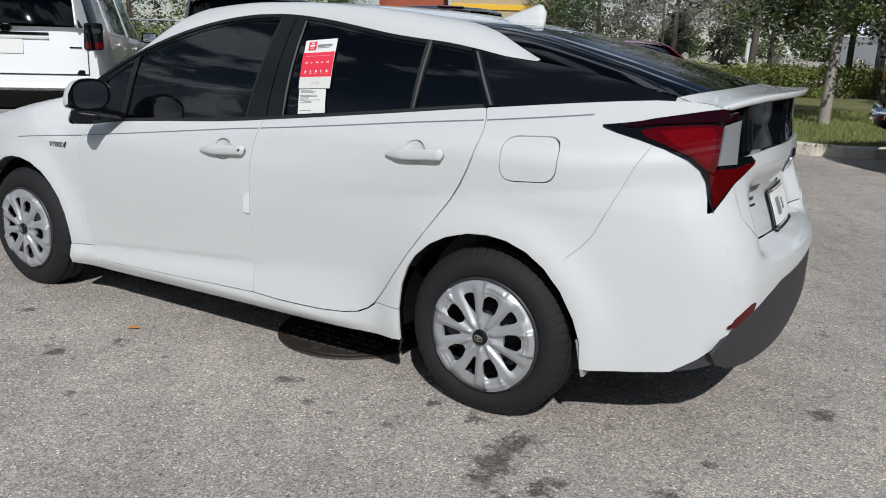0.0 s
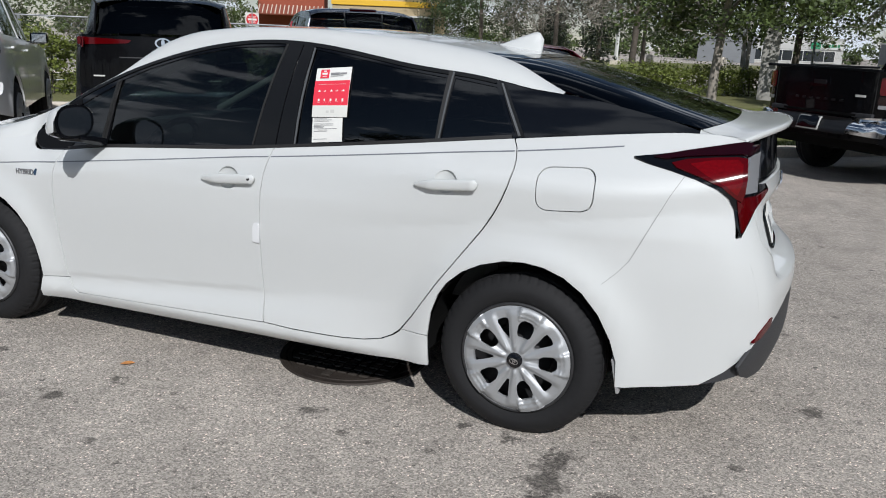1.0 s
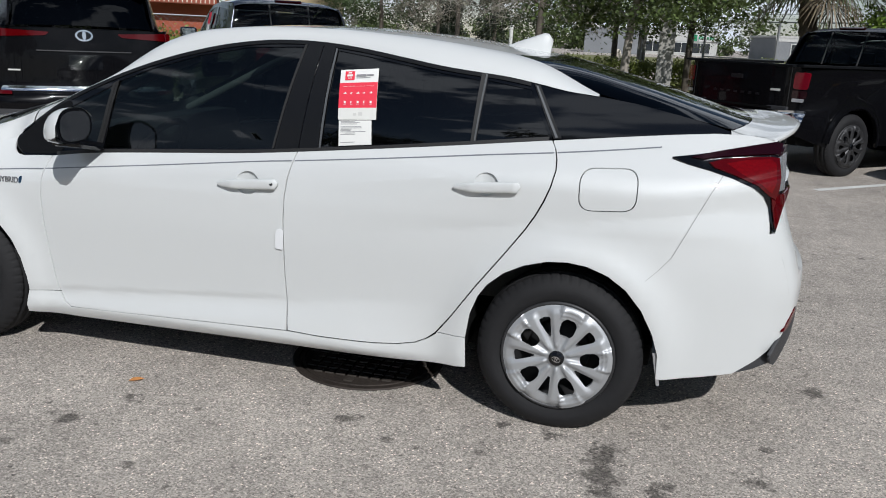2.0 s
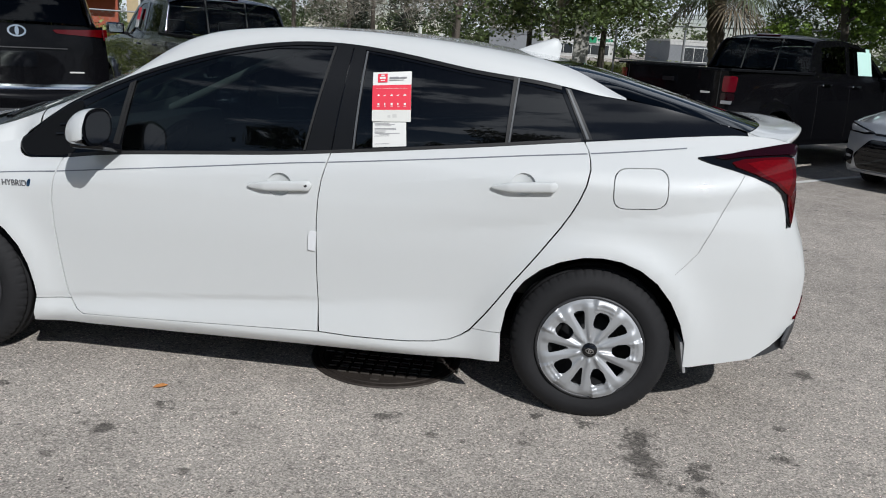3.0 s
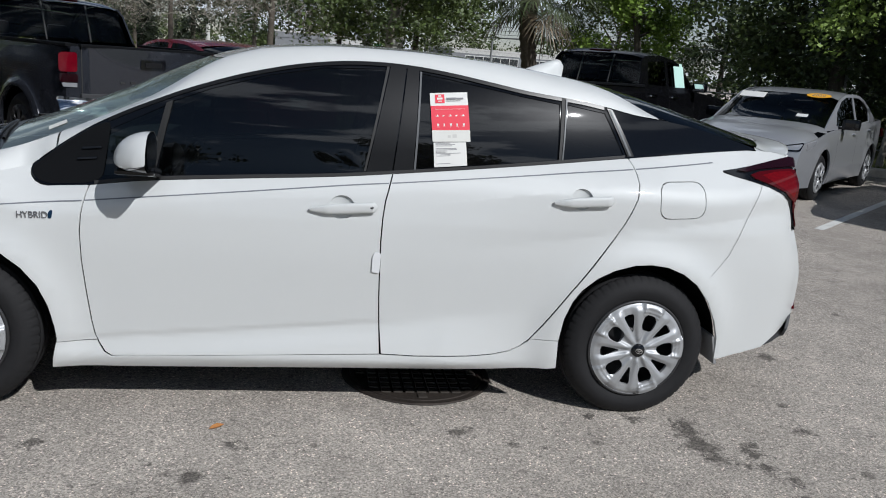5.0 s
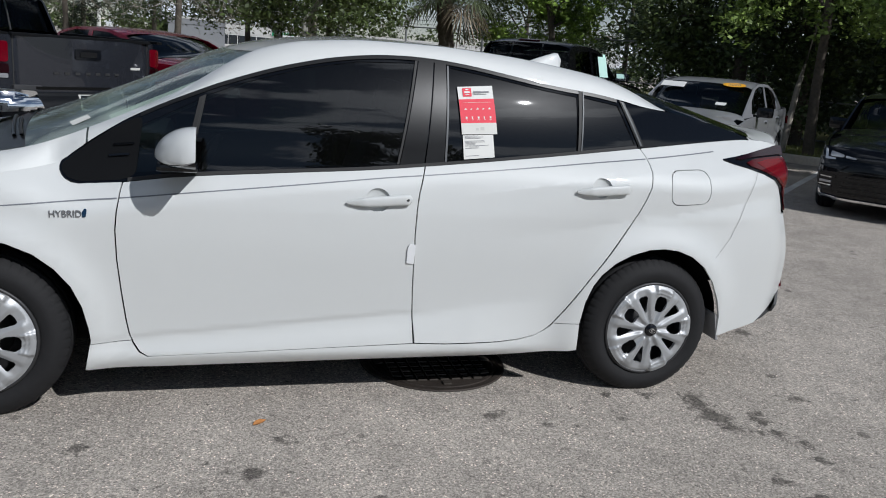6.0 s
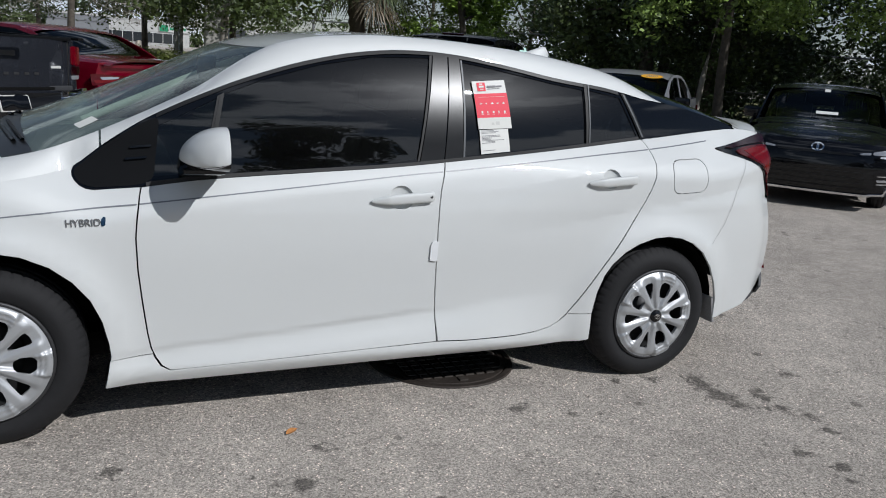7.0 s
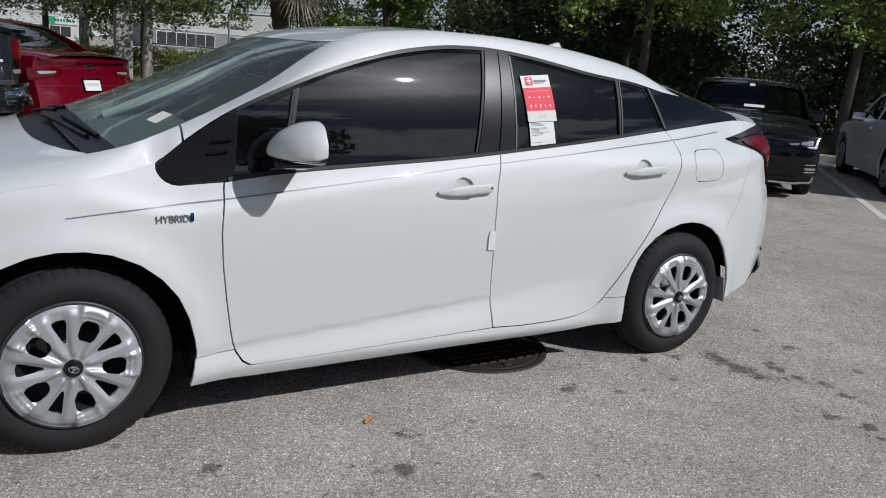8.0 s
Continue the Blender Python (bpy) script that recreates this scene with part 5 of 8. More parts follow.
def sedan_spec(col, **more):
    spec = dict(
        length=4.63, width=1.78, wheelbase=2.70, wheel=0.325, low=0.19, axle=-0.05, paint=col, cabin_mid=0.25, cabin_len=2.5, seats=(-0.05,),
        belt=[(-2.35, 0.68), (-2.1, 0.76), (-1.6, 0.84), (-1.2, 0.90), (-0.6, 0.935), (0.4, 0.97), (1.3, 1.02), (1.7, 1.03), (2.3, 1.02)],
        top=[(-2.33, 0.70), (-2.2, 0.785), (-1.9, 0.865), (-1.5, 0.94), (-1.15, 0.995), (-0.9, 1.09), (-0.35, 1.36), (-0.1, 1.41), (0.3, 1.435), (0.7, 1.42), (1.0, 1.365), (1.4, 1.21), (1.72, 1.085), (1.95, 1.07), (2.2, 1.06), (2.32, 1.03)],
        nose=[(0.15, 0.10), (0.3, 0.02), (0.5, 0.0), (0.64, 0.02), (0.78, 0.08), (0.9, 0.25)], tail=[(0.2, 0.10), (0.35, 0.0), (0.6, 0.02), (0.9, 0.08), (1.05, 0.06)],
        body_ends=(-2.1, 2.15), tail_top=1.03, nose_top=0.785, door_gaps=(-0.78, 0.28, 1.22), handles=(0.1, 1.02), mirror=(-0.62, 0.97),
        cabin=[(-1.22, 0.90), (1.72, 1.02), (1.62, 1.07), (1.35, 1.20), (1.0, 1.335), (0.7, 1.39), (0.3, 1.405), (-0.1, 1.385), (-0.35, 1.335), (-0.9, 1.075)],
        panes=[[(-0.72, 0.965), (0.24, 0.985), (0.26, 1.36), (-0.05, 1.355), (-0.32, 1.30), (-0.6, 1.15)], [(0.32, 0.99), (1.12, 1.03), (1.20, 1.19), (0.98, 1.29), (0.68, 1.35), (0.34, 1.36)]],
        sheets=[("hood", -2.235, -1.17, col), ("windscreen", -1.15, -0.36, CLEAR_WINDOW), ("roof", -0.35, 0.98, col), ("rear_window", 0.98, 1.70, WINDOW), ("boot_lid", 1.70, 2.29, col)],
        details=[
            ("grille", "front", rounded([(-0.46, 0.60), (0.46, 0.60), (0.66, 0.40), (0.60, 0.24), (-0.60, 0.24), (-0.66, 0.40)], 0.04), GLOSS_BLACK, 0.006, False),
            ("upper_slot", "front", rounded([(-0.44, 0.675), (0.44, 0.675), (0.42, 0.650), (-0.42, 0.650)], 0.01), SATIN_BLACK, 0.006, False),
            *[("grille_bar", "front", [(-0.50 - 0.02 * k, 0.53 - 0.06 * k), (0.50 + 0.02 * k, 0.53 - 0.06 * k), (0.50 + 0.02 * k, 0.518 - 0.06 * k), (-0.50 - 0.02 * k, 0.518 - 0.06 * k)], SATIN_BLACK, 0.014, False) for k in range(5)],
            ("bumper_lip", "front", rounded([(-0.66, 0.225), (0.66, 0.225), (0.62, 0.20), (-0.62, 0.20)], 0.01), CHROME if more.get("lip") else col, 0.016, False),
            ("headlamp", "front", rounded([(-0.80, 0.775), (-0.45, 0.69), (-0.42, 0.665), (-0.56, 0.65), (-0.78, 0.665)], 0.02), GLOSS_BLACK, 0.008, True),
            ("headlamp_lens", "front", rounded([(-0.79, 0.755), (-0.60, 0.71), (-0.50, 0.68), (-0.58, 0.668), (-0.76, 0.68)], 0.02), CLEAR_LENS, 0.014, True),
            ("fog_lamp_surround", "front", rounded([(-0.78, 0.46), (-0.66, 0.44), (-0.68, 0.27), (-0.78, 0.30)], 0.02), GLOSS_BLACK, 0.007, True),
            ("fog_lamp", "front", rounded([(-0.76, 0.40), (-0.68, 0.39), (-0.69, 0.36), (-0.76, 0.365)], 0.01), CLEAR_LENS, 0.012, True),
            ("turn_lamp", "flank", rounded([(-2.03, 0.765), (-1.76, 0.80), (-1.82, 0.74), (-2.03, 0.67)], 0.02), CLEAR_LENS, 0.006, True),
            ("tail_lamp", "rear", rounded([(-0.84, 0.90), (-0.84, 0.76), (-0.46, 0.81), (-0.40, 0.885)], 0.02), RED_LENS, 0.008, True),
            ("tail_lamp_red", "rear", rounded([(-0.82, 0.825), (-0.80, 0.785), (-0.50, 0.82), (-0.46, 0.835)], 0.01), BRIGHT_RED_LENS, 0.014, True),
            ("bumper_gap", "rear", [(-0.80, 0.705), (0.80, 0.705), (0.80, 0.70), (-0.80, 0.70)], SEAL, 0.003, False),
            ("tail_lamp_clear", "rear", rounded([(-0.74, 0.865), (-0.72, 0.83), (-0.52, 0.845), (-0.50, 0.87)], 0.01), CLEAR_LENS, 0.014, True),
            ("boot_spoiler", "rear", [(-0.70, 1.02), (0.70, 1.02), (0.72, 0.985), (-0.72, 0.985)], col, 0.04, False),
            ("rear_plate", "rear", rounded([(-0.155, 0.79), (0.155, 0.79), (0.155, 0.635), (-0.155, 0.635)], 0.01), GLOSS_BLACK, 0.012, False),
            ("plate_paper", "rear", [(-0.13, 0.765), (0.13, 0.765), (0.13, 0.645), (-0.13, 0.645)], PAPER, 0.02, False),
            ("plate_bar", "rear", [(-0.10, 0.735), (0.10, 0.735), (0.10, 0.70), (-0.10, 0.70)], GREY_PRINT, 0.026, False),
            ("rear_valance", "rear", rounded([(-0.75, 0.36), (0.75, 0.36), (0.66, 0.24), (-0.66, 0.24)], 0.03), PLASTIC, 0.01, False),
        ],
    )
    if more.pop("lip", False):
        keep = [d for d in spec["details"] if d[0] not in ("headlamp", "headlamp_lens", "fog_lamp_surround", "fog_lamp", "turn_lamp")]
        spec["details"] = keep + [
            ("headlamp", "front", rounded([(-0.81, 0.775), (-0.45, 0.705), (-0.36, 0.67), (-0.50, 0.645), (-0.80, 0.62)], 0.02), GLOSS_BLACK, 0.008, True),
            ("headlamp_lens", "front", rounded([(-0.72, 0.735), (-0.58, 0.705), (-0.58, 0.675), (-0.72, 0.675)], 0.015), CLEAR_LENS, 0.014, True),
            ("headlamp_lens", "front", rounded([(-0.56, 0.70), (-0.44, 0.68), (-0.46, 0.665), (-0.56, 0.672)], 0.01), CLEAR_LENS, 0.014, True),
            ("running_lamp", "front", rounded([(-0.79, 0.755), (-0.765, 0.75), (-0.745, 0.668), (-0.66, 0.663), (-0.66, 0.647), (-0.77, 0.64)], 0.006), LAMP_BLADE, 0.010, True),
            ("bumper_crease", "front", rounded([(-0.80, 0.585), (-0.60, 0.555), (-0.52, 0.60), (-0.50, 0.60), (-0.58, 0.535), (-0.80, 0.565)], 0.006), PAINT_NIGHT, 0.03, True),
            ("fog_lamp_surround", "front", rounded([(-0.81, 0.49), (-0.62, 0.47), (-0.66, 0.31), (-0.80, 0.33)], 0.02), GLOSS_BLACK, 0.007, True),
            *[("fog_lamp", "front", rounded([(-0.79, 0.455 - 0.045 * k), (-0.66, 0.448 - 0.045 * k), (-0.67, (0.425 if k == 1 else 0.438) - 0.045 * k), (-0.79, (0.428 if k == 1 else 0.443) - 0.045 * k)], 0.004), CLEAR_LENS if k == 1 else CHROME, 0.012, True) for k in range(3)],
            ("lip_corner", "front", rounded([(-0.79, 0.30), (-0.775, 0.30), (-0.75, 0.245), (-0.60, 0.232), (-0.60, 0.212), (-0.77, 0.222)], 0.006), CHROME, 0.014, True),
        ]
    spec["details"] = spec["details"] + badge("front", 0.715, 0.07) + badge("rear", 0.93, 0.055)
    spec.update(more)
    return spec


def suv_spec(col, **more):
    H = more.get("height", 1.73)
    spec = dict(
        length=4.93, width=1.93, wheelbase=2.82, wheel=0.38, low=0.27, axle=-0.05, paint=col, cabin_mid=0.7, cabin_len=3.2, seats=(0.1, 1.0), lean=0.30,
        belt=[(-2.5, 0.88), (-2.2, 0.97), (-1.6, 1.07), (-1.1, 1.14), (0.0, 1.19), (1.2, 1.26), (2.0, 1.33), (2.5, 1.35)],
        top=[(-2.48, 0.80), (-2.3, 0.95), (-1.9, 1.05), (-1.2, 1.18), (-0.9, 1.29), (-0.3, H - 0.10), (0.0, H - 0.04), (0.6, H), (1.4, H - 0.01), (2.0, H - 0.05), (2.22, H - 0.09), (2.32, H - 0.22), (2.42, 1.33)],
        nose=[(0.2, 0.12), (0.4, 0.0), (0.8, 0.02), (1.0, 0.15)], tail=[(0.25, 0.10), (0.42, 0.0), (0.62, 0.0), (0.72, 0.06), (1.1, 0.08), (1.35, 0.10)],
        body_ends=(-2.25, 2.28), tail_top=1.335, nose_top=0.90, door_gaps=(-0.85, 0.30, 1.35), handles=(0.1, 1.15), mirror=(-0.70, 1.20),
        cabin=[(-1.25, 1.12), (2.36, 1.34), (2.30, 1.46), (2.16, H - 0.13), (1.4, H - 0.06), (0.6, H - 0.05), (0.0, H - 0.08), (-0.3, H - 0.14), (-0.9, 1.22)],
        panes=[[(-0.75, 1.19), (0.26, 1.23), (0.28, H - 0.13), (0.0, H - 0.13), (-0.28, H - 0.20), (-0.6, 1.30)], [(0.34, 1.24), (1.28, 1.29), (1.30, H - 0.13), (0.36, H - 0.12)], [(1.38, 1.30), (2.08, 1.36), (2.02, H - 0.19), (1.38, H - 0.13)]],
        sheets=[("hood", -2.36, -1.2, col), ("windscreen", -1.18, -0.31, WINDOW), ("roof", -0.3, 2.20, col), ("rear_window", 2.22, 2.415, WINDOW)],
        details=[
            ("tail_lamp", "rear", rounded([(-0.86, 1.312), (-0.86, 1.228), (-0.36, 1.255), (-0.32, 1.29)], 0.02), RED_LENS, 0.010, True),
            ("tail_lamp_wrap", "flank", rounded([(2.05, 1.30), (2.36, 1.315), (2.37, 1.20), (2.12, 1.24)], 0.02), RED_LENS, 0.008, True),
            ("tailgate_moulding", "rear", [(-0.45, 1.112), (0.45, 1.112), (0.45, 1.10), (-0.45, 1.10)], STEEL, 0.014, False),
            ("rear_plate", "rear", rounded([(-0.16, 1.07), (0.16, 1.07), (0.16, 0.92), (-0.16, 0.92)], 0.01), GLOSS_BLACK, 0.010, False),
            ("bumper_step", "rear", rounded([(-0.78, 0.75), (0.78, 0.75), (0.80, 0.69), (-0.80, 0.69)], 0.02), CHROME if more.get("bright_bumper") else col, 0.02, False),
            ("rear_valance", "rear", rounded([(-0.86, 0.52), (0.86, 0.52), (0.80, 0.32), (-0.80, 0.32)], 0.03), PLASTIC, 0.012, False),
            ("tailgate_gap", "rear", [(-0.84, 0.705), (0.84, 0.705), (0.84, 0.695), (-0.84, 0.695)], SEAL, 0.003, False),
            ("headlamp", "front", rounded([(-0.86, 0.88), (-0.50, 0.84), (-0.50, 0.76), (-0.84, 0.76)], 0.02), CLEAR_LENS, 0.01, True),
            ("grille", "front", rounded([(-0.5, 0.85), (0.5, 0.85), (0.6, 0.5), (-0.6, 0.5)], 0.04), SATIN_BLACK, 0.01, False),
        ],
    )
    spec["details"] = spec["details"] + badge("rear", 1.265, 0.085) + [("lettering_bar", "rear", [(-0.72, 0.915), (-0.61, 0.915), (-0.61, 0.90), (-0.72, 0.90)], GREY_PRINT, 0.010, False), ("lettering_bar", "rear", [(0.46, 0.880), (0.60, 0.880), (0.60, 0.865), (0.46, 0.865)], GREY_PRINT, 0.010, False), ("reflector", "rear", rounded([(-0.86, 0.70), (-0.70, 0.69), (-0.70, 0.66), (-0.86, 0.66)], 0.01), RED_LENS, 0.02, True)]
    spec.update(more)
    return spec


def pickup_spec(col, **more):
    H = 1.79
    spec = dict(
        length=5.39, width=1.89, wheelbase=3.24, wheel=0.385, low=0.36, axle=0.02, paint=col, cabin_mid=-0.35, cabin_len=2.0, seats=(-0.35,), square=0.8, lean=0.26, flare=0.035,
        belt=[(-2.7, 1.02), (-2.3, 1.12), (-1.2, 1.22), (0.0, 1.25), (0.72, 1.26), (0.8, 1.27), (2.7, 1.28)],
        top=[(-2.68, 0.95), (-2.5, 1.08), (-2.0, 1.14), (-1.32, 1.25), (-1.1, 1.34), (-0.6, 1.66), (-0.35, 1.75), (0.1, H), (0.5, H - 0.01), (0.66, H - 0.06), (0.72, H - 0.12), (0.82, 1.28)],
        nose=[(0.3, 0.1), (0.5, 0.0), (0.9, 0.02), (1.05, 0.12)], tail=[(0.4, 0.06), (0.52, 0.0), (0.66, 0.0), (0.70, 0.05), (1.1, 0.05), (1.3, 0.05)],
        body_ends=(-2.45, 2.62), tail_top=1.275, nose_top=1.02, low_rear=0.52, door_gaps=(-1.0, -0.05, 0.74), handles=(-0.2, 0.55), mirror=(-0.92, 1.28),
        cabin=[(-1.38, 1.21), (0.84, 1.265), (0.72, H - 0.16), (0.62, H - 0.08), (0.1, H - 0.05), (-0.35, H - 0.09), (-0.6, 1.62), (-1.1, 1.25)],
        panes=[[(-0.95, 1.27), (-0.10, 1.30), (-0.10, H - 0.12), (-0.33, H - 0.14), (-0.56, 1.58), (-0.8, 1.40)], [(-0.02, 1.30), (0.58, 1.31), (0.54, H - 0.16), (-0.02, H - 0.12)]],
        sheets=[("hood", -2.56, -1.34, col), ("windscreen", -1.32, -0.62, WINDOW), ("roof", -0.6, 0.66, col), ("rear_window", 0.67, 0.815, CLEAR_WINDOW)],
        bow=0.04, arch_trim=more.get("arch", col),
        details=[
            ("tail_lamp", "rear", rounded([(-0.92, 1.21), (-0.77, 1.22), (-0.77, 1.03), (-0.92, 1.03)], 0.03), TAIL_RED_LENS, 0.012, True),
            ("tail_lamp_clear", "rear", rounded([(-0.915, 1.015), (-0.77, 1.015), (-0.765, 0.93), (-0.915, 0.93)], 0.02), DARK_RED_LENS, 0.012, True),
            ("reverse_lamp", "rear", rounded([(-0.90, 0.925), (-0.775, 0.925), (-0.775, 0.885), (-0.89, 0.885)], 0.01), CLEAR_LENS, 0.012, True),
            ("tail_lamp_wrap", "flank", rounded([(2.43, 1.21), (2.553, 1.22), (2.553, 1.03), (2.47, 1.03)], 0.03), TAIL_RED_LENS, 0.010, True),
            ("tailgate_gap", "rear", [(-0.735, 1.27), (-0.725, 1.27), (-0.725, 0.80), (-0.735, 0.80)], SEAL, 0.004, True),
            ("tailgate_handle", "rear", rounded([(-0.14, 1.18), (0.14, 1.18), (0.14, 1.08), (-0.14, 1.08)], 0.02), GLOSS_BLACK, 0.012, False),
            ("tailgate_latch", "rear", rounded([(-0.09, 1.155), (0.09, 1.155), (0.09, 1.105), (-0.09, 1.105)], 0.01), SATIN_BLACK, 0.020, False),
            ("rear_bumper", "rear", rounded([(-0.94, 0.80), (-0.56, 0.775), (-0.52, 0.60), (-0.92, 0.58)], 0.03), more.get("bumper", PLASTIC), 0.07, True),
            ("bumper_step", "rear", [(-0.57, 0.76), (0.57, 0.76), (0.52, 0.58), (-0.52, 0.58)], SATIN_BLACK, 0.06, False),
            ("rear_plate", "rear", rounded([(-0.16, 0.745), (0.16, 0.745), (0.16, 0.595), (-0.16, 0.595)], 0.01), GREY_PRINT, 0.075, False),
            ("plate_face", "rear", rounded([(-0.145, 0.73), (0.145, 0.73), (0.145, 0.61), (-0.145, 0.61)], 0.01), GLOSS_BLACK, 0.083, False),
            ("tailgate_shadow_gap", "rear", [(-0.73, 0.812), (0.73, 0.812), (0.73, 0.785), (-0.73, 0.785)], VOID, 0.006, False),
            *[("lettering_bar", "rear", [(-0.36 + 0.11 * k, 0.955), (-0.31 + 0.11 * k, 0.955), (-0.31 + 0.11 * k, 0.930), (-0.36 + 0.11 * k, 0.930)], more.get("letters", SATIN_BLACK), 0.008, False) for k in range(7)],
            ("lettering_bar", "rear", [(0.50, 1.02), (0.62, 1.02), (0.62, 0.995), (0.50, 0.995)], GREY_PRINT, 0.008, False),
            ("headlamp", "front", rounded([(-0.88, 1.0), (-0.5, 0.95), (-0.5, 0.83), (-0.86, 0.83)], 0.02), CLEAR_LENS, 0.01, True),
            ("grille", "front", rounded([(-0.45, 0.98), (0.45, 0.98), (0.55, 0.65), (-0.55, 0.65)], 0.05), SATIN_BLACK, 0.01, False),
        ],
    )
    spec.update(more)
    return spec


BOXY_TAIL = [
    ("tail_lamp", "rear", rounded([(-0.945, 1.39), (-0.77, 1.39), (-0.76, 1.10), (-0.945, 1.10)], 0.03), GLOSS_BLACK, 0.012, True),
    ("tail_lamp_clear", "rear", rounded([(-0.925, 1.33), (-0.79, 1.33), (-0.785, 1.28), (-0.925, 1.28)], 0.02), STEEL, 0.018, True),
    ("tail_lamp_red", "rear", rounded([(-0.935, 1.185), (-0.78, 1.185), (-0.775, 1.115), (-0.935, 1.115)], 0.01), RED_LENS, 0.018, True),
    ("tail_lamp_wrap", "flank", rounded([(2.14, 1.35), (2.33, 1.37), (2.34, 1.09), (2.19, 1.12)], 0.03), GLOSS_BLACK, 0.008, True),
    ("tailgate_moulding", "rear", rounded([(-0.42, 1.225), (0.42, 1.225), (0.42, 1.205), (-0.42, 1.205)], 0.01), GREY_PRINT, 0.02, False),
    ("lettering_bar", "rear", [(-0.34, 1.275), (0.42, 1.275), (0.42, 1.245), (-0.34, 1.245)], GLOSS_BLACK, 0.010, False),
    ("lettering_bar", "rear", [(0.62, 1.13), (0.74, 1.13), (0.74, 1.115), (0.62, 1.115)], GLOSS_BLACK, 0.010, False),
    ("rear_plate", "rear", rounded([(-0.16, 1.20), (0.16, 1.20), (0.16, 1.05), (-0.16, 1.05)], 0.01), PAPER, 0.012, False),
    ("tailgate_gap", "rear", [(-0.80, 0.84), (0.80, 0.84), (0.80, 0.82), (-0.80, 0.82)], SEAL, 0.004, False),
    ("tailgate_gap", "rear", [(-0.80, 1.33), (-0.79, 1.33), (-0.79, 0.84), (-0.80, 0.84)], SEAL, 0.004, True),
    ("rear_bumper", "rear", rounded([(-0.93, 0.82), (0.93, 0.82), (0.92, 0.66), (-0.92, 0.66)], 0.03), PAINT_WHITE, 0.05, False),
    # plain near-black panel across the tail below the bumper
    ("lower_black_panel", "rear", rounded([(-0.84, 0.65), (0.84, 0.65), (0.80, 0.48), (-0.80, 0.48)], 0.03), VOID, 0.02, False),
    *badge("rear", 1.315, 0.065),
]

# the car park's own axes: A runs along the stalls, S across them
STALL = 41.5
EA, ES = Vector((math.cos(radians(STALL)), math.sin(radians(STALL)), 0)), Vector((-math.sin(radians(STALL)), math.cos(radians(STALL)), 0))


def lot(a, s, z=0.0):
    v = EA * a + ES * s
    return (v.x, v.y, z)


row_a, row_b = "cars parked nose-in in front of the hedge", "cars parked in the angled stalls"
# stalls beside the trees
black_sedan = vehicle("sedan_car", "black compact sedan facing out of an angled stall", "car", lot(6.95 + 2.315, -2.15), STALL + 180, sedan_spec(PAINT_NIGHT, mirror_reach=0.07, dark_wheels=True, pillar_paint=GLOSS_BLACK, mirror_paint=GLOSS_BLACK, lip=True), row_b)
silver_sedan = vehicle("sedan_car", "silver compact sedan facing out, yellow sticker on its windscreen", "car", lot(7.7 + 2.315, 0.75), STALL + 180, sedan_spec(PAINT_SILVER, wheel=0.315), row_b)
light_sedan = vehicle("sedan_car", "light silver sedan parked nose-in beside a white line", "car", lot(7.85 + 2.315, -4.95 + 0.10), STALL + 3.5, sedan_spec(PAINT_LIGHT, mirror_reach=0.09), row_b)
black_pickup = vehicle("pickup_truck", "black double-cab pickup truck, price sheet in its window", "truck", lot(6.45 + 2.695, 3.27), STALL, pickup_spec(PAINT_BLACK, bumper=CHROME, handle_paint=CHROME, dark_wheels=True), row_b)
pickup_fittings(black_pickup)
# row in front of the hedge
white_suv = vehicle("sport_utility_vehicle", "white sport utility vehicle with dark windows, parked nose-in", "car", lot(-3.18, 5.3 + 2.41), STALL + 90, suv_spec(PAINT_WHITE, height=1.86, length=4.82, square=0.7, wheel=0.40, low=0.42, details=BOXY_TAIL), row_a)
black_suv = vehicle("sport_utility_vehicle", "black sport utility vehicle with slim red tail lamps", "car", lot(-0.63, 5.35 + 2.465), STALL + 90, suv_spec(PAINT_BLACK, bright_bumper=True, height=1.80, dark_wheels=True), row_a)
grey_pickup = vehicle("pickup_truck", "dark grey double-cab pickup truck with a chrome bumper", "truck", lot(1.96, 4.8 + 2.695), STALL + 90, pickup_spec(PAINT_GREY, bumper=CHROME, dark_wheels=True, letters=STEEL), row_a)
pickup_fittings(grey_pickup)
red_sedan = vehicle("sedan_car", "bright red compact sedan parked nose-in beside a grey pickup", "car", lot(4.50, 5.5 + 2.315), STALL + 90, sedan_spec(PAINT_RED), row_a)


# ---- ground, kerbs, planting ----
def sheet(name, pts, z, mat, label, category, kind="structure"):
    bm = bmesh.new()
    f = bm.faces.new([bm.verts.new((x, y, z)) for x, y in pts])
    if f.normal.z < 0:
        f.normal_flip()
    bmesh.ops.triangulate(bm, faces=bm.faces[:])
    me = bpy.data.meshes.new(name)
    bm.to_mesh(me)
    bm.free()
    me.materials.append(mat)
    return tagged(new(name, me), label, category, kind=kind)


CONCRETE = material("pale_concrete", (0.62, 0.56, 0.47), 0.85, spread=0.12, grain=0.12, scale=25, bump=0.2, bump_scale=90)
GRASS = material("grass_soil", (0.15, 0.15, 0.055), 0.95, spread=0.25, grain=0.3, scale=22, bump=0.6, bump_scale=40)
BLADE = material("grass_blade", (0.17, 0.195, 0.055), 0.7, island=0.35)
LINE_PAINT = material("worn_white_line_paint", (0.62, 0.62, 0.59), 0.8, spread=0.15, grain=0.18, scale=40)
tagged(sheet("ground", [(-400, -400), (400, -400), (400, 400), (-400, 400)], 0.0, ASPHALT, "grey worn asphalt of a car park", "ground"), kind="structure")
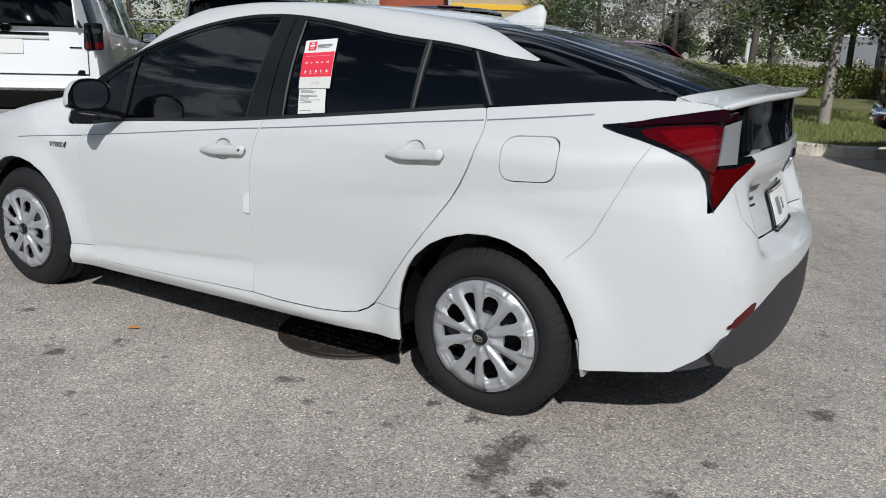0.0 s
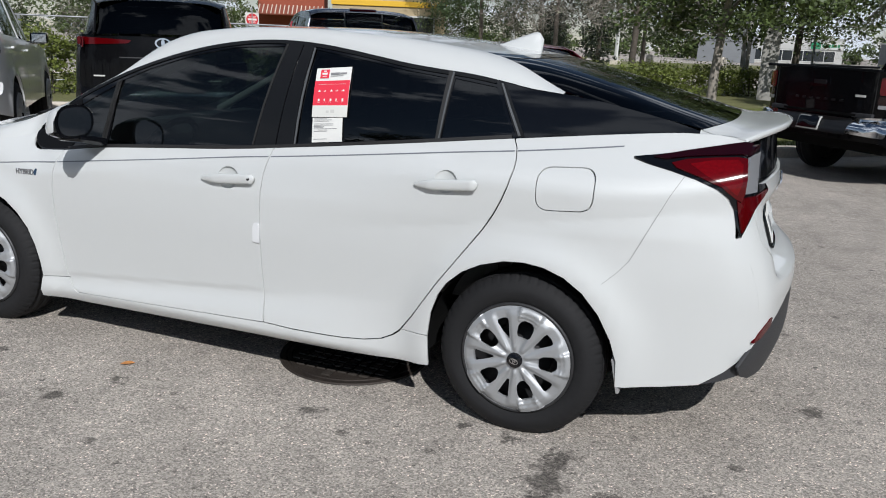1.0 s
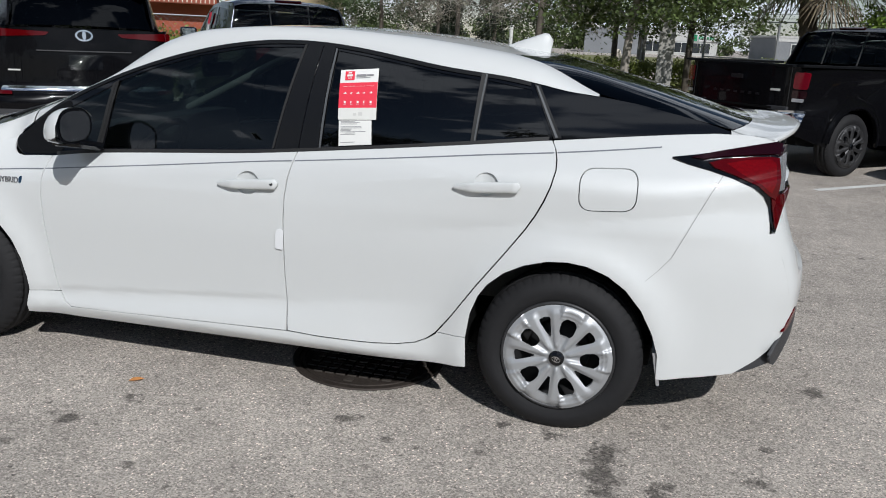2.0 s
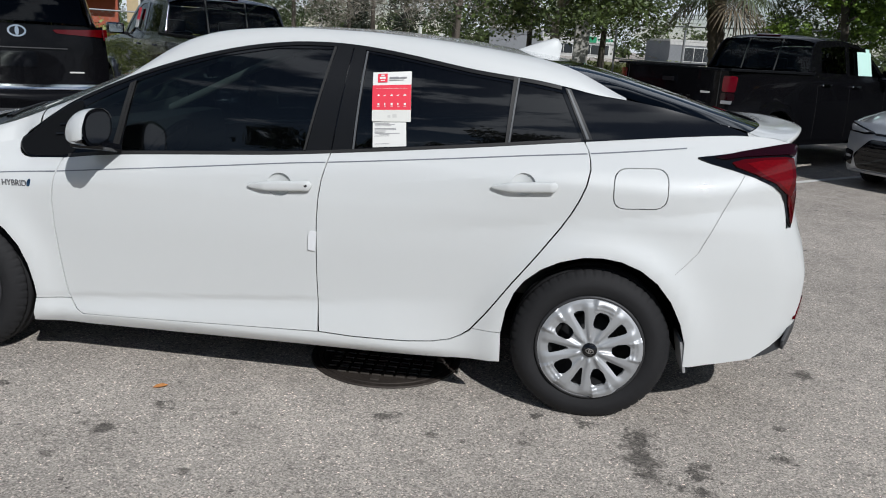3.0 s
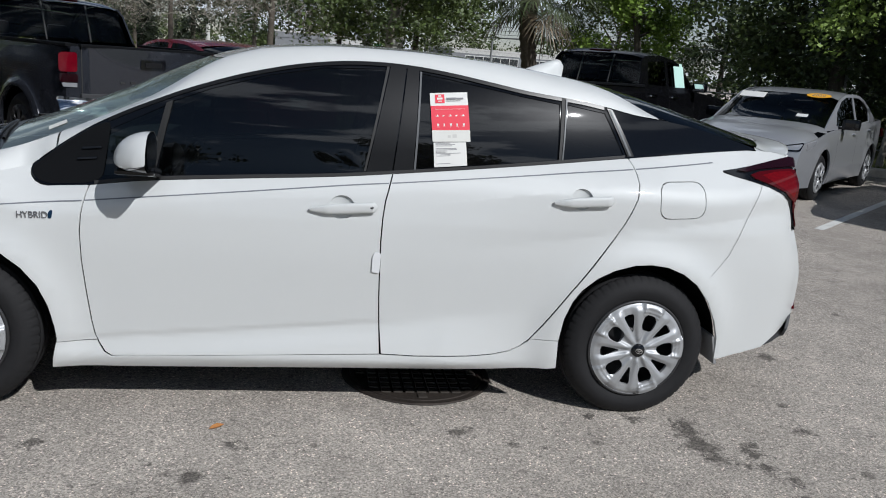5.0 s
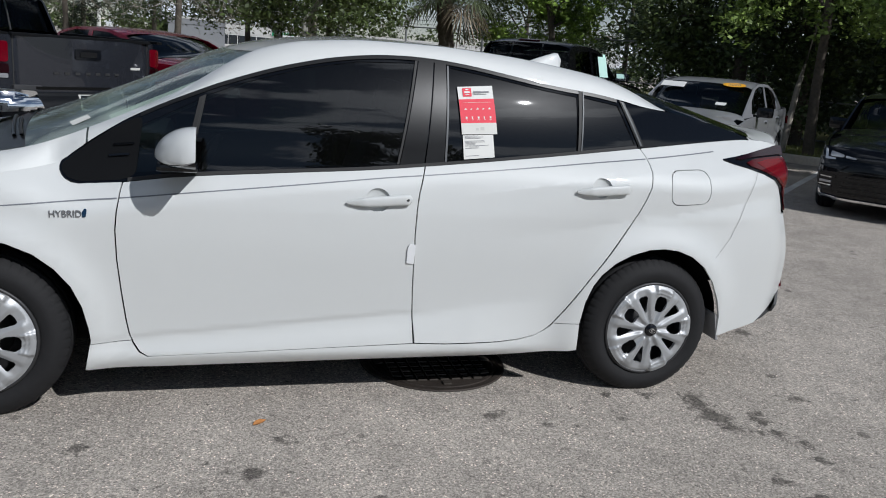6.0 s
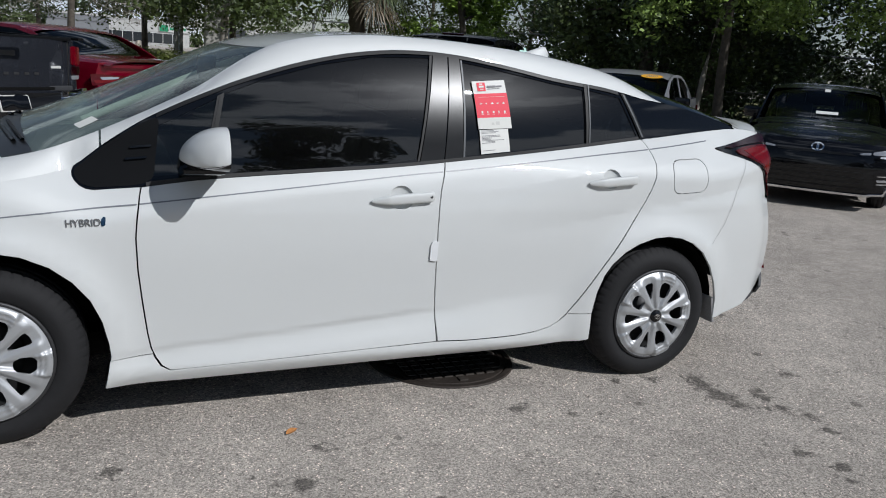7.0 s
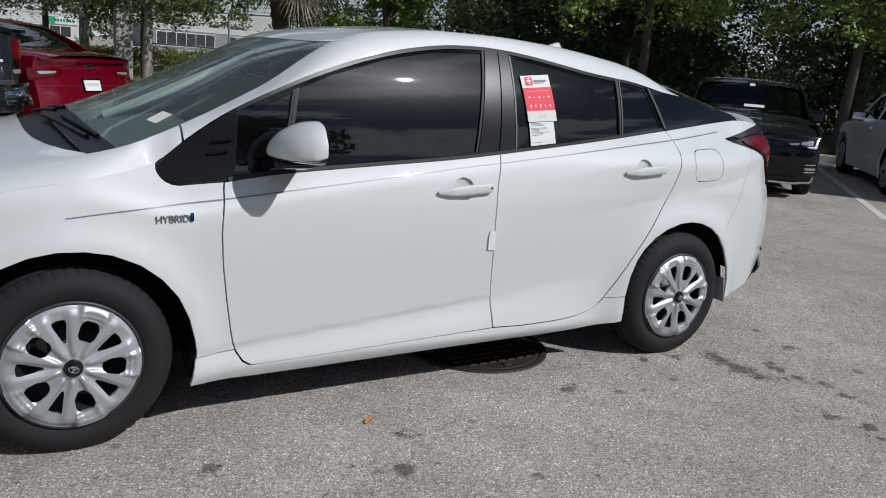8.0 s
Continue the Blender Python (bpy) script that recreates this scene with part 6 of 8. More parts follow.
WHEELS_AT = (((-1.35, -0.755, 0.303), -1, 22), ((1.35, -0.755, 0.303), -1, 15), ((-1.35, 0.755, 0.303), 1, 0), ((1.35, 0.755, 0.303), 1, 20))
for at, side, spin in WHEELS_AT:
    wheel_parts(WHITE_CAR, at, side=side, spin=spin)

# border of the planted ground, in the car park's axes
border = [(-40, 10.9), (6.0, 10.9), (6.25, 10.6)]
border += [(6.3, 10.0), (6.3, 5.9)] + [(7.4 - 1.1 * math.cos(radians(a)), 5.9 - 1.1 * math.sin(radians(a))) for a in (20, 40, 60, 80)] + [(7.8, 4.8), (12.7, 4.8), (13.0, 4.75), (13.2, 4.4), (13.2, -60)]
kerb_xy = [lot(a, s)[:2] for a, s in border]
grass_pts = kerb_xy + [lot(60, -60)[:2], lot(60, 60)[:2], lot(-40, 60)[:2]]
sheet("lawn", grass_pts, 0.13, GRASS, "mown grass beside the car park", "lawn")


def ribbon(name, line, inner, outer, z0, z1, mat, label, category):
    """A raised strip along a line; inner and outer are its offsets to the left."""
    rows = []
    for i, p in enumerate(line):
        a, b = Vector(line[max(i - 1, 0)]), Vector(line[min(i + 1, len(line) - 1)])
        d = (b - a).normalized()
        n = Vector((-d.y, d.x))
        q, r = Vector(p) + n * inner, Vector(p) + n * outer
        m = q.lerp(r, 0.12)
        rows.append([(q.x, q.y, z0), (q.x, q.y, z1 - 0.02), (m.x, m.y, z1), (r.x, r.y, z1), (r.x, r.y, z0)])
    ob = loft(name, rows, mat, None, shade=False)
    return tagged(ob, label, category, kind="structure")


dense = []
for i in range(len(kerb_xy) - 1):
    a, b = Vector(kerb_xy[i]), Vector(kerb_xy[i + 1])
    n = max(1, int((b - a).length / 1.0))
    dense += [tuple(a.lerp(b, j / n)) for j in range(n)]
dense.append(kerb_xy[-1])
ribbon("kerb", dense, 0.0, 0.16, -0.02, 0.15, CONCRETE, "pale concrete kerb", "kerb")


def stall_line(s, a0, a1):
    w = 0.05
    return sheet("parking_line", [lot(a0, s - w)[:2], lot(a1, s - w)[:2], lot(a1, s + w)[:2], lot(a0, s + w)[:2]], 0.004, LINE_PAINT, "worn white parking line on the asphalt", "parking line")


for s in (-9.2, -6.4, -3.65, -0.78, 1.80):
    stall_line(s, 6.3, 13.0)

# grass blades near the kerbs
rng = np.random.default_rng(4)


def blades(name, n, spots, label):
    verts, faces = [], []
    for k in range(n):
        a, s = spots(rng)
        x, y, _ = lot(a, s)
        h, w, t = rng.uniform(0.03, 0.075), rng.uniform(0.004, 0.008), rng.uniform(0, 6.28)
        dx, dy = math.cos(t) * w, math.sin(t) * w
        lx, ly = rng.normal(0, 0.02), rng.normal(0, 0.02)
        b = len(verts)
        verts += [(x - dx, y - dy, 0.125), (x + dx, y + dy, 0.125), (x + lx, y + ly, 0.13 + h)]
        faces.append((b, b + 1, b + 2))
    me = bpy.data.meshes.new(name)
    me.from_pydata(verts, [], faces)
    me.materials.append(BLADE)
    return tagged(new(name, me), label, "grass", kind="stuff")


blades("grass", 26000, lambda r: (r.uniform(6.5, 13), r.uniform(5.0, 11)), "short green grass blades on the lawn")
blades("grass", 14000, lambda r: (r.uniform(13.4, 16), r.uniform(-9, 4.5)), "short green grass blades under the trees")


def leaf_material(name, col):
    return material(name, col, 0.55, island=0.45)


LEAF_DARK = leaf_material("dark_green_leaves", (0.040, 0.066, 0.018))
LEAF_MID = leaf_material("mid_green_leaves", (0.066, 0.094, 0.024))
LEAF_BRIGHT = leaf_material("bright_green_leaves", (0.16, 0.25, 0.035))
LEAF_GREY = leaf_material("grey_green_leaves", (0.135, 0.130, 0.095))
LEAF_HEDGE = leaf_material("hedge_leaves", (0.13, 0.16, 0.030))
LEAF_BLACK = leaf_material("dark_conifer_needles", (0.016, 0.024, 0.012))
LEAF_PALM = leaf_material("palm_fronds", (0.060, 0.078, 0.030))
LEAF_DRY = leaf_material("dry_fronds", (0.13, 0.10, 0.06))
BARK = material("grey_bark", (0.095, 0.08, 0.064), 0.9, spread=0.2, grain=0.25, scale=18, bump=0.7, bump_scale=30)
BARK_PALE = material("pale_bark", (0.30, 0.27, 0.23), 0.9, spread=0.2, grain=0.2, scale=18, bump=0.5, bump_scale=30)


def leaf_cloud(name, centres, radii, n, size, mat, parent, seed, flat=0.0, label=""):
    """Many small folded leaves scattered through clumps."""
    r = np.random.default_rng(seed)
    centres, radii = np.array(centres, float), np.array(radii, float)
    # sprays of leaves on the outside of each clump
    sprays = max(len(centres), n // 20)
    home = r.choice(len(centres), sprays, p=radii**2 / np.sum(radii**2))
    d = r.normal(size=(sprays, 3))
    d /= np.linalg.norm(d, axis=1)[:, None]
    out = radii[home] * (0.30 + 0.75 * r.random(sprays) ** 0.6)
    spots = centres[home] + d * out[:, None] * np.array((1, 1, 0.8))
    wide = radii[home] * r.uniform(0.12, 0.34, sprays)
    pick = r.integers(0, sprays, n)
    p = spots[pick] + r.normal(size=(n, 3)) * wide[pick][:, None] * np.array((1, 1, 0.7))
    d = d[pick]
    u = r.normal(size=(n, 3))
    u[:, 2] *= 0.6
    u /= np.linalg.norm(u, axis=1)[:, None]
    v = np.cross(u, d + r.normal(size=(n, 3)) * 0.6)
    v /= np.linalg.norm(v, axis=1)[:, None] + 1e-9
    ln = size * r.uniform(0.6, 1.3, n)[:, None]
    w = ln * r.uniform(0.22, 0.36, n)[:, None]
    verts = np.stack([p - u * ln * 0.5, p + v * w, p + u * ln * 0.5, p - v * w], 1).reshape(-1, 3)
    faces = np.arange(4 * n).reshape(-1, 4)
    me = bpy.data.meshes.new(name)
    me.vertices.add(4 * n)
    me.vertices.foreach_set("co", verts.ravel())
    me.loops.add(4 * n)
    me.loops.foreach_set("vertex_index", faces.ravel())
    me.polygons.add(n)
    me.polygons.foreach_set("loop_start", np.arange(0, 4 * n, 4))
    me.update(calc_edges=True)
    me.validate()
    me.materials.append(mat)
    ob = new(name, me)
    ob.parent = parent
    if label:
        ob["label"] = label
    return ob


def tree(label, at, height, trunk_r, fork, spread, leaves, size, leaf, bark, seed, lean=(0, 0), group="", low=0.0, twigs=0, skirt=None):
    """A tapered trunk with limbs and a crown of many leaves."""
    r = random.Random(seed)
    t = thing("tree", label, "tree", at, 0, group)
    top = Vector((lean[0], lean[1], height * 0.8))
    f = Vector((lean[0] * fork / height, lean[1] * fork / height, fork))
    pts = [Vector((0, 0, -0.1)), f * 0.5 + Vector((r.uniform(-0.04, 0.04), r.uniform(-0.04, 0.04), 0)), f, f.lerp(top, 0.5) + Vector((r.uniform(-0.2, 0.2), r.uniform(-0.2, 0.2), 0)), top]
    tube("trunk", pts, trunk_r, bark, t, 10, taper=[1.25, 1.0, 0.85, 0.5, 0.2])
    centres, radii = [], []
    n = 9
    for i in range(n):
        a = 2 * math.pi * i / n + r.uniform(-0.3, 0.3)
        h0 = r.uniform(0.0, 0.6)
        b = f.lerp(top, h0)
        reach = spread * r.uniform(0.55, 1.0) * (1 - 0.35 * h0)
        e = b + Vector((math.cos(a) * reach, math.sin(a) * reach, (height - fork) * r.uniform(0.12, 0.42) - low * r.uniform(0, 1)))
        m = b.lerp(e, 0.5) + Vector((0, 0, 0.12 * reach))
        limb = tube("limb", [b, m, e], trunk_r * 0.38, bark, t, 6, taper=[1, 0.7, 0.25])
        for q, k in ((m, 0.55), (e, 0.8), (e + Vector((r.uniform(-1, 1), r.uniform(-1, 1), r.uniform(-0.3, 0.7))) * spread * 0.3, 0.6)):
            centres.append(tuple(q))
            radii.append(spread * 0.42 * k * r.uniform(0.7, 1.25))
    for i in range(5):
        centres.append(tuple(top + Vector((r.uniform(-0.5, 0.5) * spread, r.uniform(-0.5, 0.5) * spread, r.uniform(-0.1, 0.22) * height))))
        radii.append(spread * 0.36 * r.uniform(0.7, 1.2))
    if skirt:
        # low hanging boughs round the trunk
        z0, z1, count = skirt
        for i in range(count):
            a, d = 2.4 * i + r.uniform(-0.3, 0.3), spread * r.uniform(0.25, 1.0)
            centres.append((lean[0] * 0.5 + d * math.cos(a), lean[1] * 0.5 + d * math.sin(a), r.uniform(z0, z1)))
            radii.append(spread * r.uniform(0.16, 0.30))
    leaf_cloud("crown", centres, radii, leaves, size, leaf, t, seed)
    if twigs:
        # fine bare twigs through the crown
        verts, faces = [], []
        for i in range(twigs):
            k = r.randrange(len(centres))
            a = Vector(centres[k]) + Vector((r.gauss(0, 1), r.gauss(0, 1), r.gauss(0, 1))) * radii[k] * 0.45
            b = a + Vector((r.gauss(0, 1), r.gauss(0, 1), r.gauss(0.5, 0.8))).normalized() * r.uniform(0.25, 0.9)
            side = (b - a).cross(Vector((r.uniform(-1, 1), r.uniform(-1, 1), 0.3))).normalized() * 0.010
            up = (b - a).cross(side).normalized() * 0.010
            q = len(verts)
            verts += [a - side, a + side, a + up, b]
            faces += [(q, q + 1, q + 3), (q + 1, q + 2, q + 3), (q + 2, q, q + 3)]
        tagged(mesh_part("twig_growth", verts, faces, BARK_PALE, t, shade=False), "pale bare twigs", kind="stuff")
    return t


def hedge(label, a0, a1, s0, s1, height, leaves, seed, leaf=None):
    h = thing("hedge", label, "hedge", (0, 0, 0.1))
    r = random.Random(seed)
    centres, radii = [], []
    n = max(4, int((abs(a1 - a0) + abs(s1 - s0)) / 0.35))
    for i in range(n):
        u = i / (n - 1)
        x, y, _ = lot(a0 + (a1 - a0) * u, s0 + (s1 - s0) * u)
        for z in (0.25, 0.6, height * 0.82):
            centres.append((x + r.uniform(-0.25, 0.25), y + r.uniform(-0.25, 0.25), min(z, height - 0.15) + r.uniform(-0.1, 0.1)))
            radii.append(r.uniform(0.28, 0.42))
        if i % 2 == 0:
            tube("stem", [(x, y, -0.1), (x + r.uniform(-0.1, 0.1), y, height * 0.4), (x + r.uniform(-0.3, 0.3), y + r.uniform(-0.2, 0.2), height * 0.8)], 0.02, BARK, h, 5)
    leaf_cloud("foliage", centres, radii, leaves, 0.075, leaf or LEAF_HEDGE, h, seed)
    return h


hedge("clipped yellow-green hedge along the lawn", 7.5, 30, 15.5, 15.5, 0.78, 62000, 3)
hedge("clipped yellow-green hedge in front of the parked cars", -14, 6, 13.2, 13.2, 1.15, 74000, 5)

woods = "trees behind the angled stalls"
spots = [(15.8, 1.6, 3.6, 0), (16.2, 0.4, 7.5, 1), (15.8, -4.7, 7.0, 2), (17.0, -7.0, 8.0, 3), (16.4, -8.4, 7.2, 4), (16.8, -10.5, 8.5, 5), (19.5, 1.9, 9.0, 7), (20.0, -5.2, 9.5, 8), (20.0, -8.0, 9.5, 9), (20.5, -13, 9.5, 10), (23.5, 1.2, 10, 11), (24, -6, 10, 12), (24, -12, 10, 13)]
for a, s, h, k in spots:
    tree("dense dark green broadleaf tree with drooping limbs", lot(a, s, 0.12), h + 2.0, 0.16, 2.2, 2.5 if k < 7 else 3.2, 24000 if k < 7 else 9000, 0.115, LEAF_DARK if k % 4 else LEAF_MID, BARK, 40 + k, (0.3 * math.sin(k), 0.3 * math.cos(k * 2)), woods, low=1.5, skirt=(0.7, 3.4, 26))
tree("leafy bright green tree beside the palm", (7.8, 15.6, 0.12), 5.6, 0.10, 2.0, 1.6, 18000, 0.10, LEAF_BRIGHT, BARK, 71, (0.1, 0.2), low=0.5, skirt=(1.9, 3.0, 12))
tree("slender pale-trunked tree leaning by the silver sedan", lot(13.9, 0.2, 0.12), 5.2, 0.055, 2.6, 1.3, 2200, 0.18, LEAF_MID, BARK_PALE, 72, (0.9, 0.3))
# brighter leaf green: sunlight on these low limbs is put into the colour
LEAF_LIT = leaf_material("sunlit_green_leaves", (0.15, 0.22, 0.04))
for a, s, k in ((13.9, -0.3, 0), (13.7, -4.1, 1), (13.8, -6.6, 2)):
    tree("leafy tree with overhanging limbs, leaves coloured as if sunlit", lot(a, s, 0.12), 5.6, 0.09, 2.5, 1.7, 12000, 0.10, LEAF_LIT, BARK, 76 + k, (-1.3, -1.15), woods, low=1.3, skirt=(2.2, 3.2, 14))
# trees on the lawn and beyond
mid = "trees on and beyond the lawn"
tree("young broadleaf tree with a pale trunk on the lawn", lot(8.9, 8.2, 0.12), 5.0, 0.085, 1.7, 2.1, 20000, 0.095, LEAF_MID, BARK_PALE, 80, (0.15, 0.1), mid, skirt=(1.75, 2.6, 16))
for i, (x, y, h, leaf) in enumerate([(2.9, 21.5, 6.0, LEAF_MID), (-1.5, 20.5, 6.5, LEAF_GREY), (0.6, 25, 7.5, LEAF_MID), (-5.5, 27, 7.5, LEAF_GREY), (-9.5, 30, 9.0, LEAF_DARK), (-3.0, 33, 9.0, LEAF_DARK), (-9.5, 40, 7.5, LEAF_GREY), (-30, 30, 7.0, LEAF_MID), (-23, 17, 7.0, LEAF_MID), (-15, 38, 10, LEAF_MID), (-24, 30, 9, LEAF_MID), (11.5, 27, 8, LEAF_MID), (-30, 20, 9, LEAF_MID), (14.5, 24, 8, LEAF_DARK)]):
    tree("open broadleaf tree with grey bark beyond the car park", (x, y, 0.12), h * 1.25, 0.10, 2.1, 2.8, 5200 if leaf is LEAF_GREY else 19000, 0.115, leaf, BARK, 90 + i, (0.3 * math.sin(i * 3), 0.2), mid, low=1.6, twigs=2200 if leaf is LEAF_GREY else 400, skirt=(1.9, 3.6, 18))


BARK_PALM = material("dark_palm_bark", (0.075, 0.060, 0.048), 0.95, spread=0.25, grain=0.3, scale=18, bump=0.9, bump_scale=30)


def palm(label, at, height, seed):
    """A stocky trunk ringed with old leaf bases under a head of fan fronds."""
    r = random.Random(seed)
    t = thing("palm_tree", label, "palm")
    t.matrix_basis = pose(*at)
    n = 30
    tube("trunk", [(0.10 * math.sin(i * 0.2), 0, height * i / n - 0.05) for i in range(n + 1)], 0.18, BARK_PALM, t, 12, taper=[1.0 + (0.20 if i % 2 else 0.0) + 0.25 * max(0, 1 - i / 5) + 0.3 * max(0, (i - 22) / 8) for i in range(n + 1)])
    for i in range(40):
        a = 2 * math.pi * (i * 0.381966) + r.uniform(-0.1, 0.1)
        rise = 1.25 - 2.15 * (i / 40) + r.uniform(-0.12, 0.12)
        d = Vector((math.cos(a), math.sin(a), 0))
        side = Vector((-d.y, d.x, 0))
        base = Vector((0.0, 0, height - 0.1)) + d * 0.12
        reach = r.uniform(0.6, 1.0)
        out = d * math.cos(rise) + Vector((0, 0, math.sin(rise)))
        hub = base + out * reach + Vector((0, 0, -0.06))
        fall = Vector((0, 0, -1))
        verts, faces = [], []
        for k in range(2):
            q = side * 0.014 * (1 if k else -1)
            verts.append(base + q)
        verts += [hub + side * 0.012, hub - side * 0.012]
        faces.append((0, 1, 2, 3))
        blades_n = 26
        for k in range(blades_n):
            th = radians(-125 + 250 * k / (blades_n - 1)) + r.uniform(-0.04, 0.04)
            ray_dir = (out * math.cos(th) + side * math.sin(th)).normalized()
            ln = r.uniform(0.68, 0.92) * (1 - 0.25 * abs(th) / 2.2)
            across = ray_dir.cross(out.cross(side)).normalized()
            mid_p = hub + ray_dir * ln * 0.55 + fall * ln * 0.06
            tip = hub + ray_dir * ln + fall * ln * r.uniform(0.25, 0.55)
            b = len(verts)
            verts += [hub, mid_p - across * 0.022, tip, mid_p + across * 0.022]
            faces.append((b, b + 1, b + 2, b + 3))
        mesh_part("frond", verts, faces, LEAF_DRY if i > 35 else LEAF_PALM, t, shade=False)
    return t


palm("stocky palm tree with drooping fan fronds", (5.08, 15.9, 0.12), 3.22, 5)
palm("stocky palm tree with drooping fan fronds among trees", lot(17.0, -6.2, 0.12), 4.2, 6)


def conifer(label, at, height, width, seed):
    """A dark column of needles round a straight trunk."""
    r = random.Random(seed)
    t = thing("conifer_tree", label, "tree", at, 0, "dark conifers beyond the road")
    tube("trunk", [(0, 0, -0.1), (0, 0, height * 0.5), (0, 0, height * 0.95)], 0.13, BARK, t, 8, taper=[1.2, 0.8, 0.2])
    cs, rs = [], []
    for i in range(30):
        z = 0.5 + (height - 0.7) * i / 29
        k = width * (0.55 + 0.45 * math.sin(math.pi * min(1, 0.25 + 0.75 * i / 29)))
        a = i * 2.4
        cs.append((0.55 * k * math.cos(a) * r.uniform(0.5, 1), 0.55 * k * math.sin(a) * r.uniform(0.5, 1), z))
        rs.append(k * r.uniform(0.35, 0.6))
    leaf_cloud("crown", cs, rs, 7000, 0.16, LEAF_BLACK, t, seed)


conifer("dark columnar conifer beyond the road", (-7.9, 48.5, 0.12), 7.5, 1.35, 61)
conifer("dark bushy conifer beyond the road", (-10.4, 46.0, 0.12), 3.8, 1.2, 62)


# ---- the white car's fittings ----
MIRROR_HALF = [(0, 0.048), (0.12, 0.062), (0.35, 0.072), (0.6, 0.073), (0.82, 0.067), (0.95, 0.053), (1.0, 0.040)]
MIRROR_DEEP = [(0, 0.130), (0.12, 0.142), (0.4, 0.134), (0.7, 0.112), (0.9, 0.080), (1.0, 0.052)]


def hero_fittings(car):
    # underside and wheel wells
    part("underbody", box_bm((3.66, 1.20, 0.10), (-0.13, 0, 0.255), 0.03), VOID, car)
    part("boot_floor", box_bm((0.9, 1.2, 0.35), (1.60, 0, 0.62), 0.05), VOID, car)
    for ax in (-1.35, 1.35):
        for s in (-1, 1):
            rows = []
            for i in range(25):
                a = radians(-8 + 196 * i / 24)
                c, q = math.cos(a), math.sin(a)
                r = 0.372
                rows.append([(ax + r * c, s * 0.80, 0.303 + r * q), (ax + r * c, s * 0.50, 0.303 + r * q), (ax, s * 0.48, 0.303)])
            loft("wheel_well", rows, VOID, car, "black wheel well liner", shade=False)
    for s in (-1, 1):
        part("mud_flap", box_bm((0.012, 0.16, 0.13), (1.712, s * 0.76, 0.30), 0.003, pose(0, 0, 0, 0, -12)), FELT, car, "grey felt liner edge")
    # nose
    zs = [0.21 + 0.05 * i for i in range(11)]
    yf = lambda z: side_y(nose_corner(z), z)
    panel("front_bumper", [(-yf(z), z) for z in zs[::-1]] + [(yf(z), z) for z in zs], on_nose, WHITE, car, "pearl white front bumper", step=0.06, both=False)
    # header that closes the nose under the hood's front edge
    rows = []
    for i in range(9):
        row = []
        for j in range(33):
            y = (j / 16 - 1) * (yf(0.71) - 0.004 - 0.03 * i / 8)
            x = nose_x(y, 0.71)
            x += (-1.92 - x) * i / 8
            row.append((x, y, max(0.708, top_z(x, y) - 0.006) if i else 0.708))
        rows.append(row)
    loft("nose_header", rows, WHITE, car, "pearl white panel between the bumper and the hood")
    panel("lower_grille", rounded([(-0.55, 0.42), (0.55, 0.42), (0.45, 0.25), (-0.45, 0.25)], 0.05), on_nose, SATIN_BLACK, car, "black lower grille", step=0.08, both=False, off=0.006)
    panel("upper_grille", rounded([(-0.45, 0.60), (0.45, 0.60), (0.40, 0.56), (-0.40, 0.56)], 0.015), on_nose, SATIN_BLACK, car, "", step=0.08, both=False, off=0.006)
    panel("front_badge", ellipse(0, 0.655, 0.06, 0.042), on_nose, CHROME, car, "", step=0.08, both=False, off=0.008)
    for nm, poly, mat, off in (("headlamp", [(-1.98, 0.735), (-2.04, 0.62), (-2.0, 0.55), (-1.90, 0.60), (-1.72, 0.78), (-1.78, 0.80)], CLEAR_LENS, 0.005), ("turn_lamp", [(-2.05, 0.46), (-2.06, 0.38), (-2.0, 0.40), (-1.96, 0.48)], GLOSS_BLACK, 0.005)):
        panel(nm, rounded(poly, 0.02), on_side, mat, car, "", step=0.08, off=off)

    # door mirrors
    for s in (1, -1):
        mirror = new("door_mirror")
        mirror.parent = car
        mirror["label"] = "white door mirror with a black foot"

        def shell(name, lo, hi, mat, grow=0.0, label=""):
            """A band of the mirror's housing between two heights, 0 at its foot and 1 at its top."""
            rows = []
            for i in range(15):
                q = min(1.0, i / 12)
                end = (1.0, 0.72, 0.05)[max(0, i - 12)]
                y = -0.842 - 0.205 * q - (0.0, 0.010, 0.013)[max(0, i - 12)]
                half = end * spline(q, MIRROR_HALF)
                deep = end * spline(q, MIRROR_DEEP)
                zc = 0.996 + 0.006 * q + 0.004 * (1 - (2 * q - 1) ** 2)
                row = []
                for j in range(15):
                    a = math.pi * (lo + (hi - lo) * j / 14) - math.pi / 2
                    row.append(Vector((-0.600 - (deep + grow) * abs(math.cos(a)) ** 1.0, s * y, zc + (half + grow) * (1.45 * math.sin(a) ** 1.0 if a > 0 else -0.50 * (-math.sin(a)) ** 0.6))))
                rows.append(row)
            return loft(name, rows if s > 0 else [r[::-1] for r in rows], mat, mirror, label)

        shell("mirror_cap", 0.36, 1.0, WHITE, 0.0, "white mirror cap")
        shell("mirror_base", 0.0, 0.36, GLOSS_BLACK, -0.002, "black mirror underside")
        shell("turn_signal", 0.26, 0.33, CLEAR_LENS, 0.001, "clear turn signal strip")

        def face(name, k, x, mat, label=""):
            ring = []
            for i in range(24):
                a = 2 * math.pi * i / 24
                q = 0.50 + 0.485 * k * math.copysign(abs(math.cos(a)) ** 0.55, math.cos(a))
                half = spline(min(max(q, 0.0), 1.0), MIRROR_HALF)
                ring.append(Vector((x, s * (-0.842 - 0.210 * q), 1.036 + 0.95 * k * half * math.copysign(abs(math.sin(a)) ** 0.7, math.sin(a)))))
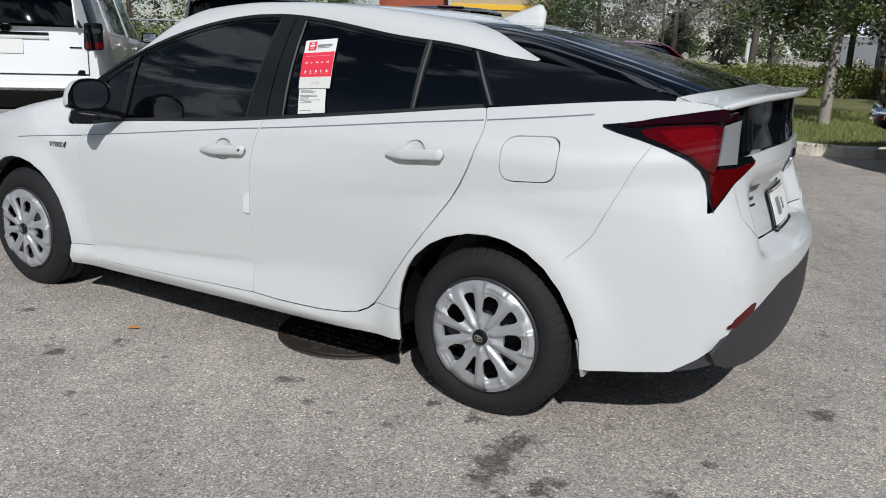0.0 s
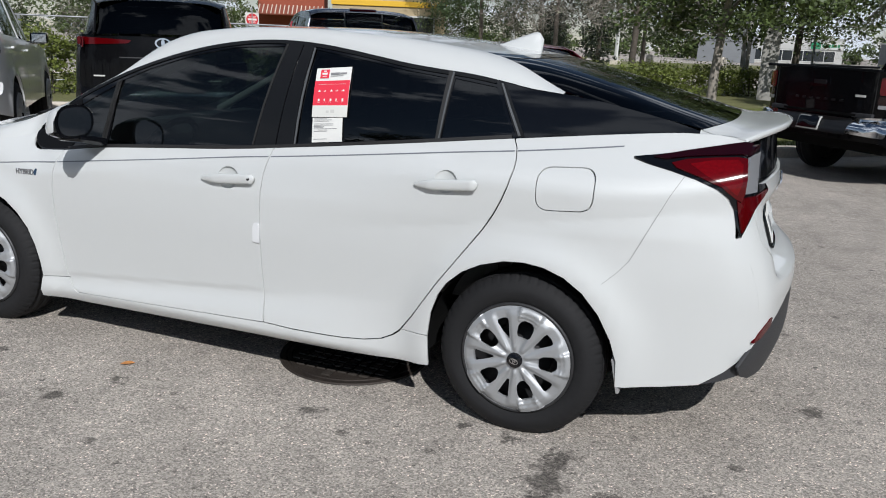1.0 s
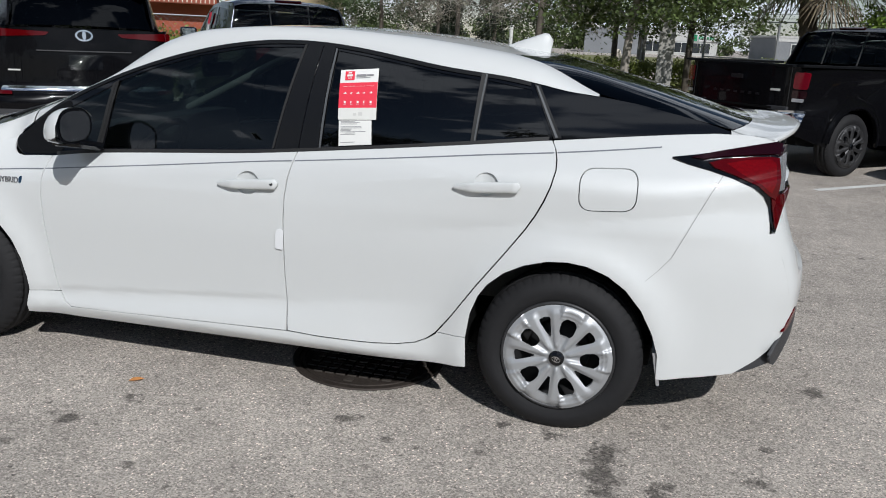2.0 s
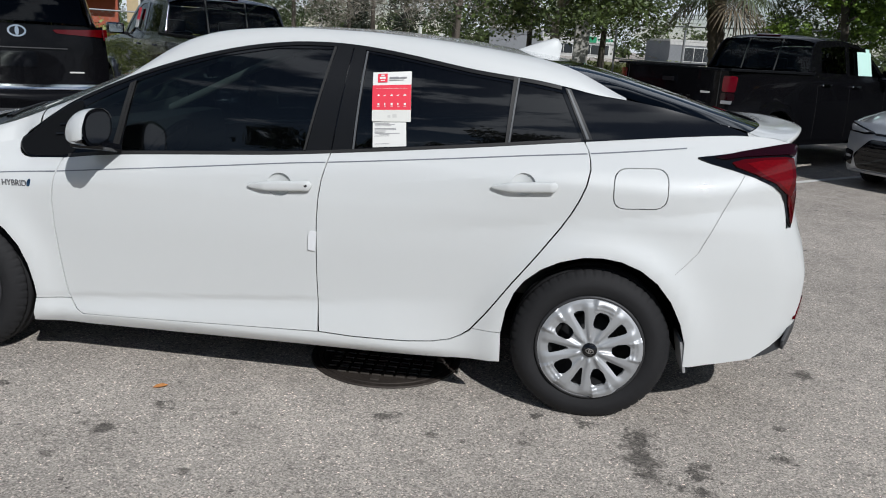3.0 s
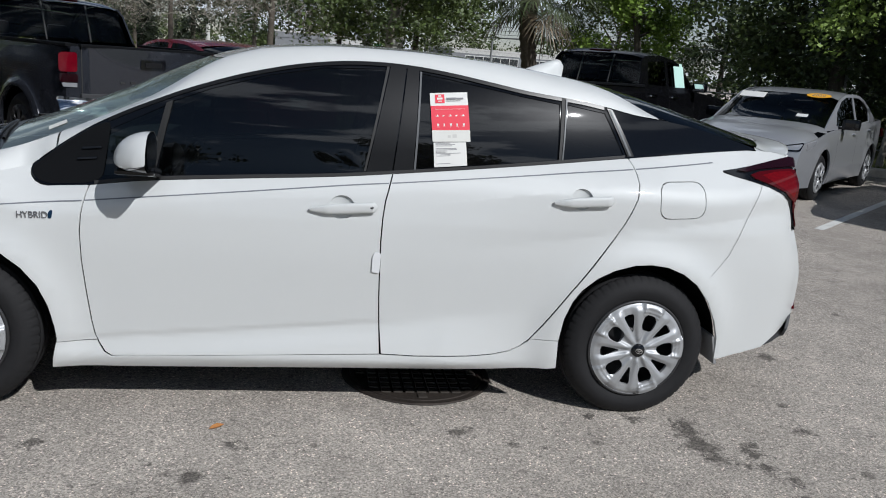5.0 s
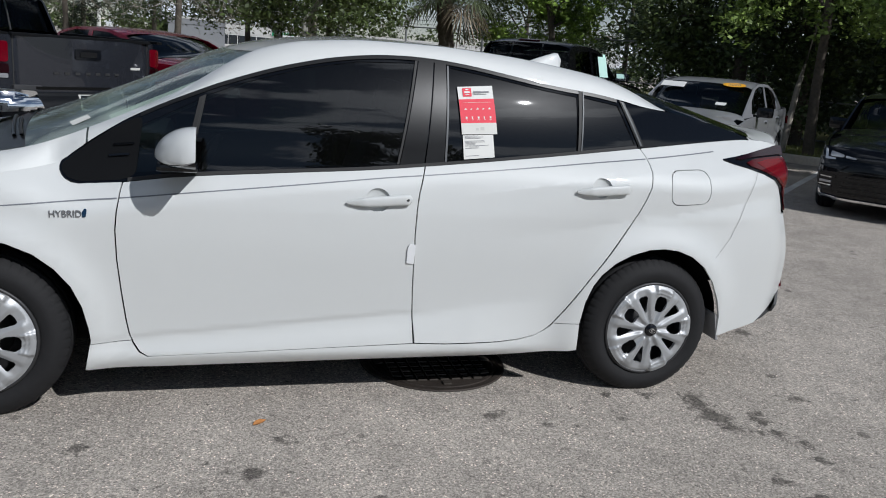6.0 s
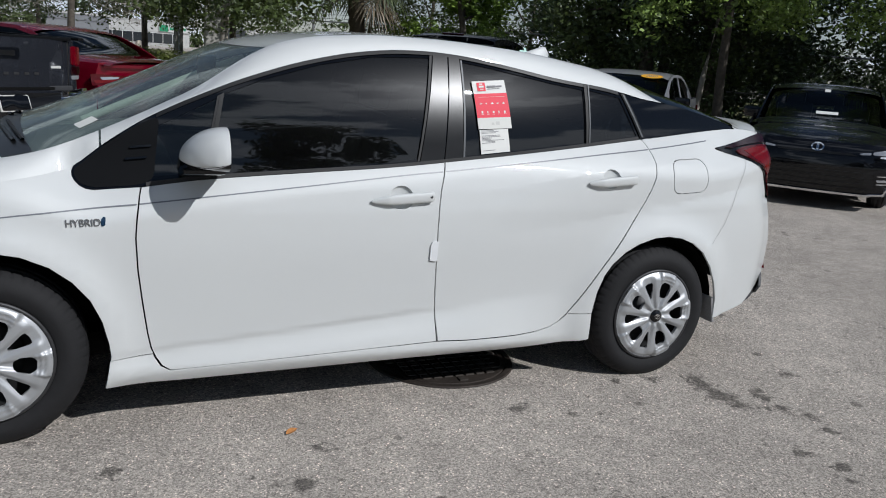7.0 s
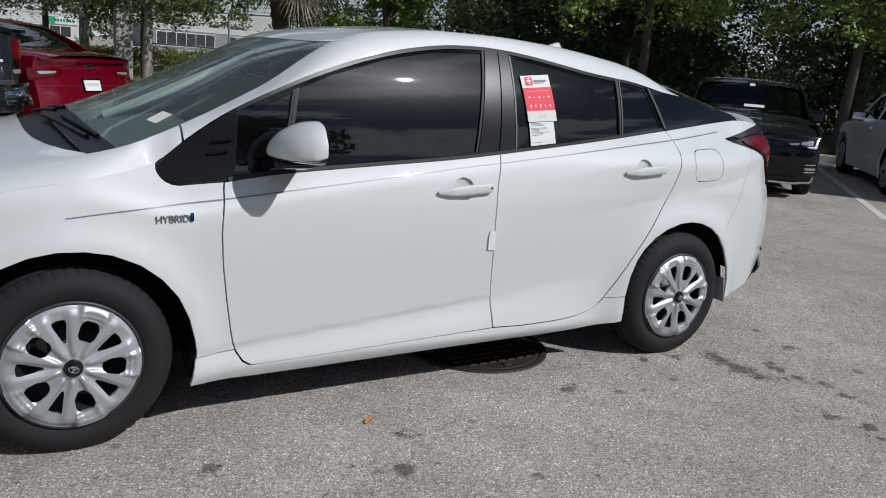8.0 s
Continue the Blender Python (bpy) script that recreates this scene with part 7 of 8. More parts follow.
            mesh_part(name, ring, [tuple(range(24))[::-1] if s > 0 else tuple(range(24))], mat, mirror, label, shade=False)

        face("mirror_rim", 1.02, -0.601, GLOSS_BLACK, "black mirror rim")
        face("mirror_glass", 0.86, -0.598, CHROME, "silvered mirror glass")
        part("mirror_foot", box_bm((0.14, 0.15, 0.036), (-0.665, -0.850 * s, 0.948), 0.014, pose(0, 0, 0, -12 * s, 0, 0)), GLOSS_BLACK, mirror, "black mirror foot")

    # aerial fin
    rows = []
    for i in range(11):
        u = i / 10
        x = 0.940 + 0.20 * u
        h = 0.082 * min(1, u * 1.25) ** 0.9 if u < 0.9 else 0.082 * (1 - (u - 0.9) * 3.2)
        w = 0.030 * math.sin(math.pi * min(1, 0.18 + u * 0.75)) ** 0.6
        z = top_z(x, 0) - 0.004
        rows.append([(x, -w, z), (x + 0.004, -w * 0.75, z + h * 0.4), (x + 0.010, -w * 0.35, z + h * 0.85), (x + 0.012, 0, z + h), (x + 0.010, w * 0.35, z + h * 0.85), (x + 0.004, w * 0.75, z + h * 0.4), (x, w, z)])
    x, z = 1.144, top_z(1.144, 0) - 0.004
    rows.append([(x, y * 0.9, z) for y in (-0.02, -0.015, -0.01, 0, 0.01, 0.015, 0.02)])
    loft("roof_aerial", rows, WHITE, car, "white shark-fin aerial")

    # lettering and badges
    x, z = -1.040, 0.767
    slope = (side_y(x + 0.07, z) - side_y(x - 0.07, z)) / 0.14
    m = Matrix.Translation((x, -side_y(x, z) - 0.003, z)) @ pose(0, 0, 0, 90, 0, -math.degrees(math.atan(slope))) @ pose(0, 0, 0, 0, 0, 1.5)
    lettering("hybrid_badge", "HYBRID", 0.036, BADGE, car, m, "chrome model lettering", 0.0018, 0.86)
    panel("badge_leaf", rounded([(-0.985, 0.756), (-0.973, 0.758), (-0.971, 0.784), (-0.978, 0.787), (-0.986, 0.776)], 0.005), on_side, BLUE_CHROME, car, "blue chrome badge", step=0.05, thick=0.002, off=0.003, both=False)
    panel("rear_badge", ellipse(0, 0.924, 0.065, 0.045, 28), on_tail, CHROME, car, "chrome oval badge", step=0.05, thick=0.006, off=0.008, both=False, holes=[ellipse(0, 0.924, 0.053, 0.034, 28)])
    panel("badge_field", ellipse(0, 0.924, 0.054, 0.035, 28), on_tail, BLUE_CHROME, car, "", step=0.05, thick=0, off=0.005, both=False)
    panel("badge_bar", ellipse(0, 0.924, 0.017, 0.034), on_tail, CHROME, car, "", step=0.05, thick=0, off=0.009, both=False)
    for k, (y0, y1, z0, z1) in enumerate([(-0.43, -0.415, 0.842, 0.864), (-0.405, -0.39, 0.844, 0.866), (-0.378, -0.372, 0.845, 0.867), (-0.36, -0.345, 0.846, 0.868), (-0.333, -0.318, 0.848, 0.870), (-0.40, -0.31, 0.812, 0.824), (-0.40, -0.30, 0.790, 0.797), (-0.425, -0.410, 0.810, 0.826)]):
        panel("lettering_bar", [(y0, z0), (y1, z0), (y1, z1), (y0, z1)], on_tail, BADGE_DARK, car, "dark chrome lettering", step=0.05, thick=0.002, off=0.003, both=False)
    panel("plate_frame", rounded([(-0.165, 0.672), (0.165, 0.672), (0.165, 0.827), (-0.165, 0.827)], 0.012), on_tail, GLOSS_BLACK, car, "black plate frame", step=0.08, thick=0.008, off=0.012, both=False)
    panel("plate", [(-0.148, 0.694), (0.148, 0.694), (0.148, 0.808), (-0.148, 0.808)], on_tail, PAPER, car, "white paper plate", step=0.08, thick=0.002, off=0.016, both=False)
    for y0, y1, z0, z1 in ((-0.10, 0.10, 0.815, 0.822), (-0.12, 0.12, 0.678, 0.686)):
        panel("plate_bar", [(y0, z0), (y1, z0), (y1, z1), (y0, z1)], on_tail, PAPER, car, "", step=0.1, thick=0, off=0.0135, both=False)
    for y0, y1, z0, z1 in ((-0.09, -0.03, 0.722, 0.782), (0.0, 0.03, 0.732, 0.772)):
        panel("plate_bar", [(y0, z0), (y1, z0), (y1, z1), (y0, z1)], on_tail, INK, car, "", step=0.1, thick=0, off=0.0175, both=False)

    # window stickers on the rear door glass
    top_sheet = [(0.424, 1.113), (0.577, 1.122), (0.560, 1.311), (0.408, 1.297)]

    def cell(sheet, u0, v0, u1, v1):
        a, b, c, d = [Vector(p) for p in sheet]
        f = lambda u, v: tuple(a.lerp(b, u).lerp(d.lerp(c, u), v))
        return [f(u0, v0), f(u1, v0), f(u1, v1), f(u0, v1)]

    sticker = panel("window_sticker", top_sheet, on_glass, PAPER, car, "white and red printed sheet on the window", step=0.1, thick=0.001, off=0.004, both=False)[0]

    def print_on(parent, sheet, boxes, mat, off):
        for u0, v0, u1, v1 in boxes:
            panel("print", cell(sheet, u0, v0, u1, v1), on_glass, mat, parent, "", step=0.05, thick=0, off=off, both=False)

    print_on(sticker, top_sheet, [(0, 0.235, 1, 0.735)], RED_PRINT, 0.0052)
    print_on(sticker, top_sheet, [(0, 0.0, 1, 0.235)], GREY_PAPER, 0.0052)
    print_on(sticker, top_sheet, [(0.13, 0.79, 0.38, 0.965)], RED_PRINT, 0.0052)
    print_on(sticker, top_sheet, [(0.20, 0.82, 0.31, 0.835), (0.18, 0.86, 0.33, 0.90), (0.21, 0.92, 0.30, 0.945)], PAPER, 0.0060)
    print_on(sticker, top_sheet, [(0.43, 0.855, 0.68, 0.895), (0.69, 0.86, 0.88, 0.89), (0.43, 0.825, 0.80, 0.835)], INK, 0.0060)
    print_on(sticker, top_sheet, [(0.12 + 0.17 * i, 0.515, 0.20 + 0.17 * i - 0.03 * (i % 2), 0.530) for i in range(5)] + [(0.15 + 0.17 * i, 0.530, 0.18 + 0.17 * i, 0.550 - 0.01 * (i % 2)) for i in range(5)] + [(0.14 + 0.17 * i, 0.325, 0.19 + 0.17 * i - 0.02 * (i % 2), 0.37) for i in range(5)] + [(0.13 + 0.17 * i, 0.30, 0.20 + 0.17 * i, 0.306) for i in range(5)], PAPER, 0.0060)
    print_on(sticker, top_sheet, [(0.1, 0.66, 0.9, 0.664), (0.1, 0.205, 0.9, 0.212)], PAPER, 0.0060)
    print_on(sticker, top_sheet, [(0.40, 0.08, 0.48, 0.13), (0.53, 0.08, 0.64, 0.15)], GREY_PRINT, 0.0060)
    low_sheet = [(0.435, 1.015), (0.568, 1.029), (0.559, 1.119), (0.428, 1.110)]
    sheet2 = panel("window_label", low_sheet, on_glass, PAPER, car, "white printed price label on the window", step=0.1, thick=0.001, off=0.0035, both=False)[0]
    rr = random.Random(3)
    print_on(sheet2, low_sheet, [(0.06, v, 0.06 + rr.uniform(0.3, 0.85), v + 0.022) for v in (0.95, 0.90, 0.85, 0.74, 0.69, 0.64, 0.59, 0.54, 0.44, 0.12)] + [(0.2, 0.49, 0.5, 0.512)], INK, 0.0041)

    # windscreen: wipers, frit band and card
    for pts in ([(-1.355, -0.02), (-1.328, -0.18), (-1.288, -0.40), (-1.255, -0.54)], [(-1.350, 0.52), (-1.340, 0.34), (-1.318, 0.14), (-1.302, 0.02)]):
        arm = [(x, y, top_z(x, y) + 0.006) for x, y in pts]
        wiper = tube("wiper_arm", arm, 0.008, SATIN_BLACK, car, 6, "black windscreen wiper")
        tube("wiper_blade", [(x + 0.03, y - 0.02, top_z(x + 0.03, y - 0.02) + 0.008) for x, y in pts[1:]], 0.007, SEAL, wiper, 5)
    card = [(-1.045, -0.60), (-0.985, -0.575), (-1.005, -0.515), (-1.065, -0.54)]
    panel("windscreen_card", card, lambda x, y: (x, y, top_z(x, y) + 0.002), GREY_PAPER, car, "small white card on the windscreen", step=0.1, thick=0, both=False)
    # interior
    part("dashboard", box_bm((0.60, 1.36, 0.24), (-1.02, 0, 0.835), 0.10, pose(0, 0, 0, 0, -9)), DASH, car, "grey moulded dashboard")
    for y in (-0.37, 0.37):
        seat = part("front_seat", box_bm((0.50, 0.50, 0.20), (-0.05, y, 0.52), 0.06), CLOTH, car, "grey cloth front seat")
        part("seat_back", box_bm((0.15, 0.48, 0.58), (0.24, y, 0.82), 0.06, pose(0, 0, 0, 0, 16)), CLOTH, seat)
        part("headrest", box_bm((0.10, 0.26, 0.17), (0.35, y, 1.19), 0.05, pose(0, 0, 0, 0, 8)), CLOTH, seat)
    bench = part("rear_seat", box_bm((0.5, 1.25, 0.2), (0.95, 0, 0.52), 0.06), CLOTH, car, "grey cloth rear bench")
    part("seat_back", box_bm((0.15, 1.22, 0.55), (1.25, 0, 0.80), 0.06, pose(0, 0, 0, 0, 20)), CLOTH, bench)
    ring = []
    c = Vector((-0.62, -0.37, 0.85))
    for i in range(25):
        a = 2 * math.pi * i / 24
        ring.append(c + Vector((0.10 * math.sin(a), 0.185 * math.cos(a), 0.155 * math.sin(a))))
    wheel = tube("steering_wheel", ring, 0.016, VOID, car, 8, "black steering wheel")
    part("steering_hub", box_bm((0.06, 0.16, 0.10), (-0.635, -0.37, 0.845), 0.025, pose(0, 0, 0, 0, -30)), SATIN_BLACK, wheel)
    inner = part("rear_view_mirror", box_bm((0.03, 0.25, 0.075), (-0.50, 0, 1.235), 0.015), GLOSS_BLACK, car, "black rear-view mirror")
    part("mirror_stem", box_bm((0.08, 0.03, 0.10), (-0.545, 0, 1.27), 0.01), GLOSS_BLACK, inner)
    rows = []
    for i in range(13):
        x = -0.38 + 1.5 * i / 12
        rows.append([(x, v * spline(x, [(-0.4, 0.54), (0.3, 0.56), (1.12, 0.50)]), top_z(x, v * 0.5) - 0.03 - 0.02 * v**6) for v in [j / 6 - 1 for j in range(13)]])
    loft("headliner", rows, HEADLINER, car, "pale grey headliner")
    for s in (-1, 1):
        tube("inner_pillar", [(-1.05, s * 0.62, 0.96), (-0.80, s * 0.58, 1.08), (-0.45, s * 0.53, 1.25), (-0.30, s * 0.52, 1.31)], 0.022, HEADLINER, car, 6, "pale grey pillar lining")


FELT = material("grey_felt", (0.28, 0.28, 0.28), 0.95, grain=0.2, scale=200)
BADGE = material("satin_chrome_letters", (0.30, 0.31, 0.33), 0.25, 0.8)
BADGE_DARK = material("dark_chrome_letters", (0.06, 0.06, 0.065), 0.25, 0.6)
BLUE_CHROME = material("blue_chrome", (0.02, 0.06, 0.12), 0.15, 0.6, coat=0.6)
GREY_PAPER = material("pale_grey_paper", (0.66, 0.66, 0.62), 0.7)
DASH = material("grey_dashboard", (0.085, 0.088, 0.09), 0.6, grain=0.1, scale=120)
CLOTH = material("grey_seat_cloth", (0.10, 0.10, 0.10), 0.9, grain=0.15, scale=160)
HEADLINER = material("pale_headliner", (0.55, 0.55, 0.52), 0.9, grain=0.05, scale=150)
hero_fittings(WHITE_CAR)


# ---- things on the asphalt ----
def manhole():
    m = thing("manhole_cover", "dark cast-iron manhole cover set in the asphalt", "manhole cover", (0.47, -0.44, 0.0))
    vs, fs = [], []
    for r, z in ((0.345, 0.002), (0.342, 0.010), (0.318, 0.010), (0.316, 0.003), (0.308, 0.003), (0.306, 0.010), (0.29, 0.011), (0.285, 0.006), (0.0, 0.006)):
        vs += [Vector((r * math.cos(2 * math.pi * i / 64), r * math.sin(2 * math.pi * i / 64), z)) for i in range(64)]
    for k in range(8):
        for i in range(64):
            j = (i + 1) % 64
            fs.append((k * 64 + i, k * 64 + j, (k + 1) * 64 + j, (k + 1) * 64 + i))
    mesh_part("lid", vs, fs, IRON, m, shade=False)
    bm = box_bm((0.040, 0.040, 0.008), (0, 0, 0.009), 0.004)
    stud = bpy.data.meshes.new("stud")
    bm.to_mesh(stud)
    bm.free()
    stud.materials.append(SUNLIT_IRON)
    for i in range(-5, 6):
        for j in range(-5, 6):
            x, y = i * 0.052, j * 0.052
            if math.hypot(x, y) < 0.265:
                ob = new("stud", stud)
                ob.parent = m
                ob.matrix_basis = pose(x, y, 0, 0, 0, 0)


IRON = material("cast_iron", (0.045, 0.036, 0.030), 0.65, 0.4, spread=0.25, grain=0.25, scale=60, bump=0.3, bump_scale=120)
# studs slightly paler than the lid, sun on their tops painted in
SUNLIT_IRON = material("sunlit_iron", (0.055, 0.047, 0.040), 0.6, 0.3, spread=0.3, grain=0.25, scale=40)
manhole()
FALLEN_LEAF = material("dry_leaf", (0.42, 0.18, 0.05), 0.8, spread=0.2, grain=0.2, scale=80)
leaf_pts = [(-0.030, 0.0, 0.004), (-0.012, 0.012, 0.010), (0.012, 0.013, 0.011), (0.034, 0.0, 0.005), (0.012, -0.010, 0.006), (-0.012, -0.011, 0.005), (0.0, 0.0, 0.003)]
leaf_ob = mesh_part("fallen_leaf", [Vector(p) for p in leaf_pts], [(0, 6, 1), (1, 6, 2), (2, 6, 3), (3, 6, 4), (4, 6, 5), (5, 6, 0)], FALLEN_LEAF, None, shade=False)
leaf_ob.matrix_basis = pose(-0.362, -0.992, 0.001, 0, 0, 35)
tagged(leaf_ob, "small dry orange leaf fallen on the asphalt", "leaf")

# papers and stickers in the parked cars' windows
def stuck(parent, name, m, size, mat, label, oval=False):
    """A flat sheet with a hair of thickness, in the car's own axes."""
    if oval:
        vs, fs = lathe([(0.0, -0.002), (0.5, -0.002), (0.5, 0.002)], 28)
        ob = mesh_part(name, [m @ Vector((v.x * size[0], v.y, v.z * size[1])) for v in vs], fs, mat, parent, label, shade=False)
    else:
        bm = box_bm((size[0], 0.003, size[1]))
        bmesh.ops.transform(bm, matrix=m, verts=bm.verts[:])
        ob = part(name, bm, mat, parent, label)
    return ob



stuck(silver_sedan, "windscreen_sticker", Matrix.Translation((-0.40, -0.42, 1.352)) @ pose(0, 0, 0, 0, 0, -90) @ pose(0, 0, 0, -62, 0, 0), (0.34, 0.12), YELLOW_PRINT, "yellow oval windscreen sticker", True)
lettering("sticker_year", "2020", 0.085, INK, silver_sedan, Matrix.Translation((-0.40, -0.42, 1.352)) @ pose(0, 0, 0, 0, 0, -90) @ pose(0, 0, 0, -62, 0, 0) @ pose(0, -0.004, 0, 90, 0, 0), "dark grey year on the sticker", 0.001, 1.1)
stuck(silver_sedan, "windscreen_paper", Matrix.Translation((-0.52, 0.46, 1.30)) @ pose(0, 0, 0, 0, 0, -90) @ pose(0, 0, 0, -62, 0, 0), (0.36, 0.16), PAPER, "white paper behind the windscreen")
stuck(silver_sedan, "windscreen_label", Matrix.Translation((-0.98, -0.40, 1.075)) @ pose(0, 0, 0, 0, 0, -90) @ pose(0, 0, 0, -62, 0, 0), (0.15, 0.08), PAPER, "small white label")
stuck(black_sedan, "windscreen_paper", Matrix.Translation((-1.00, -0.05, 1.068)) @ pose(0, 0, 0, 0, 0, -90) @ pose(0, 0, 0, -62, 0, 0), (0.26, 0.07), PAPER, "white paper on the dashboard")
stuck(black_sedan, "windscreen_tag", Matrix.Translation((-0.40, -0.02, 1.345)) @ pose(0, 0, 0, 0, 0, -90) @ pose(0, 0, 0, -62, 0, 0), (0.07, 0.07), GREY_PAPER, "small grey tag")
# the black truck shows its right side, the grey one its left
price = stuck(black_pickup, "price_sheet", Matrix.Translation((-0.46, 0.824, 1.45)) @ pose(0, 0, 0, 14, 0, 0), (0.36, 0.33), PALE_GREEN_PAPER, "pale green price sheet in the side window")
stuck(black_pickup, "price_sheet_tab", Matrix.Translation((-0.56, 0.780, 1.62)) @ pose(0, 0, 0, 14, 0, 0), (0.10, 0.07), PALE_GREEN_PAPER, "pale green sheet tab")
hang = stuck(grey_pickup, "window_sheet", Matrix.Translation((-0.35, -0.810, 1.52)) @ pose(0, 0, 0, -14, 0, 0), (0.13, 0.16), RED_PRINT, "red and white sheet in the side window")
stuck(grey_pickup, "window_sheet_foot", Matrix.Translation((-0.36, -0.838, 1.40)) @ pose(0, 0, 0, -14, 0, 0), (0.13, 0.12), PAPER, "white sheet in the side window")


# ---- buildings and street furniture beyond ----
STUCCO = material("pale_stucco", (0.50, 0.50, 0.48), 0.9, spread=0.05, grain=0.06, scale=6, bump=0.2, bump_scale=40)
GREY_WALL = material("grey_wall", (0.20, 0.21, 0.22), 0.9, spread=0.08, grain=0.06, scale=6)
ORANGE = material("brick_red_wall", (0.30, 0.075, 0.040), 0.85, spread=0.08, grain=0.08, scale=8)
AWNING = material("awning_metal", (0.24, 0.07, 0.045), 0.6, spread=0.08, scale=8)
TAN = material("tan_wall", (0.45, 0.36, 0.22), 0.85, spread=0.08, grain=0.08, scale=8)
YELLOW = material("yellow_band", (0.75, 0.45, 0.03), 0.6, spread=0.05, scale=8)
GREEN_SIGN = material("green_sign", (0.02, 0.26, 0.12), 0.5)
DARK_PANE = material("dark_shop_window", (0.03, 0.035, 0.04), 0.08, coat=0.3)
GALV = material("galvanised_steel", (0.30, 0.31, 0.32), 0.5, 0.5, spread=0.1, scale=20)
POLE_PAINT = material("white_pole_paint", (0.62, 0.62, 0.60), 0.6, spread=0.08, scale=12)
WOOD_POLE = material("weathered_wood", (0.28, 0.24, 0.20), 0.9, spread=0.15, grain=0.2, scale=20)
WEATHERED = material("weathered_concrete", (0.34, 0.33, 0.30), 0.9, spread=0.15, grain=0.15, scale=10, bump=0.2, bump_scale=40)
SIGN_RED = material("sign_red", (0.60, 0.02, 0.03), 0.5)


def building(name, label, at, turn, size, wall, storey, band, windows, doors=(), sign=None, roof=None):
    """A box of walls with a coping, a band and recessed windows in its front (-y)."""
    b = thing(name, label, "building", at, turn)
    w, d, h = size
    part("wall", box_bm((w, d, h), (0, d / 2, h / 2)), wall, b)
    part("roof", box_bm((w + 0.3, d + 0.3, 0.25), (0, d / 2, h + 0.1), 0.03), roof or STUCCO, b)
    if band:
        part("band", box_bm((w + 0.1, 0.1, band[1] - band[0]), (0, -0.03, (band[0] + band[1]) / 2), 0.02), band[2], b)
    for x0, x1, z0, z1 in windows:
        frame_ob = part("window", box_bm((x1 - x0 + 0.12, 0.12, z1 - z0 + 0.12), ((x0 + x1) / 2, -0.02, (z0 + z1) / 2), 0.01), POLE_PAINT, b)
        n = max(1, round((x1 - x0) / 1.4))
        for i in range(n):
            a, c = x0 + (x1 - x0) * i / n + 0.04, x0 + (x1 - x0) * (i + 1) / n - 0.04
            part("pane", box_bm((c - a, 0.02, z1 - z0 - 0.06), ((a + c) / 2, -0.085, (z0 + z1) / 2)), DARK_PANE, frame_ob)
    if sign:
        x0, x1, z0, z1 = sign
        s = part("sign", box_bm((x1 - x0, 0.12, z1 - z0), ((x0 + x1) / 2, -0.16, (z0 + z1) / 2), 0.02), POLE_PAINT, b, "white and green shop sign")
        part("sign_emblem", box_bm(((x1 - x0) * 0.30, 0.03, (z1 - z0) * 0.9), (x0 + (x1 - x0) * 0.17, -0.235, (z0 + z1) / 2), 0.01), GREEN_SIGN, s)
        for k in range(6):
            part("sign_bar", box_bm(((x1 - x0) * 0.07, 0.03, (z1 - z0) * 0.4), (x0 + (x1 - x0) * (0.40 + 0.095 * k), -0.235, (z0 + z1) / 2), 0.005), GREEN_SIGN, s)
    return b


building("office_building", "low white office building with a green sign", (3.6, 121, 0), 3, (17, 10, 3.4), STUCCO, 1, (2.0, 3.3, STUCCO), [(-7.5, 7.5, 0.4, 1.85)], sign=(4.2, 8.3, 2.1, 3.1))
building("warehouse", "long grey warehouse with a white roof edge", (29, 110, 0), 8, (22, 12, 3.0), GREY_WALL, 1, (2.5, 3.0, STUCCO), [(-9, -1, 0.4, 2.2), (1, 9, 0.4, 2.2)])
building("warehouse", "pale grey warehouse beyond the trees", (-2.6, 106, 0), 2, (7, 12, 3.3), GREY_WALL, 1, (2.6, 3.3, GREY_WALL), [])
building("restaurant_building", "brick red and tan restaurant with a yellow band", (-16.8, 36.0, 0), 25, (6.0, 7, 4.2), TAN, 1, (3.0, 3.28, YELLOW), [(-2.4, -0.4, 0.8, 2.5), (0.4, 2.4, 0.8, 2.5)], roof=ORANGE)
wing = building("restaurant_wing", "brick red wing of the restaurant with a ribbed awning", (-21.2, 33.4, 0), 28, (3.4, 6, 5.0), ORANGE, 1, (4.2, 4.4, YELLOW), [], roof=ORANGE)
awning = part("awning", box_bm((3.3, 1.1, 0.07), (0, -0.5, 2.55), 0.02, pose(0, 0, 0, 24, 0, 0)), AWNING, wing, "ribbed red-brown awning")
for k in range(16):
    part("awning_rib", box_bm((0.05, 1.1, 0.05), (-1.6 + 3.2 * k / 15, -0.525, 2.60), 0.01, pose(0, 0, 0, 24, 0, 0)), CONCRETE, awning)


def street_pole(label, at, h, r, mat, lean=0.0):
    p = thing("street_lamp", label, "street lamp", at)
    tube("pole", [(0, 0, -0.1), (lean * 0.5, 0, h * 0.5), (lean, 0, h)], r, mat, p, 10, taper=[1.0, 0.85, 0.7])
    part("base", box_bm((r * 5, r * 5, 0.35), (0, 0, 0.17), 0.04), CONCRETE, p)
    part("lamp_arm", box_bm((1.0, 0.07, 0.07), (lean + 0.45, 0, h - 0.05), 0.015), mat, p)
    part("lamp_head", box_bm((0.55, 0.28, 0.12), (lean + 1.05, 0, h - 0.08), 0.03), GALV, p)


street_pole("tall white street lamp beyond the lawn", (-11.3, 40.6, 0.1), 8.0, 0.12, POLE_PAINT, 0.1)
street_pole("tall white street lamp beside the road", (-8.1, 56.4, 0.1), 9.0, 0.15, POLE_PAINT, 0.15)
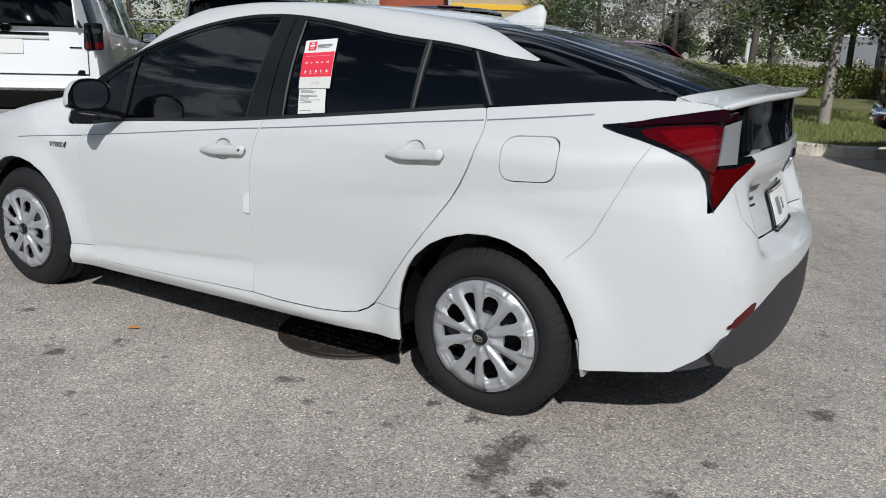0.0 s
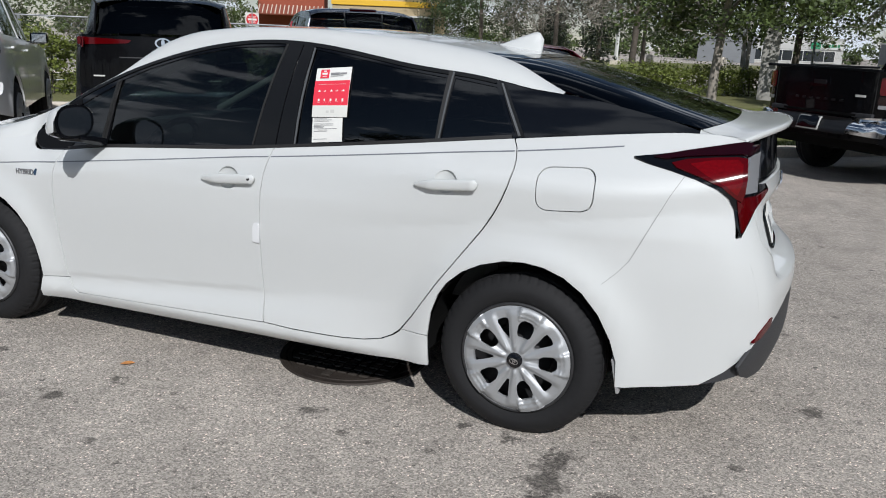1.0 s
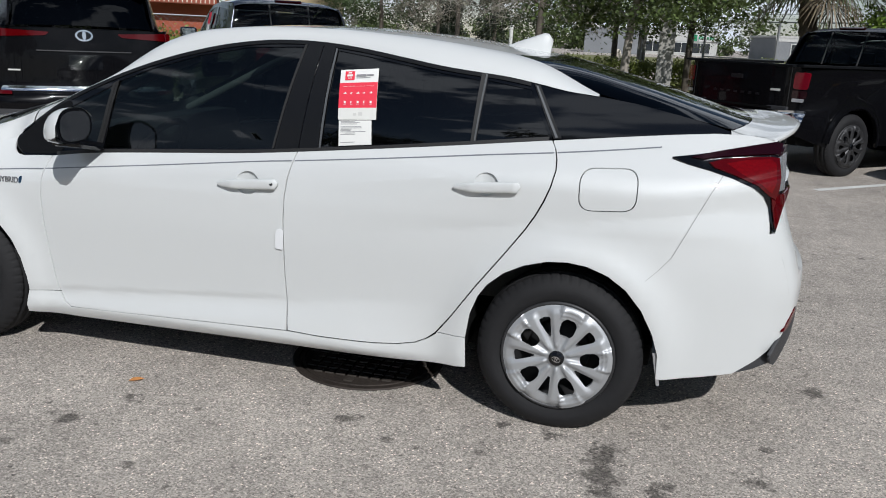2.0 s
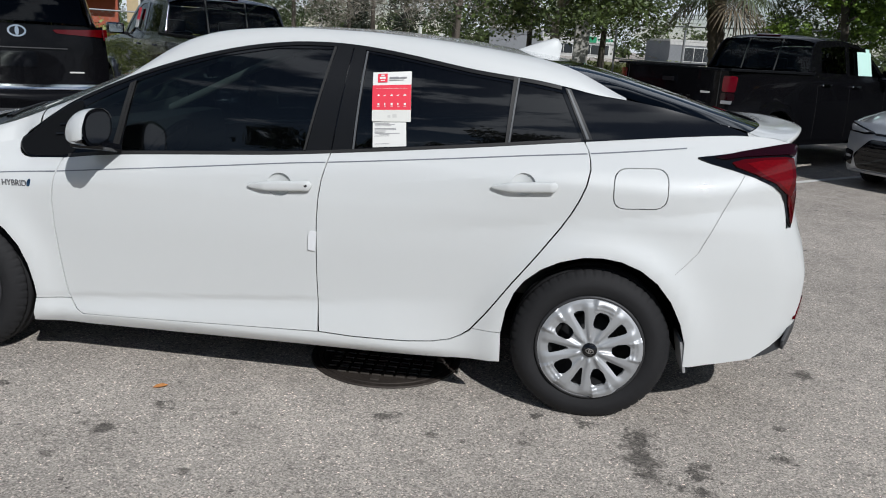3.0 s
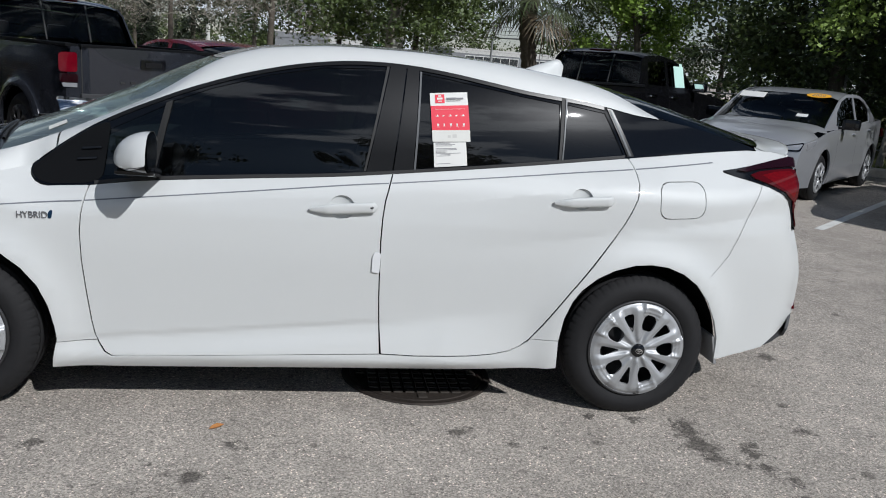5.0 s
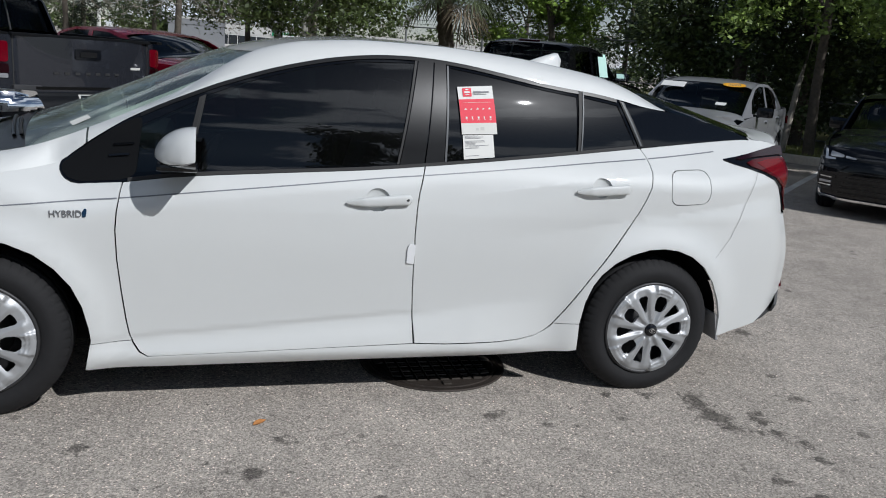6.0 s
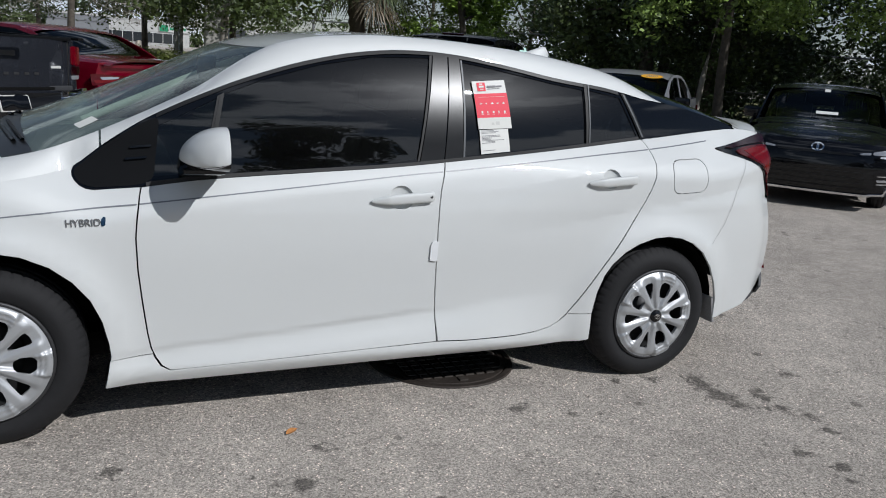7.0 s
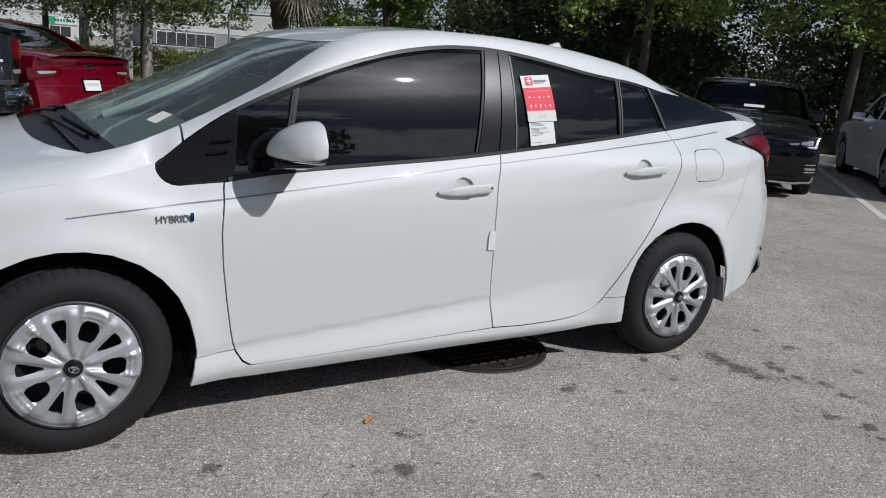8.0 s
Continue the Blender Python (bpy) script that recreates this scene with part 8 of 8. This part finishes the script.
street_pole("tall white street lamp behind the hedge", (-13.4, 15.6, 0.1), 7.0, 0.08, POLE_PAINT)


def utility_post():
    p = thing("utility_post", "pale concrete utility post with a grey meter box", "utility post", (1.5, 23.4, 0.1))
    part("post", box_bm((0.26, 0.26, 6.0), (0, 0, 3.0), 0.03), WEATHERED, p)
    box = part("meter_box", box_bm((0.36, 0.20, 0.55), (-0.22, -0.2, 2.0), 0.02), GALV, p, "grey meter box")
    part("box_lid", box_bm((0.20, 0.05, 0.22), (-0.22, -0.32, 1.95), 0.02), GALV, box)
    tube("conduit", [(0.0, -0.17, 0.0), (0.0, -0.17, 3.0), (0.05, -0.17, 6.0)], 0.03, GALV, p)


utility_post()
p = thing("gate_pillar", "thick pale concrete pillar beside the fence", "pillar", (2.2, 20.8, 0.1))
part("pillar", box_bm((0.44, 0.44, 3.4), (0, 0, 1.7), 0.03), WEATHERED, p)
part("pillar_cap", box_bm((0.52, 0.52, 0.12), (0, 0, 3.45), 0.02), WEATHERED, p)


def bollard(at):
    b = thing("bollard", "short pale concrete bollard by the road", "bollard", at, group="bollards along the road")
    vs, fs = lathe([(0.14, 0.0), (0.14, 0.95), (0.10, 1.06), (0.0, 1.10)], 14)
    part_ob = mesh_part("post", [Vector((v.x, v.z, v.y)) for v in vs], [f[::-1] for f in fs], CONCRETE, b)
    return b


first = bollard((-8.0, 26.0, 0.1))
for x, y in ((-5.0, 27.0), (-2.0, 28.0), (0.6, 29.0), (-11, 25.0)):
    copy_thing(first, pose(x, y, 0.1))


def sign_post():
    p = thing("no_entry_sign", "square white no-entry sign with a red disc", "road sign", (-20.5, 28.9, 0.1))
    tube("post", [(0, 0, -0.1), (0, 0, 2.4)], 0.03, GALV, p)
    turn = pose(0, 0, 0, 0, 0, 35)
    plate = part("sign_plate", box_bm((0.62, 0.02, 0.62), (0, 0, 1.88), 0.004, turn), POLE_PAINT, p, "white square plate")
    plate.matrix_basis = Matrix()
    vs, fs = lathe([(0.0, -0.016), (0.27, -0.016), (0.27, -0.008)], 28)
    disc = mesh_part("red_disc", [turn @ v + Vector((0, 0, 1.88)) for v in vs], fs, SIGN_RED, plate, "red disc", shade=False)
    for text, dz in (("DO NOT", 0.115), ("ENTER", -0.115)):
        lettering("sign_words", text, 0.10, PAPER, plate, Matrix.Translation((0, 0, 1.88 + dz)) @ turn @ pose(0, -0.0165, 0, 90, 0, 0), "white words on the red disc", 0.001)
    part("white_bar", box_bm((0.40, 0.008, 0.09), turn @ Vector((0, -0.020, 0)) + Vector((0, 0, 1.88)), 0.001, turn), PAPER, plate)


sign_post()


def fence(label, pts, h, gap, arms):
    f = thing("chain_link_fence", label, "fence", (0, 0, 0.1))
    total = 0.0
    for i in range(len(pts) - 1):
        a, b = Vector((*pts[i], 0)), Vector((*pts[i + 1], 0))
        n = max(1, round((b - a).length / gap))
        for k in range(n + 1):
            q = a.lerp(b, k / n)
            tube("post", [q, q + Vector((0, 0, h))], 0.035, GALV, f, 8)
            if arms:
                d = (b - a).normalized().cross(Vector((0, 0, 1)))
                tube("arm", [q + Vector((0, 0, h - 0.05)), q - d * 0.25 + Vector((0, 0, h + 0.38))], 0.022, STEEL, f, 6)
        for z in (0.08, h * 0.5, h):
            tube("rail", [a + Vector((0, 0, z)), b + Vector((0, 0, z))], 0.022, GALV, f, 6)
        if arms:
            d = (b - a).normalized().cross(Vector((0, 0, 1)))
            for k in range(3):
                off = -d * (0.08 + 0.08 * k) + Vector((0, 0, h + 0.1 + 0.12 * k))
                tube("wire", [a + off, b + off], 0.005, STEEL, f, 4)
        # woven mesh
        verts, faces = [], []
        ln = (b - a).length
        e = (b - a).normalized()
        m = int(ln / 0.16)
        for k in range(-int(h / 0.16), m):
            for s in (1, -1):
                u0, u1 = k * 0.16, k * 0.16 + h
                lo, hi = max(0.0, -u0), min(h, ln - u0)
                if hi <= lo:
                    continue
                z0, z1 = (lo, hi) if s > 0 else (h - lo, h - hi)
                p0, p1 = a + e * (u0 + lo) + Vector((0, 0, z0)), a + e * (u0 + hi) + Vector((0, 0, z1))
                i0 = len(verts)
                t = Vector((0, 0, 0.0022))
                verts += [p0 - t, p0 + t, p1 + t, p1 - t]
                faces.append((i0, i0 + 1, i0 + 2, i0 + 3))
        mesh_part("mesh", verts, faces, GALV, f, shade=False)
    return f


fence("galvanised chain-link fence with angled arms and wire", [lot(17.8, 15)[:2], lot(17.8, 4)[:2]], 2.1, 3.0, True)
fence("galvanised chain-link fence behind the trees", [lot(18.0, 2)[:2], lot(18.0, -24)[:2]], 2.0, 3.2, True)
fence("plain metal fence behind the hedge", [lot(-26, 16.5)[:2], lot(4, 16.5)[:2]], 1.5, 2.5, False)

# road and pavement beyond the lawn
sheet("road", [lot(-60, 22)[:2], lot(70, 22)[:2], lot(70, 31)[:2], lot(-60, 31)[:2]], 0.14, ASPHALT, "grey asphalt road beyond the hedge", "road")
sheet("pavement", [lot(-60, 19.8)[:2], lot(70, 19.8)[:2], lot(70, 21.6)[:2], lot(-60, 21.6)[:2]], 0.16, CONCRETE, "pale concrete pavement beyond the hedge", "pavement")


# far trees all round, and trees at the back of the car park
def tree_belt(label, centre, r0, r1, a0, a1, n, leaves, mat, seed, hmin=4, hmax=9, size=0.4, fat=1.0):
    r = random.Random(seed)
    cs, rs = [], []
    for i in range(n):
        a = radians(a0 + (a1 - a0) * (i + r.uniform(-0.4, 0.4)) / n)
        d = r.uniform(r0, r1)
        h = r.uniform(hmin, hmax)
        x, y = centre[0] + d * math.cos(a), centre[1] + d * math.sin(a)
        for k in range(5):
            cs.append((x + r.uniform(-2, 2), y + r.uniform(-2, 2), h * (0.15 + 0.19 * k)))
            rs.append(fat * r.uniform(1.4, 2.6))
    ob = leaf_cloud("tree_belt", cs, rs, leaves, size, mat, None, seed)
    return tagged(ob, label, "trees", kind="stuff")


tree_belt("far belt of mixed green trees", (0, 0), 130, 165, 20, 175, 90, 90000, LEAF_MID, 201, 2, 5.5, 0.6, 1.2)
tree_belt("far belt of grey-green trees beyond the road", (0, 0), 60, 85, 104, 165, 9, 12000, LEAF_GREY, 202, 2, 5, 0.28, 0.7)
tree_belt("far belt of trees at the back of the car park", (0, 0), 60, 90, 175, 380, 60, 16000, LEAF_MID, 203, 4, 9)
tree_belt("thick dark shrubs under the trees", lot(0, 0)[:2], 19, 27, 2, 30, 14, 28000, LEAF_DARK, 204, 1.8, 4.2, 0.18, 0.85)
tree_belt("thick dark shrubs behind the parked truck", lot(0, 0)[:2], 19, 27, 37, 54, 10, 24000, LEAF_DARK, 205, 1.8, 4.2, 0.18, 0.85)
for x, y, h, k in ((3.2, -24, 10.5, 0), (8.5, -30, 9.0, 1), (-9, -27, 8.5, 2)):
    tree("tall spreading tree at the back of the car park", (x, y, 0), h, 0.2, 2.5, 4.2, 15000, 0.34, LEAF_DARK, BARK, 300 + k, (0.3, 0.2), "trees at the back of the car park")
